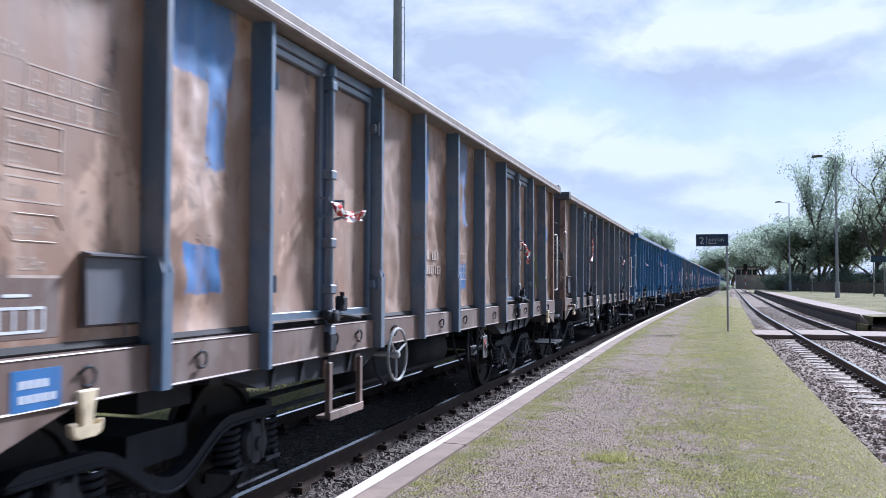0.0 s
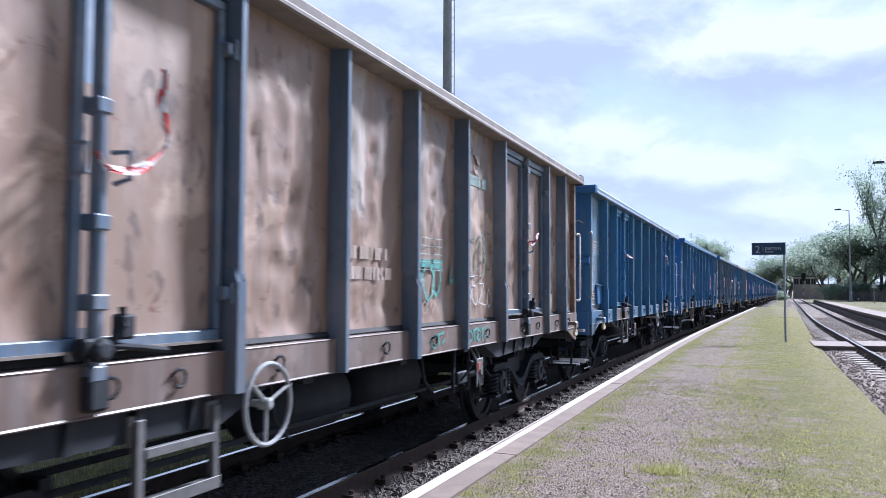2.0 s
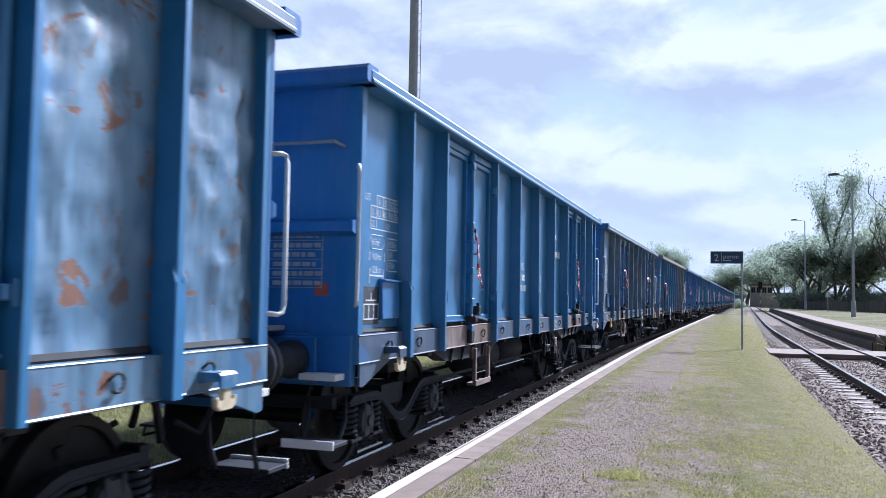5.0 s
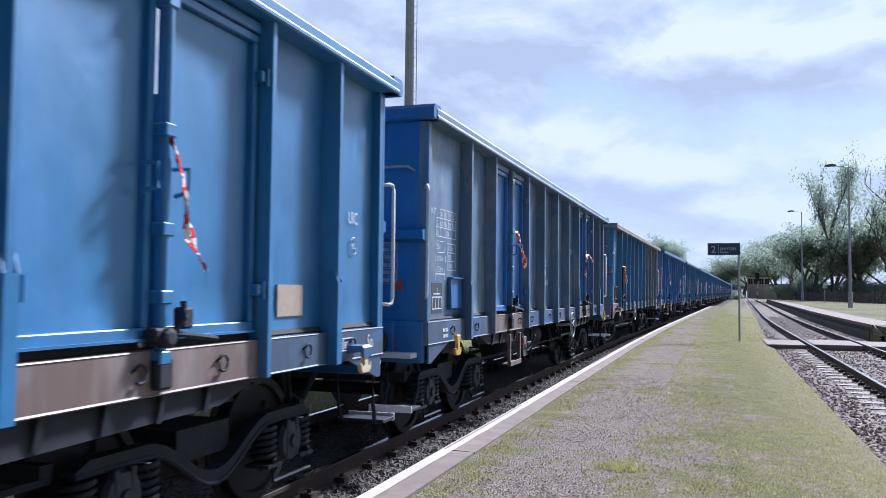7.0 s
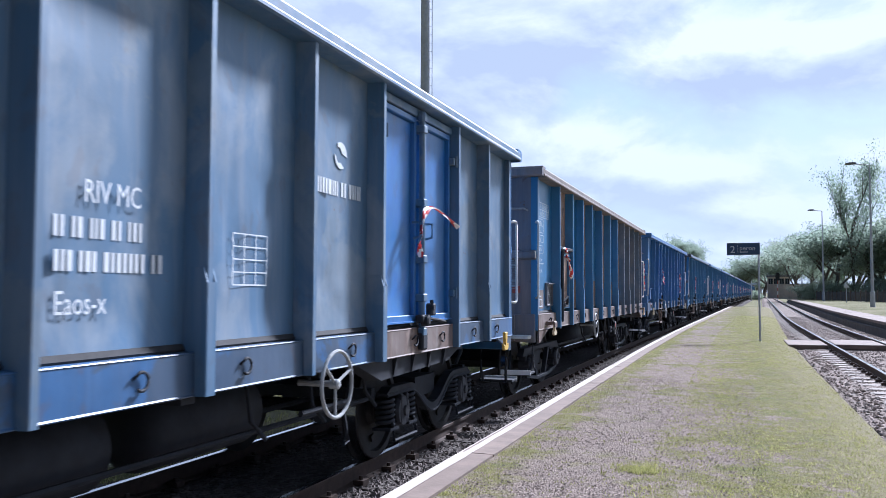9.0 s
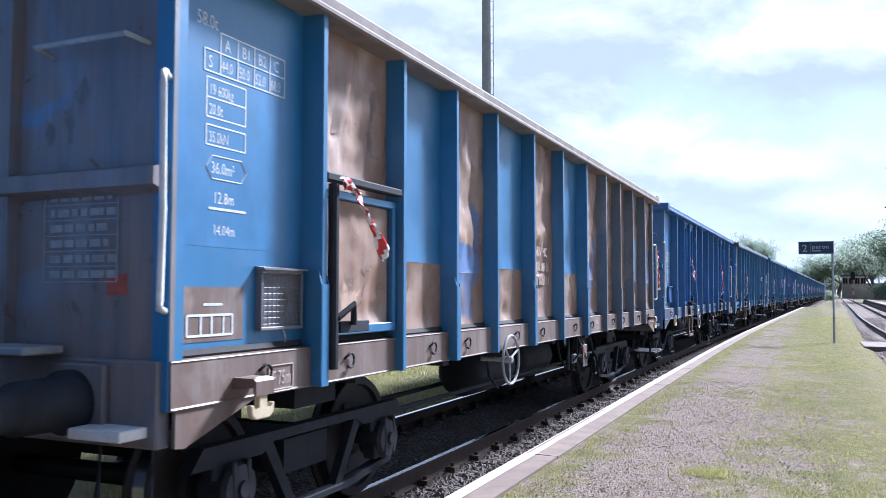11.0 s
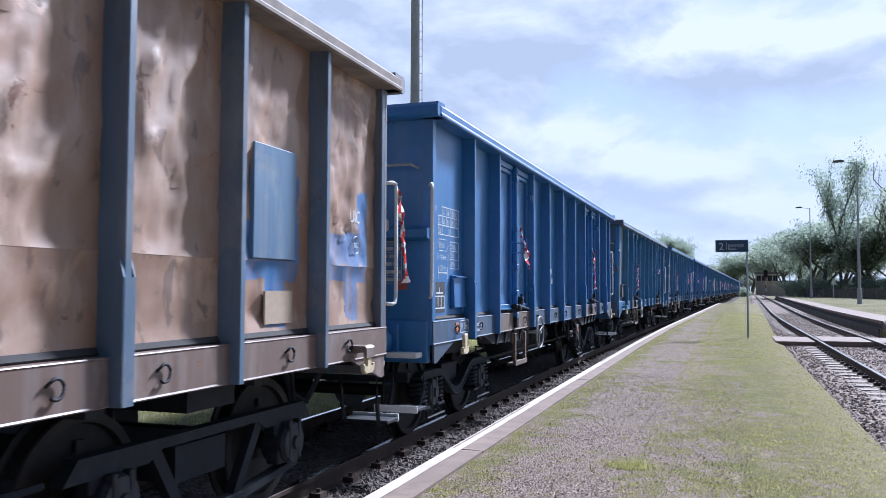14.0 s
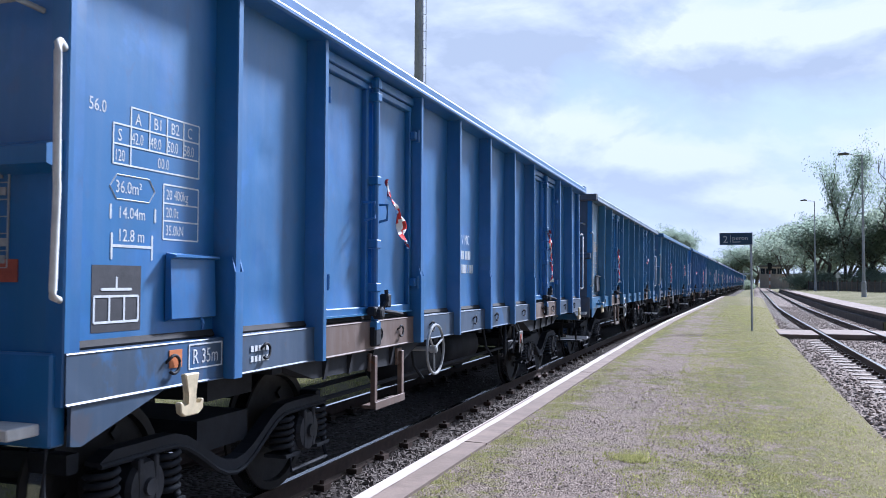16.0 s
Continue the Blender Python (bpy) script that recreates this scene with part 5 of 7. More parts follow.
def stack_markings(w, ink, plan, y0):
    """The older arrangement of the data: one column under the load table."""
    load, area, tare, top = plan
    lettering(w, load, y0 - 0.06, top, 0.10, ink)
    outline(w, y0 + 0.12, y0 + 0.68, top - 0.11, top - 0.005, ink, [y0 + 0.26, y0 + 0.40, y0 + 0.54])
    outline(w, y0, y0 + 0.68, top - 0.22, top - 0.11, ink, [y0 + 0.12, y0 + 0.26, y0 + 0.40, y0 + 0.54])
    for k, (a, b) in enumerate(zip("A B1 B2 C".split(), "44.0 50.0 52.0 60.0".split())):
        lettering(w, a, y0 + 0.155 + 0.14 * k, top - 0.09, 0.09, ink)
        lettering(w, b, y0 + 0.13 + 0.14 * k, top - 0.2, 0.085, ink, narrow=0.62)
    lettering(w, "S", y0 + 0.03, top - 0.2, 0.09, ink)
    outline(w, y0 + 0.02, y0 + 0.33, top - 0.45, top - 0.25, ink, rows=[top - 0.35])
    outline(w, y0 + 0.02, y0 + 0.33, top - 0.59, top - 0.49, ink)
    for k, s in enumerate(tare):
        lettering(w, s, y0 + 0.04, top - (0.335, 0.435, 0.575)[k], 0.08, ink, narrow=0.64)
    z = top - 0.70
    lettering(w, area, y0 + 0.06, z - 0.03, 0.085, ink)
    bm = bmesh.new()
    for sz in (-1, 1):
        for a, b in (((y0 + 0.07, z + sz * 0.058), (y0 + 0.30, z + sz * 0.058)), ((y0 + 0.025, z), (y0 + 0.07, z + sz * 0.058)), ((y0 + 0.345, z), (y0 + 0.30, z + sz * 0.058))):
            tube(bm, [(1.3345, *a), (1.3345, *b)], 0.0042, 4)
    part("stencil_frame", bm, ink, w)
    lettering(w, "12.8m", y0 + 0.08, top - 0.88, 0.085, ink)
    outline(w, y0 + 0.05, y0 + 0.34, top - 0.91, top - 0.905, ink)
    lettering(w, "14.04m", y0 + 0.08, top - 1.04, 0.075, ink)
    bm = bmesh.new()
    box(bm, 1.33, 1.3368, -6.2, -5.73, 1.33, 1.60)
    part("symbol_plate", bm, RUSTSILL, w)
    outline(w, -6.16, -5.82, 1.36, 1.46, STENCIL, [-6.06, -5.98, -5.89], x=1.3384, w=0.012)
    outline(w, -6.04, -5.90, 1.51, 1.515, STENCIL, [-5.97], x=1.3384)


BOGIES, WHEELSETS = {}, {}


def std_door(w, yc, mats, seed, tape, wide=1.85):
    """Two leaves in the door opening between posts, with shaft, handles, latch and hinges."""
    lw = wide / 2 - 0.105
    leaf = cached(("leaf", wide), lambda: door_leaf_mesh(lw, 1.31, 3.12))
    for sy in (-1, 1):
        d = part("door_leaf", leaf, mats["door"], w, (0, yc + sy * (lw / 2 + 0.045), 0))
        part("door_sheet", cached(("dsheet", wide, (seed + sy) % 4), lambda: sheet(lw - 0.1, 1.70, 9, seed * 7 + sy, 0.010)), mats["doorsheet"], d, (1.347, 0, 2.215))
        for z in (1.56, 2.86):
            part("hinge", cached("hinge", hinge_mesh), mats["post"], d, (0, sy * (lw / 2 - 0.005), z))
        # top flange of the frame; skylight on it is put into the lip colour
        bm = bmesh.new()
        box(bm, 1.36, 1.405, -lw / 2, lw / 2, 1.305, 1.318)
        part("door_sill_strip", cached(("dstrip", wide), lambda: mesh_of("door_sill_strip", bm, PALE)), mats["lip"], d)
    bar = part("locking_shaft", cached("bar", lambda: door_bar_mesh(3.12)), mats["post"], w, (0, yc, 0))
    for sy in (-1, 1):
        part("door_handle", cached("dh", door_handle_mesh), mats["post"], bar, (0, sy * 0.125, 0))
    part("latch", cached("latch", latch_mesh), None, bar, label="dark oily latch")
    part("door_header", cached(("hdr", wide), lambda: mesh_of("door_header", box(bmesh.new(), 1.33, 1.40, 0.04 - wide / 2, wide / 2 - 0.04, 3.13, 3.2, 0.006), BLUE)), mats["post"], w, (0, yc, 0))
    if tape is not None:
        part("barrier_tape", cached(("tape", tape), lambda: tape_mesh(tape)), None, w, (0, yc, 0), "torn red and white barrier film")


def wagon(index, mats, label, posts=POST_Y, doors=(2, 7), tapes=("flag", "hang"), ink=None, plan=None, panels=None, dents=10, half_door=None, wheel_at=-1.88, feet="low", sills=None, step=True, depth=0.016, hooks=(-5.75, 5.71), bracket=True, levers=(1.42, 1.80), step_at=-2.83, bars_bogie=False, ends=(-6.34, 6.34)):
    """One open bogie wagon; z 0 is the rail top, the side with x > 0 faces the platform."""
    w = thing("freight_wagon", label, "freight wagon", (TRACK_L, 0, RAIL_L), "wagons of the train")
    stack, stack_wire = plan and len(plan) > 3, index == -1
    seed = index * 13 + 100
    kit, posts = posts, [ends[0], *posts[1:-1], ends[1]]
    n = len(posts) - 1
    for i in range(n):
        y0, y1 = posts[i], posts[i + 1]
        wd, yc = y1 - y0, (y0 + y1) / 2
        if i in doors:
            std_door(w, yc, mats, seed + i, tapes[doors.index(i) % len(tapes)] if tapes else None, round(wd, 2))
        else:
            spec = panels[i] if panels else mats["panel"]
            if isinstance(spec, tuple):
                up, low, zs = spec
                hu, hl = 3.225 - zs, zs - 1.30
                part("side_sheet", cached(("sh", round(wd, 2), "u", (i % 4, up is CYAN) if i else "first", dents, zs), lambda: sheet(wd - 0.03, hu, dents, seed + i, (0.012 if up is CYAN else depth) if i else 0.0)), up, w, (1.335, yc, zs + hu / 2))
                part("side_sheet", cached(("sh", round(wd, 2), "l", i % 4 if i else "first", dents, zs), lambda: sheet(wd - 0.03, hl, dents // 2, seed + i + 50, depth * 0.6 if i else 0.0)), low, w, (1.334, yc, 1.30 + hl / 2))
            else:
                var = (index * 3 + i) % 5
                part("side_sheet", cached(("sh", round(wd, 2), var if i else "first", dents, depth), lambda: sheet(wd - 0.03, 1.925, dents, seed + i, depth if i else 0.0)), spec, w, (1.335, yc, 2.2625))
        sm = mats["doorsill"] if i in doors else (sills[i] if sills else mats["sill"])
        part("side_sill", cached(("sill", round(wd, 2)), lambda: sill_mesh(-wd / 2 + 0.004, wd / 2 - 0.004)), sm, w, (0, yc, 0))
        part("lashing_ring", cached("ring", ring_mesh), None, w, (0, yc - 0.25 * (i % 2) + 0.1, 1.16))
        if i in doors:
            part("lashing_ring", cached("ring", ring_mesh), None, w, (0, yc + 0.55, 1.16))
        part("floor_ledge", cached(("gap", round(wd, 2)), lambda: mesh_of("floor_ledge", prism(bmesh.new(), [(1.30, 1.258), (1.350, 1.262), (1.356, 1.272), (1.340, 1.300), (1.30, 1.302)], "y", -wd / 2 + 0.05, wd / 2 - 0.05), DARKGAP)), None, w, (0, yc, 0))
    for i, y in enumerate(posts):
        kind = "corner" if i in (0, n) else (feet if i in (1, 3, 5, 7, 9) else "plain")
        yy = y + (0.045 if i == 0 else -0.045 if i == n else 0.0)
        part("post", cached(("post", kind), lambda: post_mesh(kind)), mats["corner"] if kind == "corner" and mats["corner"] else mats["post2"] if i > n // 2 + (n > 10) else mats["post"], w, (0, yy, 0))
    part("top_rail", cached(("cap", ends), lambda: cap_mesh(*ends)), mats["cap"], w)
    # the far side, plain, closes the body
    bm = bmesh.new()
    box(bm, -1.36, -1.33, *ends, 1.05, 3.22)
    for y in posts:
        box(bm, -1.47, -1.36, y - 0.04, y + 0.04, 1.05, 3.22)
    box(bm, -1.51, -1.30, ends[0] - 0.06, ends[1] + 0.06, 3.22, 3.34)
    part("far_side_wall", cached(("far", len(posts), posts[1], ends), lambda: mesh_of("far_side_wall", bm, BLUE)), mats["panel"], w)
    part("underframe", cached("uf", underframe_mesh), None, w)
    for s in (-1, 1):
        turn = math.pi if s < 0 else 0.0
        e = part("end_wall", cached("ew", end_wall_mesh), mats["end"], w, (0, ends[s > 0], 0), turn=turn)
        part("end_rib", cached("rib", lambda: mesh_of("end_rib", prism(bmesh.new(), [(0.0, 2.03), (0.10, 2.06), (0.10, 2.14), (0.0, 2.17)], "x", -1.38, 1.38), DARKEND)), mats["end"], e)
        for xs in (-0.35, 0.35):
            part("end_stiffener", cached(("stf", xs), lambda: mesh_of("end_stiffener", box(bmesh.new(), xs - 0.06, xs + 0.06, 0.0, 0.07, 1.27, 3.2), DARKEND)), mats["end"], e)
        part("end_rail", cached("ec", end_cap_mesh), mats["endcap"], w, (0, ends[s > 0], 0), turn=turn)
        h = part("headstock", cached("hs", headstock_mesh), mats["end"], w, (0, ends[s > 0], 0), turn=turn)
        for sx in (-1, 1):
            part("end_gusset", cached(("gs", sx), lambda: gusset_mesh(sx)), mats["sill"], w, (0, ends[s > 0], 0), turn=turn)
            part("buffer", cached("bf", buffer_mesh), mats["buffer"], w, (sx * 0.875, ends[s > 0], 0), turn=turn).scale.y = 1.08
        part("coupling", cached("cp", coupling_mesh), None, w, (0, ends[s > 0], 0), turn=turn)
    # fittings of the platform side at both ends; the mirrored set hangs on the far side
    for s in (-1, 1):
        hr = part("handrail", cached(("hr", s), handrail_mesh if s < 0 else far_handrail_mesh), None, w, (0, ends[s > 0], 0), "pale bent handrail")
        hr.scale = (1, s, 1)
        gr = part("grab_rail", cached("gr", end_rail_mesh), None, w, (0, ends[s > 0], 0))
        gr.scale = (1, s, 1)
        st = part("end_step", cached("es", end_step_mesh), None, w, (0, ends[s > 0], 0))
        st.scale = (1, s, 1)
        part("step_edge", cached("se", lambda: mesh_of("step_edge", box(bmesh.new(), 0.95, 1.38, 0.335, 0.352, 0.43, 0.495, 0.003), TAPEWHITE)), None, st, label="white-painted tread edge")
        et = part("end_tread", cached("et", end_tread_mesh), None, w, (0, ends[s > 0], 0))
        et.scale = (1, s, 1)
        lt = part("low_tread", cached("lt", lambda: mesh_of("low_tread", box(bmesh.new(), 1.00, 1.31, 0.03, 0.20, 0.915, 0.965, 0.006), RAILWHITE)), None, w, (0, ends[s > 0], 0), "worn white end tread")
        lt.scale = (1, s, 1)
        b = part("hook_bracket", cached("hb", hook_bracket_mesh), mats["sill"], w, (0, hooks[s > 0], 0)) if bracket else w
        part("rope_hook", cached("hk", hook_mesh), HOOKYELLOW if index == -2 else None, b, (0, 0, 0.045) if bracket else (-0.03, hooks[s > 0], 0), "yellow-painted double rope hook" if index == -2 else "cream-painted double rope hook")
    bm = bmesh.new()
    box(bm, 1.02, 1.14, -0.006, -0.002, 1.56, 1.66)
    part("end_reflector", cached("er", lambda: mesh_of("end_reflector", bm, REDSQ)), None, w, (0, ends[0], 0))
    bm = bmesh.new()
    r = random.Random(3)
    for k in range(6):
        z = 1.92 - 0.075 * k + 0.08
        box(bm, 0.60, 1.08, -0.007, -0.002, z - 0.005, z)
        y = 0.64
        while y < 1.02:
            e2 = y + r.uniform(0.03, 0.09)
            box(bm, y, e2, -0.007, -0.002, z + 0.016, z + 0.052)
            y = e2 + 0.015
    for x in (0.60, 1.08):
        box(bm, x - 0.004, x + 0.004, -0.008, -0.002, 1.625, 2.06)
    part("end_data_plate", cached("ep", lambda: mesh_of("end_data_plate", bm, PALE)), None, w, (0.25, ends[0], 0.36) if index == -5 else (0, ends[0], 0))
    part("label_holder", cached(("lb", stack_wire), label_box_mesh if stack_wire else label_plate_mesh), mats["end"], w, (0, -5.42 if kit is not POST_C else -5.62, 0))
    for s in (1, -1) if step else ():
        g2 = part("underframe_girder", cached("ap", apron_mesh), None, w)
        g2.scale = (1, s, 1)
    if step:
        part("footstep", cached(("fs", index == -5), lambda: step_mesh(index == -5)), LEVERGREY if index in (-5, -4) else RUSTSILL, w, (0, step_at, 0))
    if wheel_at is not None:
        part("handwheel", cached("hw", handwheel_mesh), None, w, (-0.13, wheel_at, 0.94), "pale handbrake wheel")
    part("air_reservoir", cached("tk", tank_mesh), None, w, (0, -0.55, 0))
    part("air_reservoir", cached("tk", tank_mesh), None, w, (0, 0.95, 0.02))
    part("brake_rigging", cached("rg", rigging_mesh), None, w)
    part("changeover_lever", cached("lv", lever_mesh), None, w, (0, levers[0], 0), "dark brake lever with a brass knob")
    lp = part("lever_plate", cached("lp", lever_plate_mesh), None, w, (0, levers[1], 0), "worn pale brake changeover plate")
    part("red_mark", cached("lr", lambda: mesh_of("red_mark", prism(bmesh.new(), [(-0.07, 0.86), (0.02, 0.86), (-0.05, 0.74)], "x", 1.385, 1.391), REDSQ)), None, lp)
    for s in (-1, 1):
        b = part("bogie", cached(("bg", bars_bogie), bar_bogie_mesh if bars_bogie else bogie_frame_mesh), None, w, (0, s * 4.5, 0))
        for sx in (-1, 1):
            part("side_frame", cached(("sf", bars_bogie, sx), lambda: (bar_frame_mesh if bars_bogie else side_frame_mesh)(sx)), None, b)
        for a in (-1.30, 1.30) if not bars_bogie else ():
            part("end_beam", cached("eb", lambda: mesh_of("end_beam", box(bmesh.new(), -0.95, 0.95, -0.04, 0.04, 0.60, 0.70), UNDER)), None, b, (0, a, 0))
        for a in (-0.9, 0.9):
            for sx in (1, -1):
                ab = part("axle_box", cached("ab", axle_box_mesh), None, b, (0, a, 0))
                ab.scale = (sx, 1, 1)
            for dy in () if bars_bogie else (-0.25, 0.25):
                part("coil_spring", cached("sp", spring_mesh), None, b, (0.0, a + dy, 0))
            WHEELSETS.setdefault(index, []).append(part("wheelset", cached("ws", wheelset_mesh), None, w, (0, s * 4.5 + a, 0.46)))
    if stack:
        stack_markings(w, ink, plan, ends[0] + 0.28)
    elif plan:
        markings(w, ink, plan)
    return w


def scheme(panel, post, end, sill, door=None, doorsheet=None, cap=None, endcap=None, doorsill=None, lip=None, buffer=None, post2=None, corner=None):
    return dict(panel=panel, post=post, end=end, sill=sill, door=door or post, doorsheet=doorsheet or panel, cap=cap or CAPGREY,
                endcap=endcap or end, doorsill=doorsill or RUSTSILL, lip=lip or post, buffer=buffer or UNDER, post2=post2 or post, corner=corner)


S_BROWN = scheme(PATCHED, STEELGREY, DARKEND, RUSTSILL, doorsheet=BROWN, lip=CAPGREY, corner=BROWN)
S_DIRTY = scheme(DIRTY, STEELGREY, DARKEND, RUSTSILL, doorsheet=DIRTY, lip=CAPGREY, corner=DIRTY)
S_SCAB = scheme(SCABBED, CYAN, BLUE, SCABBED, doorsheet=CYAN, cap=GREYBLUE, lip=GREYBLUE)
S_CYAN = scheme(CYAN, CYAN, BLUE, SILLBLUE, cap=CYAN, lip=CYAN)
S_GREY = scheme(GREYBLUE, GREYBLUE, BLUE, SILLBLUE, door=ROYAL, doorsheet=ROYAL, cap=GREYBLUE, lip=ROYAL)
S_CHECK = scheme(CYAN, CYAN, SOOTEND, RUSTSILL, doorsheet=BROWN, cap=CAPGREY, post2=STEELGREY)
S_BLUE = scheme(BLUE, BLUE, BLUE, SILLBLUE, cap=BLUE, lip=CYAN, buffer=BLUE)
S_DULL = scheme(SCABBED, CYAN, DARKEND, CYAN, doorsheet=BLUE, cap=GREYBLUE)

WAGONS = {}
WAGONS[-7] = wagon(-7, S_BROWN, "rust-brown open freight wagon with blue paint remains on the rails", tapes=("drop",))
WAGONS[-6] = wagon(-6, S_BROWN, "rust-brown open freight wagon with blue patches and barrier tape", tapes=("flag", "hook"), ink=FADED,
                   plan=("58.0t", "36.0m²", ("21 400kg", "20.0t", "35.0kN"), 2.50), dents=16, depth=0.022, hooks=(-5.73, 5.2), bracket=False, levers=(1.10, 1.46), panels=[BROWN, PATCH_TALL, BROWN, SWIPE_EDGE, SWIPE_HIGH, PATCH_TALL, BROWN, BROWN, BROWN, PATCH_LOW])
WAGONS[-5] = wagon(-5, S_DIRTY, "dented dirty brown open freight wagon with graffiti traces", tapes=("upturn", "bow"), ink=FADED,
                   plan=("58.0t", "36.0m²", ("20 900kg", "20.0t", "35.0kN"), 2.50), dents=20, depth=0.026, posts=POST_C, hooks=(-5.97, 5.71), wheel_at=-2.16, panels=[DIRTY, TAGGED, DIRTY, DIRTY, TAGGED, TAGGED, TAGGED, DIRTY, DIRTY, TAGGED])
WAGONS[-4] = wagon(-4, S_SCAB, "blue open freight wagon with flaking paint and rust scabs", tapes=("wave", "stub"), ink=STENCIL,
                   plan=("58.0t", "36.0m²", ("20 000kg", "20.0t", "35.0kN"), 2.46), dents=26, depth=0.024, wheel_at=1.55, posts=POST_C, hooks=(-6.02, 5.71), levers=(-2.0, -1.62), step_at=-3.12, ends=(-6.47, 6.34))
WAGONS[-3] = wagon(-3, S_CYAN, "clean blue open freight wagon with rusty door sills", tapes=("drop", "drop"), ink=STENCIL,
                   plan=("56.5T", "36.0m²", ("20 500kg", "20.0t", "35.0kN")), dents=6, wheel_at=None, posts=POST_C)
WAGONS[-2] = wagon(-2, S_GREY, "faded grey-blue open freight wagon with bright blue doors", tapes=("sash", "arch"), ink=STENCIL,
                   plan=("56.5T", "32m²", ("21 200kg", "20.0t", "20.0kN")), dents=9, wheel_at=1.46, hooks=(-5.74, 5.71), bracket=False, levers=(-1.62, -2.13), ends=(-6.42, 6.34))
two_tone, crumpled, patchy = (CYAN, BROWN, 1.80), (BROWN, BROWN, 1.74), (PATCH_UP, PATCH_LOW, 1.74)
WAGONS[-1] = wagon(-1, S_CHECK, "open freight wagon patched in bright blue and bare brown sheets", POST_B, (), (), STENCIL,
                   ("58.0t", "36.0m²", ("19 600kg", "20.0t", "35.0kN"), 2.90),
                   [(CYAN, CYAN, 1.80), (BROWN, BROWN, 2.22), two_tone, patchy, two_tone, crumpled, two_tone, patchy, crumpled, crumpled, patchy, patchy], 22,
                   wheel_at=-1.87, feet="low", step=False, depth=0.03, hooks=(-5.82, 5.71), levers=(0.90, 1.26), bars_bogie=True)
WAGONS[0] = wagon(0, S_BLUE, "clean royal blue open freight wagon with white stencilling", tapes=("long", "hang"), ink=STENCIL,
                  plan=("56.0", "36.0m²", ("20 400kg", "20.0t", "35.0kN")), dents=5, hooks=(-5.60, 5.71), bracket=False)
WAGONS[1] = wagon(1, S_DULL, "dull grey-blue open freight wagon with worn paint", tapes=("hang", "bow"), ink=FADED,
                  plan=("56.0", "36.0m²", ("20 400kg", "20.0t", "35.0kN")), dents=12)
FAR = [S_CYAN, S_BLUE, S_SCAB, S_BLUE, S_CYAN, S_DULL, S_BLUE]
LABELS = ["blue open freight wagon in the long train", "royal blue open freight wagon in the long train", "scuffed blue open freight wagon in the long train"]

# the small single door of the patched wagon
pw = WAGONS[-1]
leaf = part("door_leaf", door_leaf_mesh(0.94, 1.31, 2.20), CYAN, pw, (0.035, -4.62, 0))
part("door_sheet", sheet(0.82, 0.78, 8, 5, 0.02), BROWN, leaf, (1.35, 0, 1.755))
bm = bmesh.new()
tube(bm, [(1.44, -0.44, 1.12), (1.44, -0.44, 2.22)], 0.034, 10)
part("locking_shaft", bm, UNDER, leaf)
bm = bmesh.new()
box(bm, 1.36, 1.43, -0.49, 0.49, 2.24, 2.29, 0.008)
part("door_header", bm, UNDER, leaf)
bm = bmesh.new()
tube(bm, [(1.46, -0.42, 1.42), (1.50, -0.30, 1.50), (1.49, -0.28, 1.38)], 0.022, 8)
box(bm, 1.45, 1.47, -0.40, -0.05, 1.33, 1.40, 0.004)
part("latch", bm, UNDER, leaf)
part("barrier_tape", cached(("tape", "sash"), lambda: tape_mesh("sash")), None, pw, (0.04, -5.11, -0.10), "torn red and white barrier film")
part("barrier_tape", cached(("tape", "hang"), lambda: tape_mesh("hang")), None, pw, (-0.04, 6.48, 0.06), "torn red and white barrier film")


# a welded repair plate and roller patches on the patched wagon
bm = bmesh.new()
box(bm, 1.31, 1.352, 4.39, 4.91, 1.755, 2.47, 0.004)
part("repair_plate", bm, GREYBLUE, pw, label="blue welded repair plate")
for wk, inkm in ((-5, FADED), (-1, STENCIL), (0, STENCIL), (-3, STENCIL)):
    lettering(WAGONS[wk], "UIC", 5.78, 2.08, 0.14, inkm, 1.336)
    lettering(WAGONS[wk], "MC", 5.852, 1.885, 0.065, inkm, 1.3364)
    bm = bmesh.new()
    tube(bm, [(1.334, 5.895 + 0.066 * math.cos(a), 1.908 + 0.066 * math.sin(a)) for a in [0.35 * k for k in range(19)]], 0.004, 4)
    part("stencil_frame", bm, inkm, WAGONS[wk])
lettering(WAGONS[-3], "Sp", 6.0, 1.10, 0.16, STENCIL, 1.416)
lettering(WAGONS[-3], "1040 31.08.21", 5.43, 1.125, 0.075, STENCIL, 1.416, 0.55)
outline(WAGONS[-3], 5.42, 5.72, 1.11, 1.20, STENCIL, [5.56], x=1.416)
lettering(WAGONS[-5], "UIC", 5.78, 2.08, 0.14, MINT, 1.338)
lettering(WAGONS[0], "R 35m", -5.47, 1.135, 0.11, STENCIL, 1.4115)
outline(WAGONS[0], -5.50, -5.21, 1.11, 1.235, STENCIL, x=1.4115)
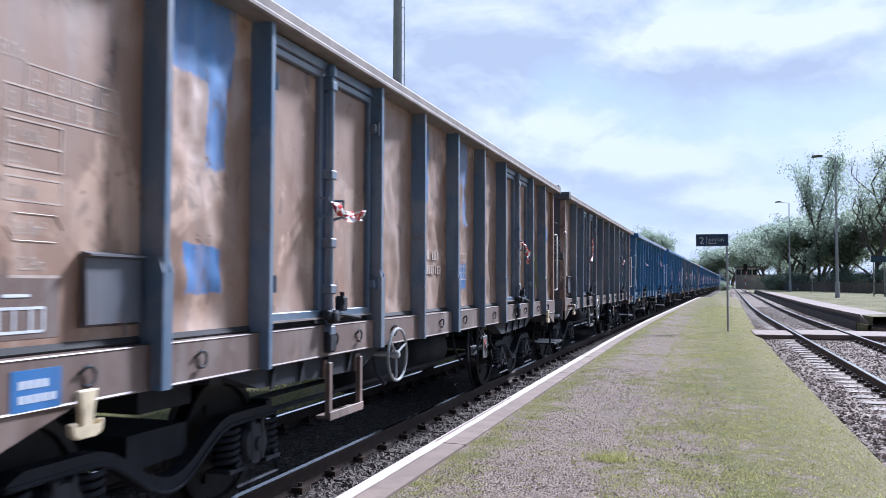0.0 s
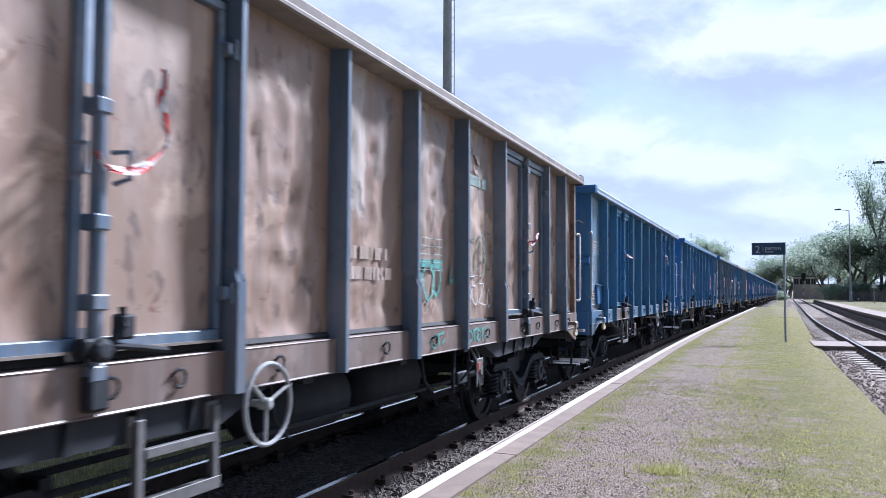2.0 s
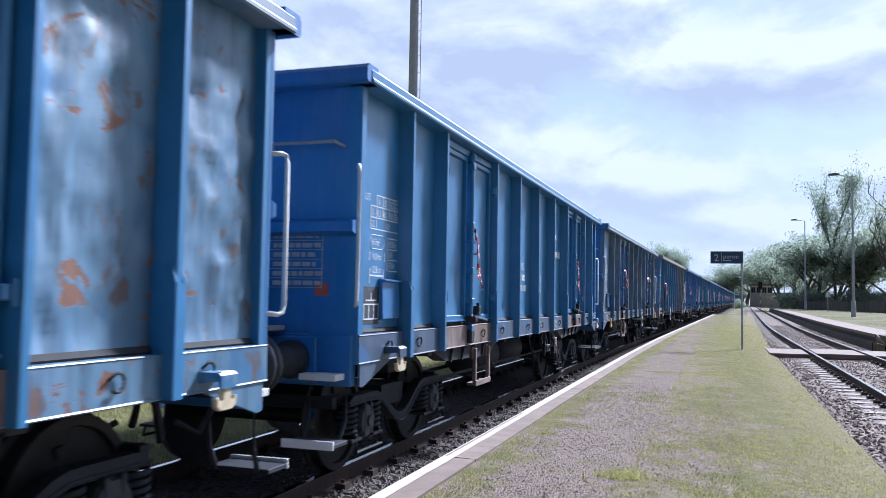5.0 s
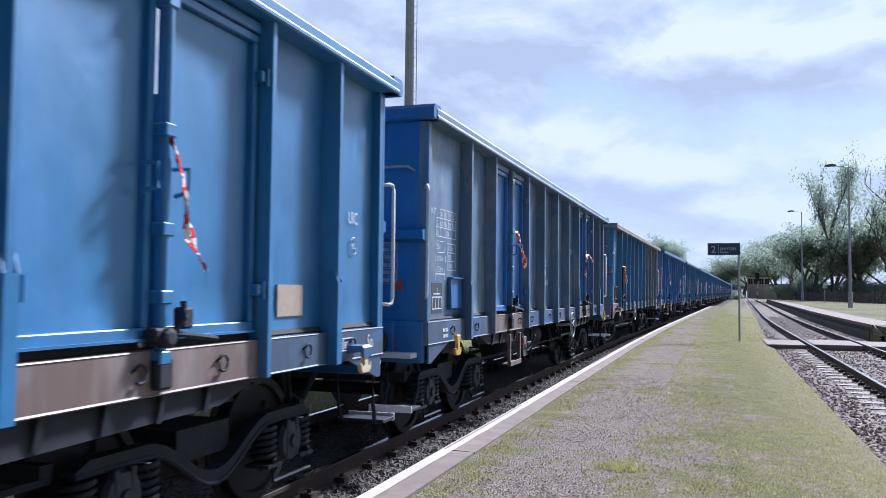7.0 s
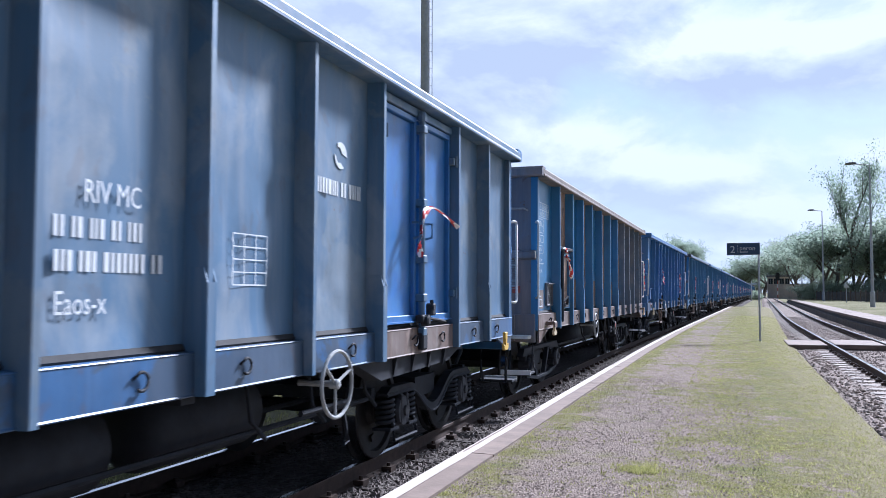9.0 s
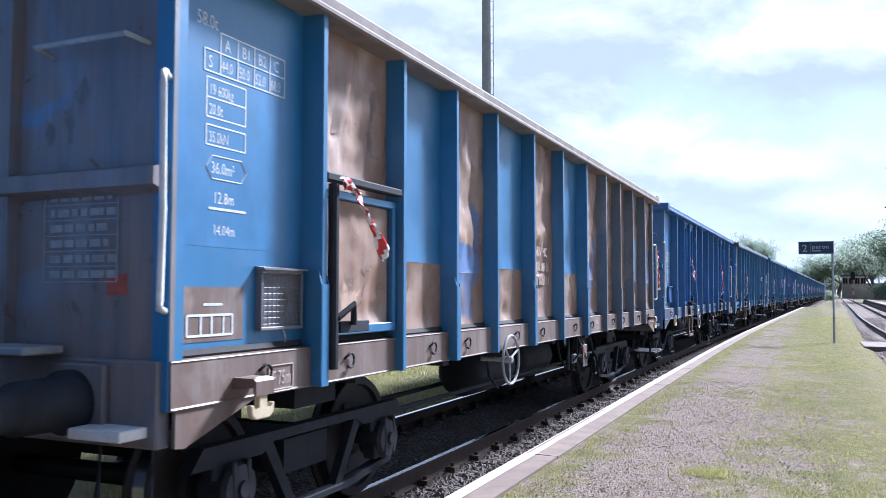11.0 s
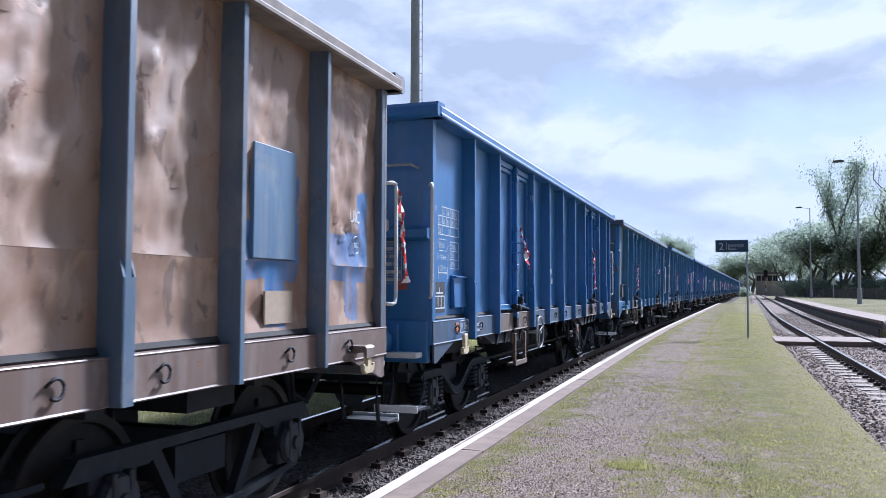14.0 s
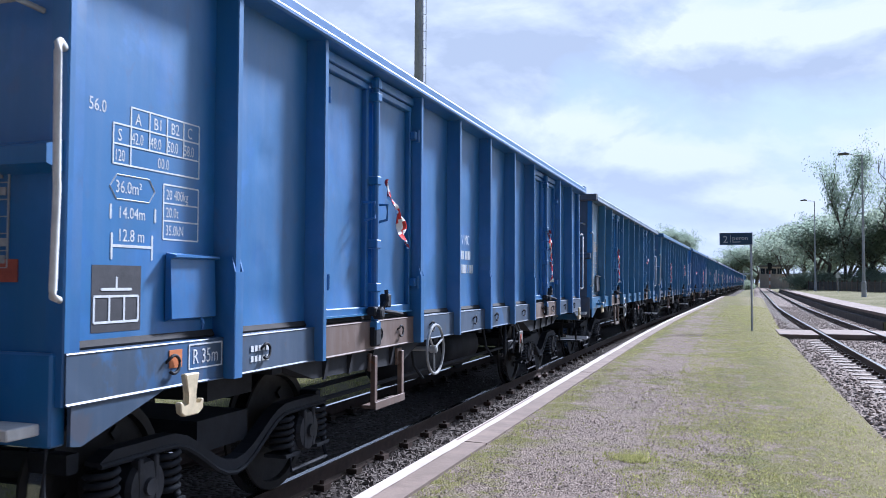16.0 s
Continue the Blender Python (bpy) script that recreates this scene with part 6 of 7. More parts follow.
# running numbers and owner's marks, unreadable by choice: plain bars between the readable class letters
for wk, yy, inkm, sort in ((-6, -0.95, FADED, ""), (-4, -1.02, STENCIL, "Eas"), (-3, -0.95, STENCIL, "Eams-x"), (-2, -0.92, STENCIL, "Eaos-x"), (-1, -0.82, FADED, "Eaos-x"), (0, -0.95, STENCIL, "Eaos"), (-5, -0.95, FADED, "")):
    bars(WAGONS[wk], yy, yy + 0.70, 1.63, 1.93, 2, inkm, 1.334, 0.62)
    top = max(surface_x(WAGONS[wk], yy + 0.1 * k, z) for k in range(7) for z in (1.52, 2.03)) + 0.003
    if sort:
        lettering(WAGONS[wk], "RIV MC", yy + 0.16, 1.97, 0.15, inkm, top)
        lettering(WAGONS[wk], sort, yy, 1.47, 0.15, inkm, top)
# brake and length notes on the side sills
for wk, yy in ((-4, -2.33), (-3, 1.49), (-1, 1.69)):
    for k, line in enumerate(("O-GP-SAB", "DRV2A-600")):
        lettering(WAGONS[wk], line, yy, 1.145 - 0.072 * k, 0.075, FADED if wk == -1 else STENCIL, 1.4135, 0.62)
lettering(WAGONS[-3], "9.00m", 0.36, 1.13, 0.10, STENCIL, 1.4135, 0.66)
spray(WAGONS[-3], [[(0, 0), (0.035, 0.02), (0.035, -0.02), (0, 0)], [(0.30, 0), (0.265, 0.02), (0.265, -0.02), (0.30, 0)]], 0.008, STENCIL, 0.31, 1.16, 1.4137, "length_arrow")
lettering(WAGONS[-1], "F 75m", -5.57, 1.075, 0.11, FADED, 1.4135, 0.62)
outline(WAGONS[-1], -5.60, -5.38, 1.05, 1.18, FADED, x=1.4137, w=0.006)
bm = bmesh.new()
box(bm, 1.40, 1.4128, -6.06, -5.79, 1.04, 1.21)
sp = part("sill_patch", bm, ROYAL, WAGONS[-6], label="blue paint patch with faint white lines")
unit = CACHE["bar_unit"]
for wk, yy, zz0, n in ((-6, -6.02, 1.09, 5), (-6, -6.02, 1.15, 4), (0, -4.92, 1.17, 5), (0, -4.92, 1.11, 5), (-2, -5.98, 1.16, 4), (-2, -5.98, 1.10, 4)):
    for k in range(n):
        ob = part("worn_marking", unit, STENCIL, WAGONS[wk], (1.4145, yy + 0.042 * k, zz0))
        ob.scale = (0.003, 0.028, 0.034)
for wk, yy, up in ((-4, 1.45, 0), (-3, 1.55, 0), (-2, 1.35, 0), (-5, 1.40, 0.38)):
    bars(WAGONS[wk], yy, yy + 0.80, 2.26 + up, 2.38 + up, 1, STENCIL if wk != -5 else MINT, 1.334, 0.9, "owner_mark")
    face = max(surface_x(WAGONS[wk], yy + 0.28 + 0.07 * k, 2.49 + up * 0.8 + 0.08 * j) for k in range(4) for j in range(3)) + 0.003
    bm = bmesh.new()
    for a0 in (0.0, 3.14):
        pts = [(0.10 * math.cos(a0 + 0.3 * k) + 0.03, 0.10 * math.sin(a0 + 0.3 * k)) for k in range(8)]
        pts += [(0.045 * math.cos(a0 + 2.1 - 0.3 * k), 0.06 * math.sin(a0 + 2.1 - 0.3 * k)) for k in range(7)]
        prism(bm, [(yy + 0.39 + p, 2.57 + up * 0.8 + q) for p, q in pts], "x", face - 0.004, face)
    part("owner_emblem", bm, STENCIL if wk != -5 else FADED, WAGONS[wk])
for wk in (-6, -4, -3, -2):
    spray(WAGONS[wk], [[(0, 0.075 * k), (0.36, 0.075 * k)] for k in range(5)] + [[(0.12 * k, 0), (0.12 * k, 0.30)] for k in range(4)], 0.009, STENCIL if wk != -6 else FADED, 0.41, 1.61, name="stencil_line")
# sprayed lettering on the dirty wagon: bubble shapes in teal, a white scrawl, dabs on the sill
dw = WAGONS[-5]
spray(dw, [bubble(0.16, 0.22, 0.12, 0.20), bubble(0.17, 0.30, 0.05, 0.07), bubble(0.42, 0.24, 0.11, 0.20, 1.0), bubble(0.66, 0.27, 0.13, 0.21, 2.0), bubble(0.67, 0.30, 0.05, 0.10), bubble(0.90, 0.33, 0.10, 0.20, 0.5)], 0.024, FAINTTEAL, 1.30, 1.68)
spray(dw, [bubble(0.12, 0.16, 0.10, 0.11, 0.6, 12, 5.4), [(0.24, 0.06), (0.26, 0.28), (0.34, 0.10), (0.38, 0.30)], bubble(0.48, 0.16, 0.08, 0.10, 0.5, 12, 5.6), [(0.56, 0.28), (0.74, 0.27), (0.58, 0.08), (0.80, 0.05)], bubble(0.90, 0.12, 0.06, 0.09), [(0.30, 0.34), (0.62, 0.36)]], 0.013, STENCIL, 1.30, 1.38)
spray(dw, [bubble(0.14, 0.12, 0.11, 0.15), bubble(0.40, 0.13, 0.11, 0.16), bubble(0.62, 0.15, 0.10, 0.15), [(0.02, 0.30), (0.76, 0.31)], [(0.03, 0.25), (0.30, 0.27), (0.74, 0.26)], [(0.95, 0.28), (0.90, 0.12), (1.0, 0.16)]], 0.040, TEAL, 0.12, 1.53)
spray(dw, [[(0.0, 0.06), (0.14, 0.08), (0.05, 0.0)], bubble(0.24, 0.05, 0.06, 0.05), [(0.36, 0.1), (0.42, 0.0), (0.50, 0.09)]], 0.010, FADED, 0.2, 1.38)
for yy in (0.42, 1.36, 1.62):
    spray(dw, [bubble(0.06, 0.05, 0.06, 0.05), [(0.16, 0.12), (0.18, 0.0)], [(0.14, 0.10), (0.30, 0.12)], [(0.24, 0.02), (0.32, 0.06)]], 0.028, TEAL, yy, 1.09, 1.414)
spray(dw, [bubble(0.2, 0.2, 0.14, 0.22), bubble(0.5, 0.25, 0.14, 0.22, 1.0), bubble(0.75, 0.2, 0.12, 0.2)], 0.03, TEAL, -5.2, 1.5)
spray(dw, [bubble(0.2, 0.2, 0.12, 0.2), bubble(0.45, 0.25, 0.12, 0.2, 1.0), [(0.6, 0.5), (0.75, 0.05)]], 0.022, TEAL, 5.42, 1.5)
spray(dw, [[(0, 0.07 * k), (0.5, 0.07 * k)] for k in range(5)] + [[(0.1 * k, 0), (0.1 * k, 0.28)] for k in range(6)], 0.008, MINT, 0.36, 1.76, name="stencil_line")
for yy in (4.45, 5.3):
    spray(WAGONS[-6], [bubble(0.15, 0.3, 0.12, 0.3), bubble(0.4, 0.25, 0.12, 0.26, 1.0), [(0.55, 0.5), (0.62, 0.0)]], 0.034, LIME, yy, 1.5)
bm = bmesh.new()
box(bm, 1.40, 1.413, -5.66, -5.56, 1.13, 1.22)
part("orange_mark", bm, ORANGE, WAGONS[0], label="orange painted square")
for wk, yy, zz0 in ((-5, 4.73, 1.33), (-3, 4.715, 1.385), (-1, 4.555, 1.345)):
    bm = bmesh.new()
    box(bm, 1.325, 1.339, yy, yy + 0.34, zz0, zz0 + 0.21)
    part("paper_label", bm, PAPER, WAGONS[wk], label="yellowed paper consignment label")
bm = bmesh.new()
prism(bm, [(0.956, 2.955), (1.145, 2.955), (1.05, 3.135)], "y", -6.348, -6.342)
ws = part("warning_triangle", bm, WARNYELLOW, WAGONS[-5], label="yellow high-voltage warning triangle")
bm = bmesh.new()
prism(bm, [(1.05, 2.975), (1.032, 3.04), (1.048, 3.04), (1.044, 3.10), (1.066, 3.03), (1.052, 3.03)], "y", -6.3505, -6.348)
part("bolt_mark", bm, RUBBER, ws)

for k in range(2, 18):
    if k <= 4:
        WAGONS[k] = wagon(k, FAR[(k - 2) % 7], LABELS[k % 3], tapes=(("flag", "hang"), ("bow", "drop"), ("hang", "sash"))[k % 3], dents=8, wheel_at=(-1.9, 1.7)[k % 2])
    else:
        WAGONS[k] = copy_thing(WAGONS[(0, 2, 3, 4, -3, 1)[k % 6]], pose(TRACK_L, 0, RAIL_L))
        WAGONS[k]["label"] = LABELS[k % 3]


# ---------------------------------------------------------------- platform furniture
def peron_sign():
    s = thing("platform_sign", "dark blue platform number sign on a thin grey post", "sign", (0.60, 26.25, -0.02))
    bm = bmesh.new()
    tube(bm, [(0, 0, 0), (0, 0, 2.90)], 0.03, 10)
    part("post", bm, GALV, s)
    bm = bmesh.new()
    box(bm, -0.885, 0.03, -0.06, -0.03, 2.56, 2.91, 0.004)
    b = part("sign_board", bm, BLUESIGN, s)
    bm = bmesh.new()
    for x0, x1, z0, z1 in ((-0.895, 0.04, 2.905, 2.92), (-0.895, 0.04, 2.55, 2.565), (-0.895, -0.88, 2.565, 2.905), (0.025, 0.04, 2.565, 2.905)):
        box(bm, x0, x1, -0.066, -0.026, z0, z1)
    part("board_edge", bm, GALV, b)
    for body, x, z, size in (("2", -0.80, 2.625, 0.30), ("peron", -0.535, 2.70, 0.185)):
        ob = part("lettering", text_mesh(body, size), STENCIL, b, (x, -0.0625, z))
        ob.rotation_euler = (radians(90), 0, 0)
    bm = bmesh.new()
    box(bm, -0.585, -0.575, -0.064, -0.061, 2.61, 2.86)
    box(bm, -0.53, -0.30, -0.064, -0.061, 2.63, 2.655)
    part("sign_line", bm, STENCIL, b)


peron_sign()


def street_lamp(x, y, h):
    s = thing("platform_lamp", "tall grey steel platform lamp with a flat head", "lamp post", (x, y, 0.28), "platform lamps")
    bm = bmesh.new()
    tube(bm, [(0, 0, 0), (0, 0, h * 0.5), (0, 0, h)], 0.13, 12, 0.05)
    lathe(bm, [(0.0, 0.19), (1.2, 0.17), (1.25, 0.12)], "z", (0, 0, 0), 12)
    part("pole", bm, GALV, s)
    bm = bmesh.new()
    tube(bm, [(0.05, 0, h - 0.05), (-0.3, 0, h + 0.02), (-1.2, 0, h + 0.12)], 0.04, 8)
    part("arm", bm, GALV, s)
    bm = bmesh.new()
    prism(bm, [(-1.75, h + 0.10), (-1.70, h + 0.20), (-1.2, h + 0.26), (-0.95, h + 0.20), (-0.95, h + 0.08), (-1.6, h + 0.06)], "y", -0.17, 0.17)
    part("lamp_head", bm, ROOFTIN, s)
    return s


street_lamp(9.9, 72.0, 11.2)
street_lamp(10.7, 120.0, 12.0)
street_lamp(11.6, 172.0, 12.0)

# tall mast behind the train
mast = thing("mast", "tall tapering grey steel mast with a climbing ladder", "mast", (-13.6, 35.6, -0.4))
bm = bmesh.new()
lathe(bm, [(0, 0.30), (6.0, 0.285), (10.2, 0.275), (10.21, 0.235), (19.0, 0.21), (30.0, 0.15)], "z", (0, 0, 0), 20)
part("shaft", bm, GALV, mast)
bm = bmesh.new()
tube(bm, [(0.36, -0.05, 1.0), (0.33, -0.05, 29.0)], 0.018, 6)
for k in range(70):
    z = 1.4 + 0.4 * k
    tube(bm, [(0.2, -0.05, z), (0.35, -0.05, z)], 0.012, 5)
part("ladder", bm, GALV, mast)


def fence():
    f = thing("fence", "grey weathered picket fence along the platform", "fence", (0, 0, 0.27))
    r = random.Random(8)
    bm = bmesh.new()
    prism(bm, [(-0.055, 0.05), (-0.055, 1.18), (0.0, 1.26), (0.055, 1.18), (0.055, 0.05)], "y", -0.012, 0.012)
    pk = mesh_of("picket", bm, WOODGREY)
    bm = bmesh.new()
    box(bm, -0.09, 0.09, -0.09, 0.09, -0.1, 1.45, 0.01)
    ps = mesh_of("fence_post", bm, CONCRETE)
    p0, p1 = Vector((19.0, 92.0, 0)), Vector((11.6, 141.0, 0))
    d = (p1 - p0)
    turn = math.atan2(d.y, d.x)
    n = 22
    for i in range(n + 1):
        a = p0 + d * i / n
        part("fence_post", ps, None, f, a, turn=turn)
        if i == n:
            break
        for k in range(12):
            if r.random() < 0.05:
                continue
            q = p0 + d * (i + (k + 0.7) / 12.6) / n
            part("picket", pk, None, f, (q.x, q.y - 0.02, r.uniform(-0.02, 0.02)), turn=turn + r.uniform(-0.02, 0.02))
        for z in (0.3, 0.95):
            bm = bmesh.new()
            tube(bm, [(*a.xy, z), (*(p0 + d * (i + 1) / n).xy, z)], 0.035, 4)
            part("fence_rail", bm, WOODGREY, f)


fence()

board = thing("notice_board", "small blue station sign on two pale posts", "sign", (13.9, 80.0, 0.28))
for x in (0.0, 0.85):
    bm = bmesh.new()
    tube(bm, [(x, 0, 0), (x, 0, 3.4)], 0.06, 8)
    part("post", bm, PALE, board)
bm = bmesh.new()
box(bm, -0.2, 1.5, -0.06, 0.0, 3.0, 3.55, 0.01)
part("sign_board", bm, BLUESIGN, board)
bin_ = thing("litter_bin", "pale concrete litter bin on the second platform", "litter bin", (15.2, 80.0, 0.28))
bm = bmesh.new()
prism(bm, [(-0.32, 0.0), (-0.38, 0.9), (-0.34, 1.0), (0.34, 1.0), (0.38, 0.9), (0.32, 0.0)], "y", -0.3, 0.3)
part("bin_body", bm, CONCRETE, bin_)

tri = thing("warning_sign", "small white triangular sign on a thin post", "sign", (11.3, 101.0, 0.28))
bm = bmesh.new()
tube(bm, [(0, 0, 0), (0, 0, 1.7)], 0.04, 6)
part("post", bm, GALV, tri)
bm = bmesh.new()
prism(bm, [(-0.26, 1.7), (0.34, 1.7), (-0.12, 2.25)], "y", -0.06, -0.04)
part("sign_board", bm, STENCIL, tri)


def signal(x, y, h):
    s = thing("railway_signal", "railway light signal on a red and white banded post", "signal", (x, y, -0.35))
    for k in range(6):
        bm = bmesh.new()
        tube(bm, [(0, 0, h * k / 6), (0, 0, h * (k + 1) / 6)], 0.09, 8)
        part("post_band", bm, (STENCIL, REDSQ)[k % 2], s)
    bm = bmesh.new()
    prism(bm, [(-0.3, h), (0.3, h), (0.36, h + 0.3), (0.36, h + 1.2), (0.2, h + 1.5), (-0.2, h + 1.5), (-0.36, h + 1.2), (-0.36, h + 0.3)], "y", -0.12, 0.1)
    part("signal_head", bm, RUBBER, s)


signal(7.1, 168.0, 4.0)
cross = thing("crossing_marker", "white cross-armed marker on a post", "marker", (2.6, 178.0, -0.35))
bm = bmesh.new()
tube(bm, [(0, 0, 0), (0, 0, 4.2)], 0.08, 8)
box(bm, -1.1, 1.1, -0.05, 0.05, 3.35, 3.6)
part("post", bm, STENCIL, cross)


def signal_box():
    s = thing("signal_box", "two-storey beige railway signal box with a flat roof", "building", (11.0, 252.0, -0.35))
    bm = bmesh.new()
    box(bm, -2.9, 2.9, 0, 6, 0, 6.2)
    box(bm, 2.9, 7.5, 0.5, 6, 0, 4.0)
    part("wall", bm, PLASTER, s)
    bm = bmesh.new()
    box(bm, -3.3, 3.3, -0.5, 6.5, 6.2, 6.6, 0.05)
    box(bm, 2.9, 7.8, 0.2, 6.4, 4.0, 4.25, 0.03)
    part("roof", bm, ROOFTIN, s)
    for x in (-2.2, -0.75, 0.75, 2.2):
        bm = bmesh.new()
        box(bm, x - 0.55, x + 0.55, -0.05, 0.02, 4.2, 5.7)
        w = part("window", bm, GLASSDARK, s)
        bm = bmesh.new()
        box(bm, x - 0.62, x + 0.62, -0.10, -0.05, 4.08, 4.18)
        box(bm, x - 0.03, x + 0.03, -0.09, -0.05, 4.2, 5.7)
        part("frame", bm, PALE, w)


signal_box()


# ---------------------------------------------------------------- trees
def tree_meshes(seed, height, spread, density, leaf, airy=0.0):
    """Trunk with forking limbs, and a crown of leaf clumps gathered round the limb ends."""
    r = random.Random(seed)
    bm = bmesh.new()
    tips = []

    def limb(p, d, length, rad, depth):
        pts = [p]
        for k in range(4):
            d = (d + Vector((r.uniform(-0.16, 0.16), r.uniform(-0.16, 0.16), r.uniform(-0.03, 0.10)))).normalized()
            p = p + d * length / 4
            pts.append(p)
        tube(bm, pts, rad, 6 if depth else 8, rad * 0.55)
        if depth >= 2:
            tips.extend(pts[2:])
        if depth < 3:
            for k in range(r.randint(3, 4)):
                a, lift = r.uniform(0, 6.28), r.uniform(0.25, 0.95)
                q = pts[r.randint(2, 4)]
                nd = (Vector((math.cos(a) * spread, math.sin(a) * spread, lift)) + d * 0.5).normalized()
                limb(q, nd, length * r.uniform(0.5, 0.72), rad * 0.5, depth + 1)

    limb(Vector((0, 0, 0)), Vector((0, 0, 1)), height * 0.42, height * 0.018, 0)
    trunk = mesh_of("trunk", bm, BARK)
    verts, faces = [], []
    g = np.random.default_rng(seed)
    for t in tips:
        if g.random() < airy:
            continue
        c = np.array(t) + g.normal(0, 0.25, 3)
        rad = height * g.uniform(0.05, 0.085)
        for k in range(int(density * g.uniform(0.5, 1.4))):
            v = g.normal(0, 1, 3)
            v = v / np.linalg.norm(v) * rad * g.random() ** 0.5 * np.array((1.15, 1.15, 0.8))
            s = height * g.uniform(0.005, 0.0105)
            e1 = g.normal(0, 1, 3); e1 /= np.linalg.norm(e1)
            e2 = np.cross(e1, g.normal(0, 1, 3)); e2 /= np.linalg.norm(e2)
            b = len(verts)
            o = c + v
            verts += [tuple(o - s * e1), tuple(o + s * 0.6 * e2), tuple(o + s * e1), tuple(o - s * 0.6 * e2)]
            faces.append((b, b + 1, b + 2, b + 3))
    return trunk, raw_mesh("crown", verts, faces, leaf)


TREES = [tree_meshes(3, 10, 1.0, 52, LEAF, 0.15), tree_meshes(11, 10, 1.2, 52, LEAFPALE, 0.15), tree_meshes(21, 10, 0.8, 46, LEAF, 0.2), tree_meshes(34, 10, 0.7, 26, LEAFPALE, 0.45)]


def tree(kind, x, y, h, wide=1.0, label="broad leafy green tree beside the railway", z=-0.4, low=0.0):
    tk, cr = TREES[kind]
    t = thing("tree", label, "tree", (x, y, z - low), "trees by the railway", turn=x * 1.7 + y)
    t.scale = (h / 9.0 * wide, h / 9.0 * wide, h / 9.0)
    part("trunk", tk, None, t)
    part("crown", cr, None, t)


def bearing(az, d):
    return d * math.sin(radians(az)), d * math.cos(radians(az))


for kind, az, d, h, wide, low in (
        (2, 6.9, 142, 20.5, 0.55, 0), (1, -0.3, 290, 11.5, 1.5, 2), (0, 0.3, 285, 13.0, 1.5, 3), (1, 0.9, 288, 15.0, 1.4, 3), (0, 1.5, 280, 17.0, 1.4, 3), (1, 2.2, 275, 19.0, 1.3, 3), (0, 2.9, 272, 20.0, 1.3, 3), (1, 3.6, 262, 20.0, 1.3, 3), (0, 3.75, 165, 13.5, 1.0, 2), (1, 4.4, 158, 14.5, 1.0, 2), (0, 5.0, 152, 15.0, 1.0, 2), (1, 5.8, 148, 15.0, 1.1, 2),
        (0, 6.8, 150, 14.5, 1.2, 2), (1, 7.7, 146, 15.0, 1.2, 2), (0, 8.7, 142, 15.0, 1.2, 2), (3, 9.9, 132, 16.5, 0.9, 0), (1, 10.2, 142, 14.5, 1.2, 2),
        (3, 11.6, 128, 17.0, 1.0, 0), (0, 11.4, 140, 15.0, 1.2, 2), (1, 13.0, 138, 15.5, 1.2, 2), (0, 14.5, 140, 16.5, 1.2, 2), (1, 16.2, 140, 16.5, 1.2, 2),
        (0, 5.0, 175, 11.0, 1.3, 3), (1, 6.2, 172, 12.0, 1.3, 3), (0, 8.2, 170, 13.0, 1.3, 3), (1, 10.8, 168, 13.0, 1.3, 3),
        (0, 4.3, 152, 6.0, 1.5, 2.4), (1, 4.9, 150, 6.0, 1.6, 2.4), (0, 6.0, 146, 6.0, 1.7, 2.4), (1, 7.3, 142, 6.5, 1.7, 2.6), (0, 8.6, 138, 6.5, 1.7, 2.6),
        (1, 9.9, 134, 6.5, 1.7, 2.6), (0, 11.2, 132, 6.5, 1.7, 2.6), (1, 12.6, 130, 7.0, 1.7, 2.6)):
    x, y = bearing(az, d)
    tree(kind, x, y, h * 1.26, wide * 1.0, low=low)
for az, d, h in ((-3.7, 245, 22.5), (-3.1, 250, 21.0), (-2.6, 255, 17.0), (-4.3, 270, 18.0)):
    x, y = bearing(az, d)
    tree(0 if h > 16 else 1, x, y, h, 0.8, "round-headed tree beyond the train")
for i in range(16):
    x, y = bearing(-1.2 + 0.24 * i, 390 + 12 * math.sin(i * 2.3))
    tree(i % 2, x, y, 13.5 + 2.5 * math.sin(i * 1.9), 1.1, "distant wood on the horizon", low=2.5)
for i in range(10):
    x, y = bearing(0.7 + 0.07 * i, 205 + 5 * (i % 3))
    tree(1, x, y, 2.6 + 0.8 * math.sin(i * 1.3), 1.5, "low bright green bush by the track", low=0.6)


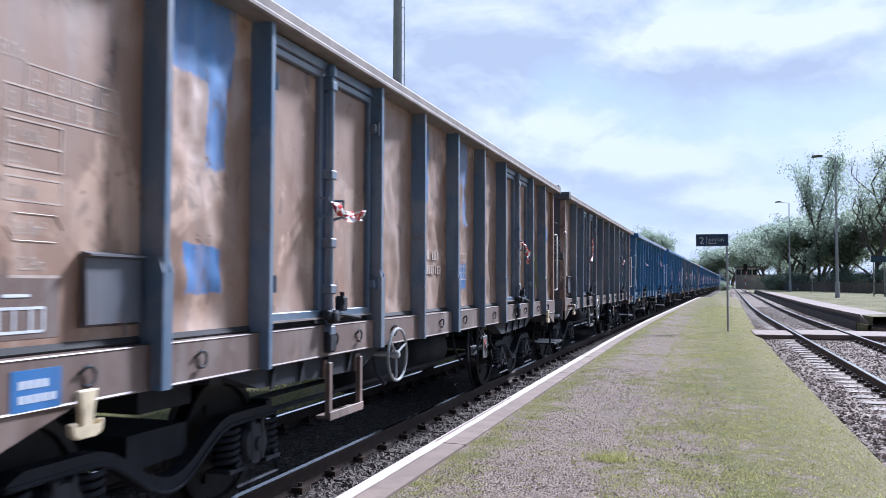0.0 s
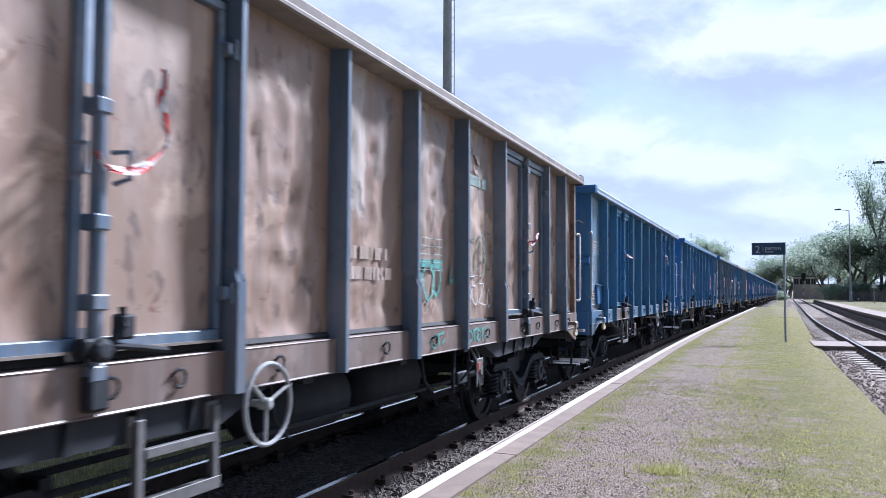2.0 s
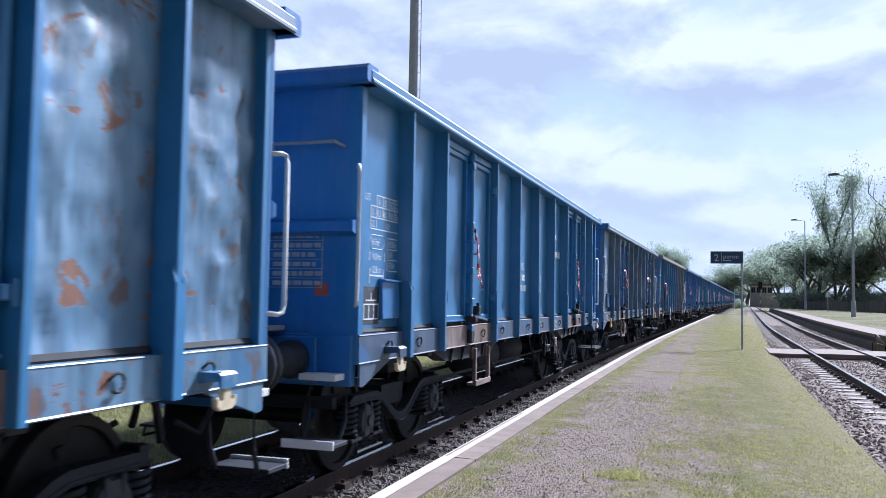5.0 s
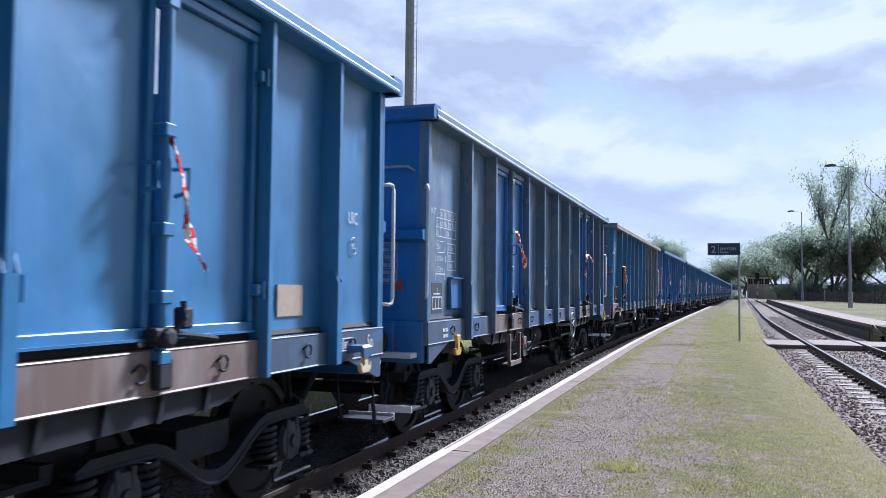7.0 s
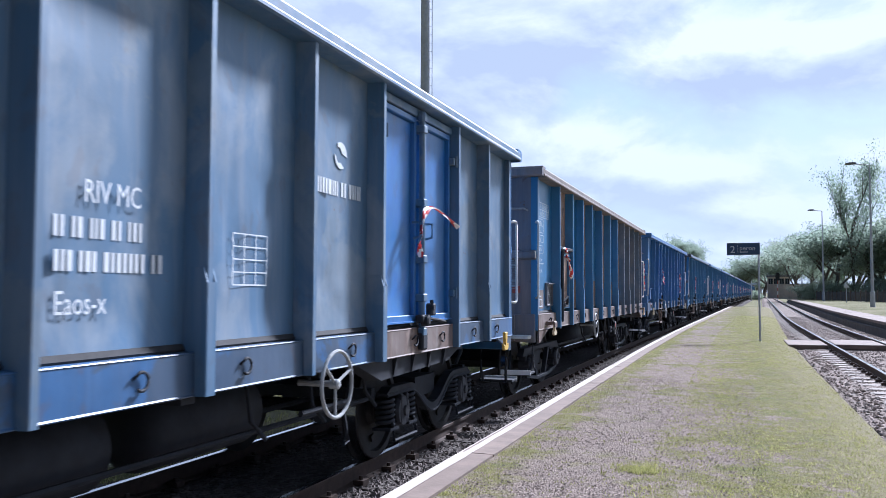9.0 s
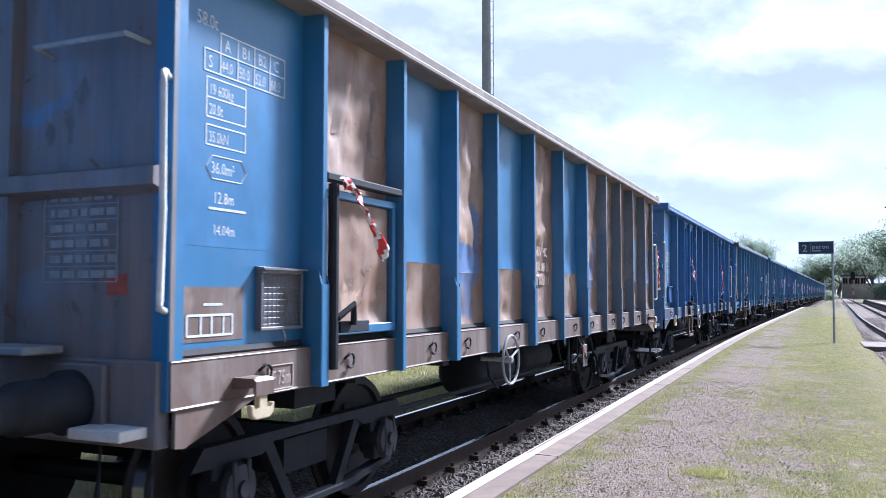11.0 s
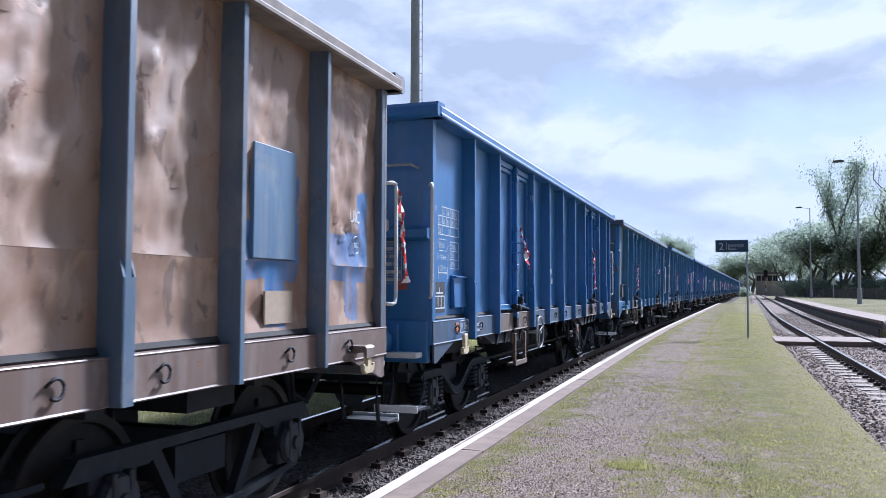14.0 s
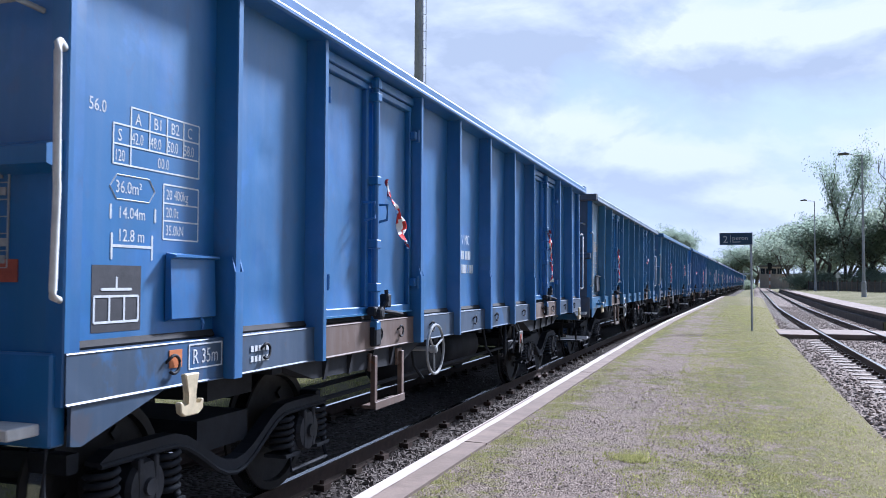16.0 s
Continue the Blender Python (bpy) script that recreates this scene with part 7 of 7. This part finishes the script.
# ---------------------------------------------------------------- what moves
LEAD = [(0.0, 86.33), (0.5, 82.11), (1.0, 78.02), (1.5, 74.16), (2.0, 69.95), (2.5, 66.09), (3.0, 62.18), (3.5, 59.07), (4.0, 54.93), (4.2, 53.45),
        (5.0, 47.93), (5.5, 44.66), (6.0, 41.55), (6.5, 38.60), (7.0, 35.77), (7.5, 32.97), (8.0, 30.34), (8.5, 27.93), (9.0, 25.47), (9.5, 23.13),
        (10.0, 20.91), (10.5, 18.85), (11.0, 16.91), (11.5, 15.41), (12.0, 13.39), (12.5, 11.82), (13.0, 10.33), (13.5, 8.93), (14.0, 7.60),
        (14.5, 6.28), (15.0, 5.13), (15.5, 3.97), (16.0, 2.92)]
SLACK = {-2: -0.14, -6: 0.2, -7: 0.2}
PITCH, WHEEL_R = 14.04, 0.46


def lead_at(t):
    return float(np.interp(t, [a for a, b in LEAD], [b for a, b in LEAD]))


def on_track(yc):
    """Pose of a wagon whose middle is at yc on the bending track."""
    a, b = train_x(yc - 4.5), train_x(yc + 4.5)
    lean = cant(yc)
    return pose(TRACK_L + (a + b) / 2, yc, RAIL_L + 0.75 * math.sin(radians(lean)), 0, lean, -math.degrees(math.atan2(b - a, 9.0)))


def motions():
    for k, w in WAGONS.items():
        walk(w, [(t, on_track(c + 6.4 + PITCH * k + SLACK.get(k, -0.2 if k >= 0 else 0.0))) for t, c in LEAD])
    # wheels roll as far as the train has run
    total, rows, last = LEAD[0][1], [], None
    for i in range(161):
        t = i / 10
        a = (total - lead_at(t)) / WHEEL_R
        if last is None or a - last > 1.0 or i == 160:
            rows.append((t, a))
            last = a
    fine = []
    for (t0, a0), (t1, a1) in zip(rows, rows[1:]):
        n = max(1, math.ceil((a1 - a0) / 1.3))
        fine += [(t0 + (t1 - t0) * j / n, a0 + (a1 - a0) * j / n) for j in range(n)]
    fine.append(rows[-1])
    for k, sets in WHEELSETS.items():
        if -6 <= k <= 1:
            for ws in sets:
                y = ws.location.y
                walk(ws, [(t, pose(0, y, 0.46, math.degrees(a))) for t, a in fine])


motions()
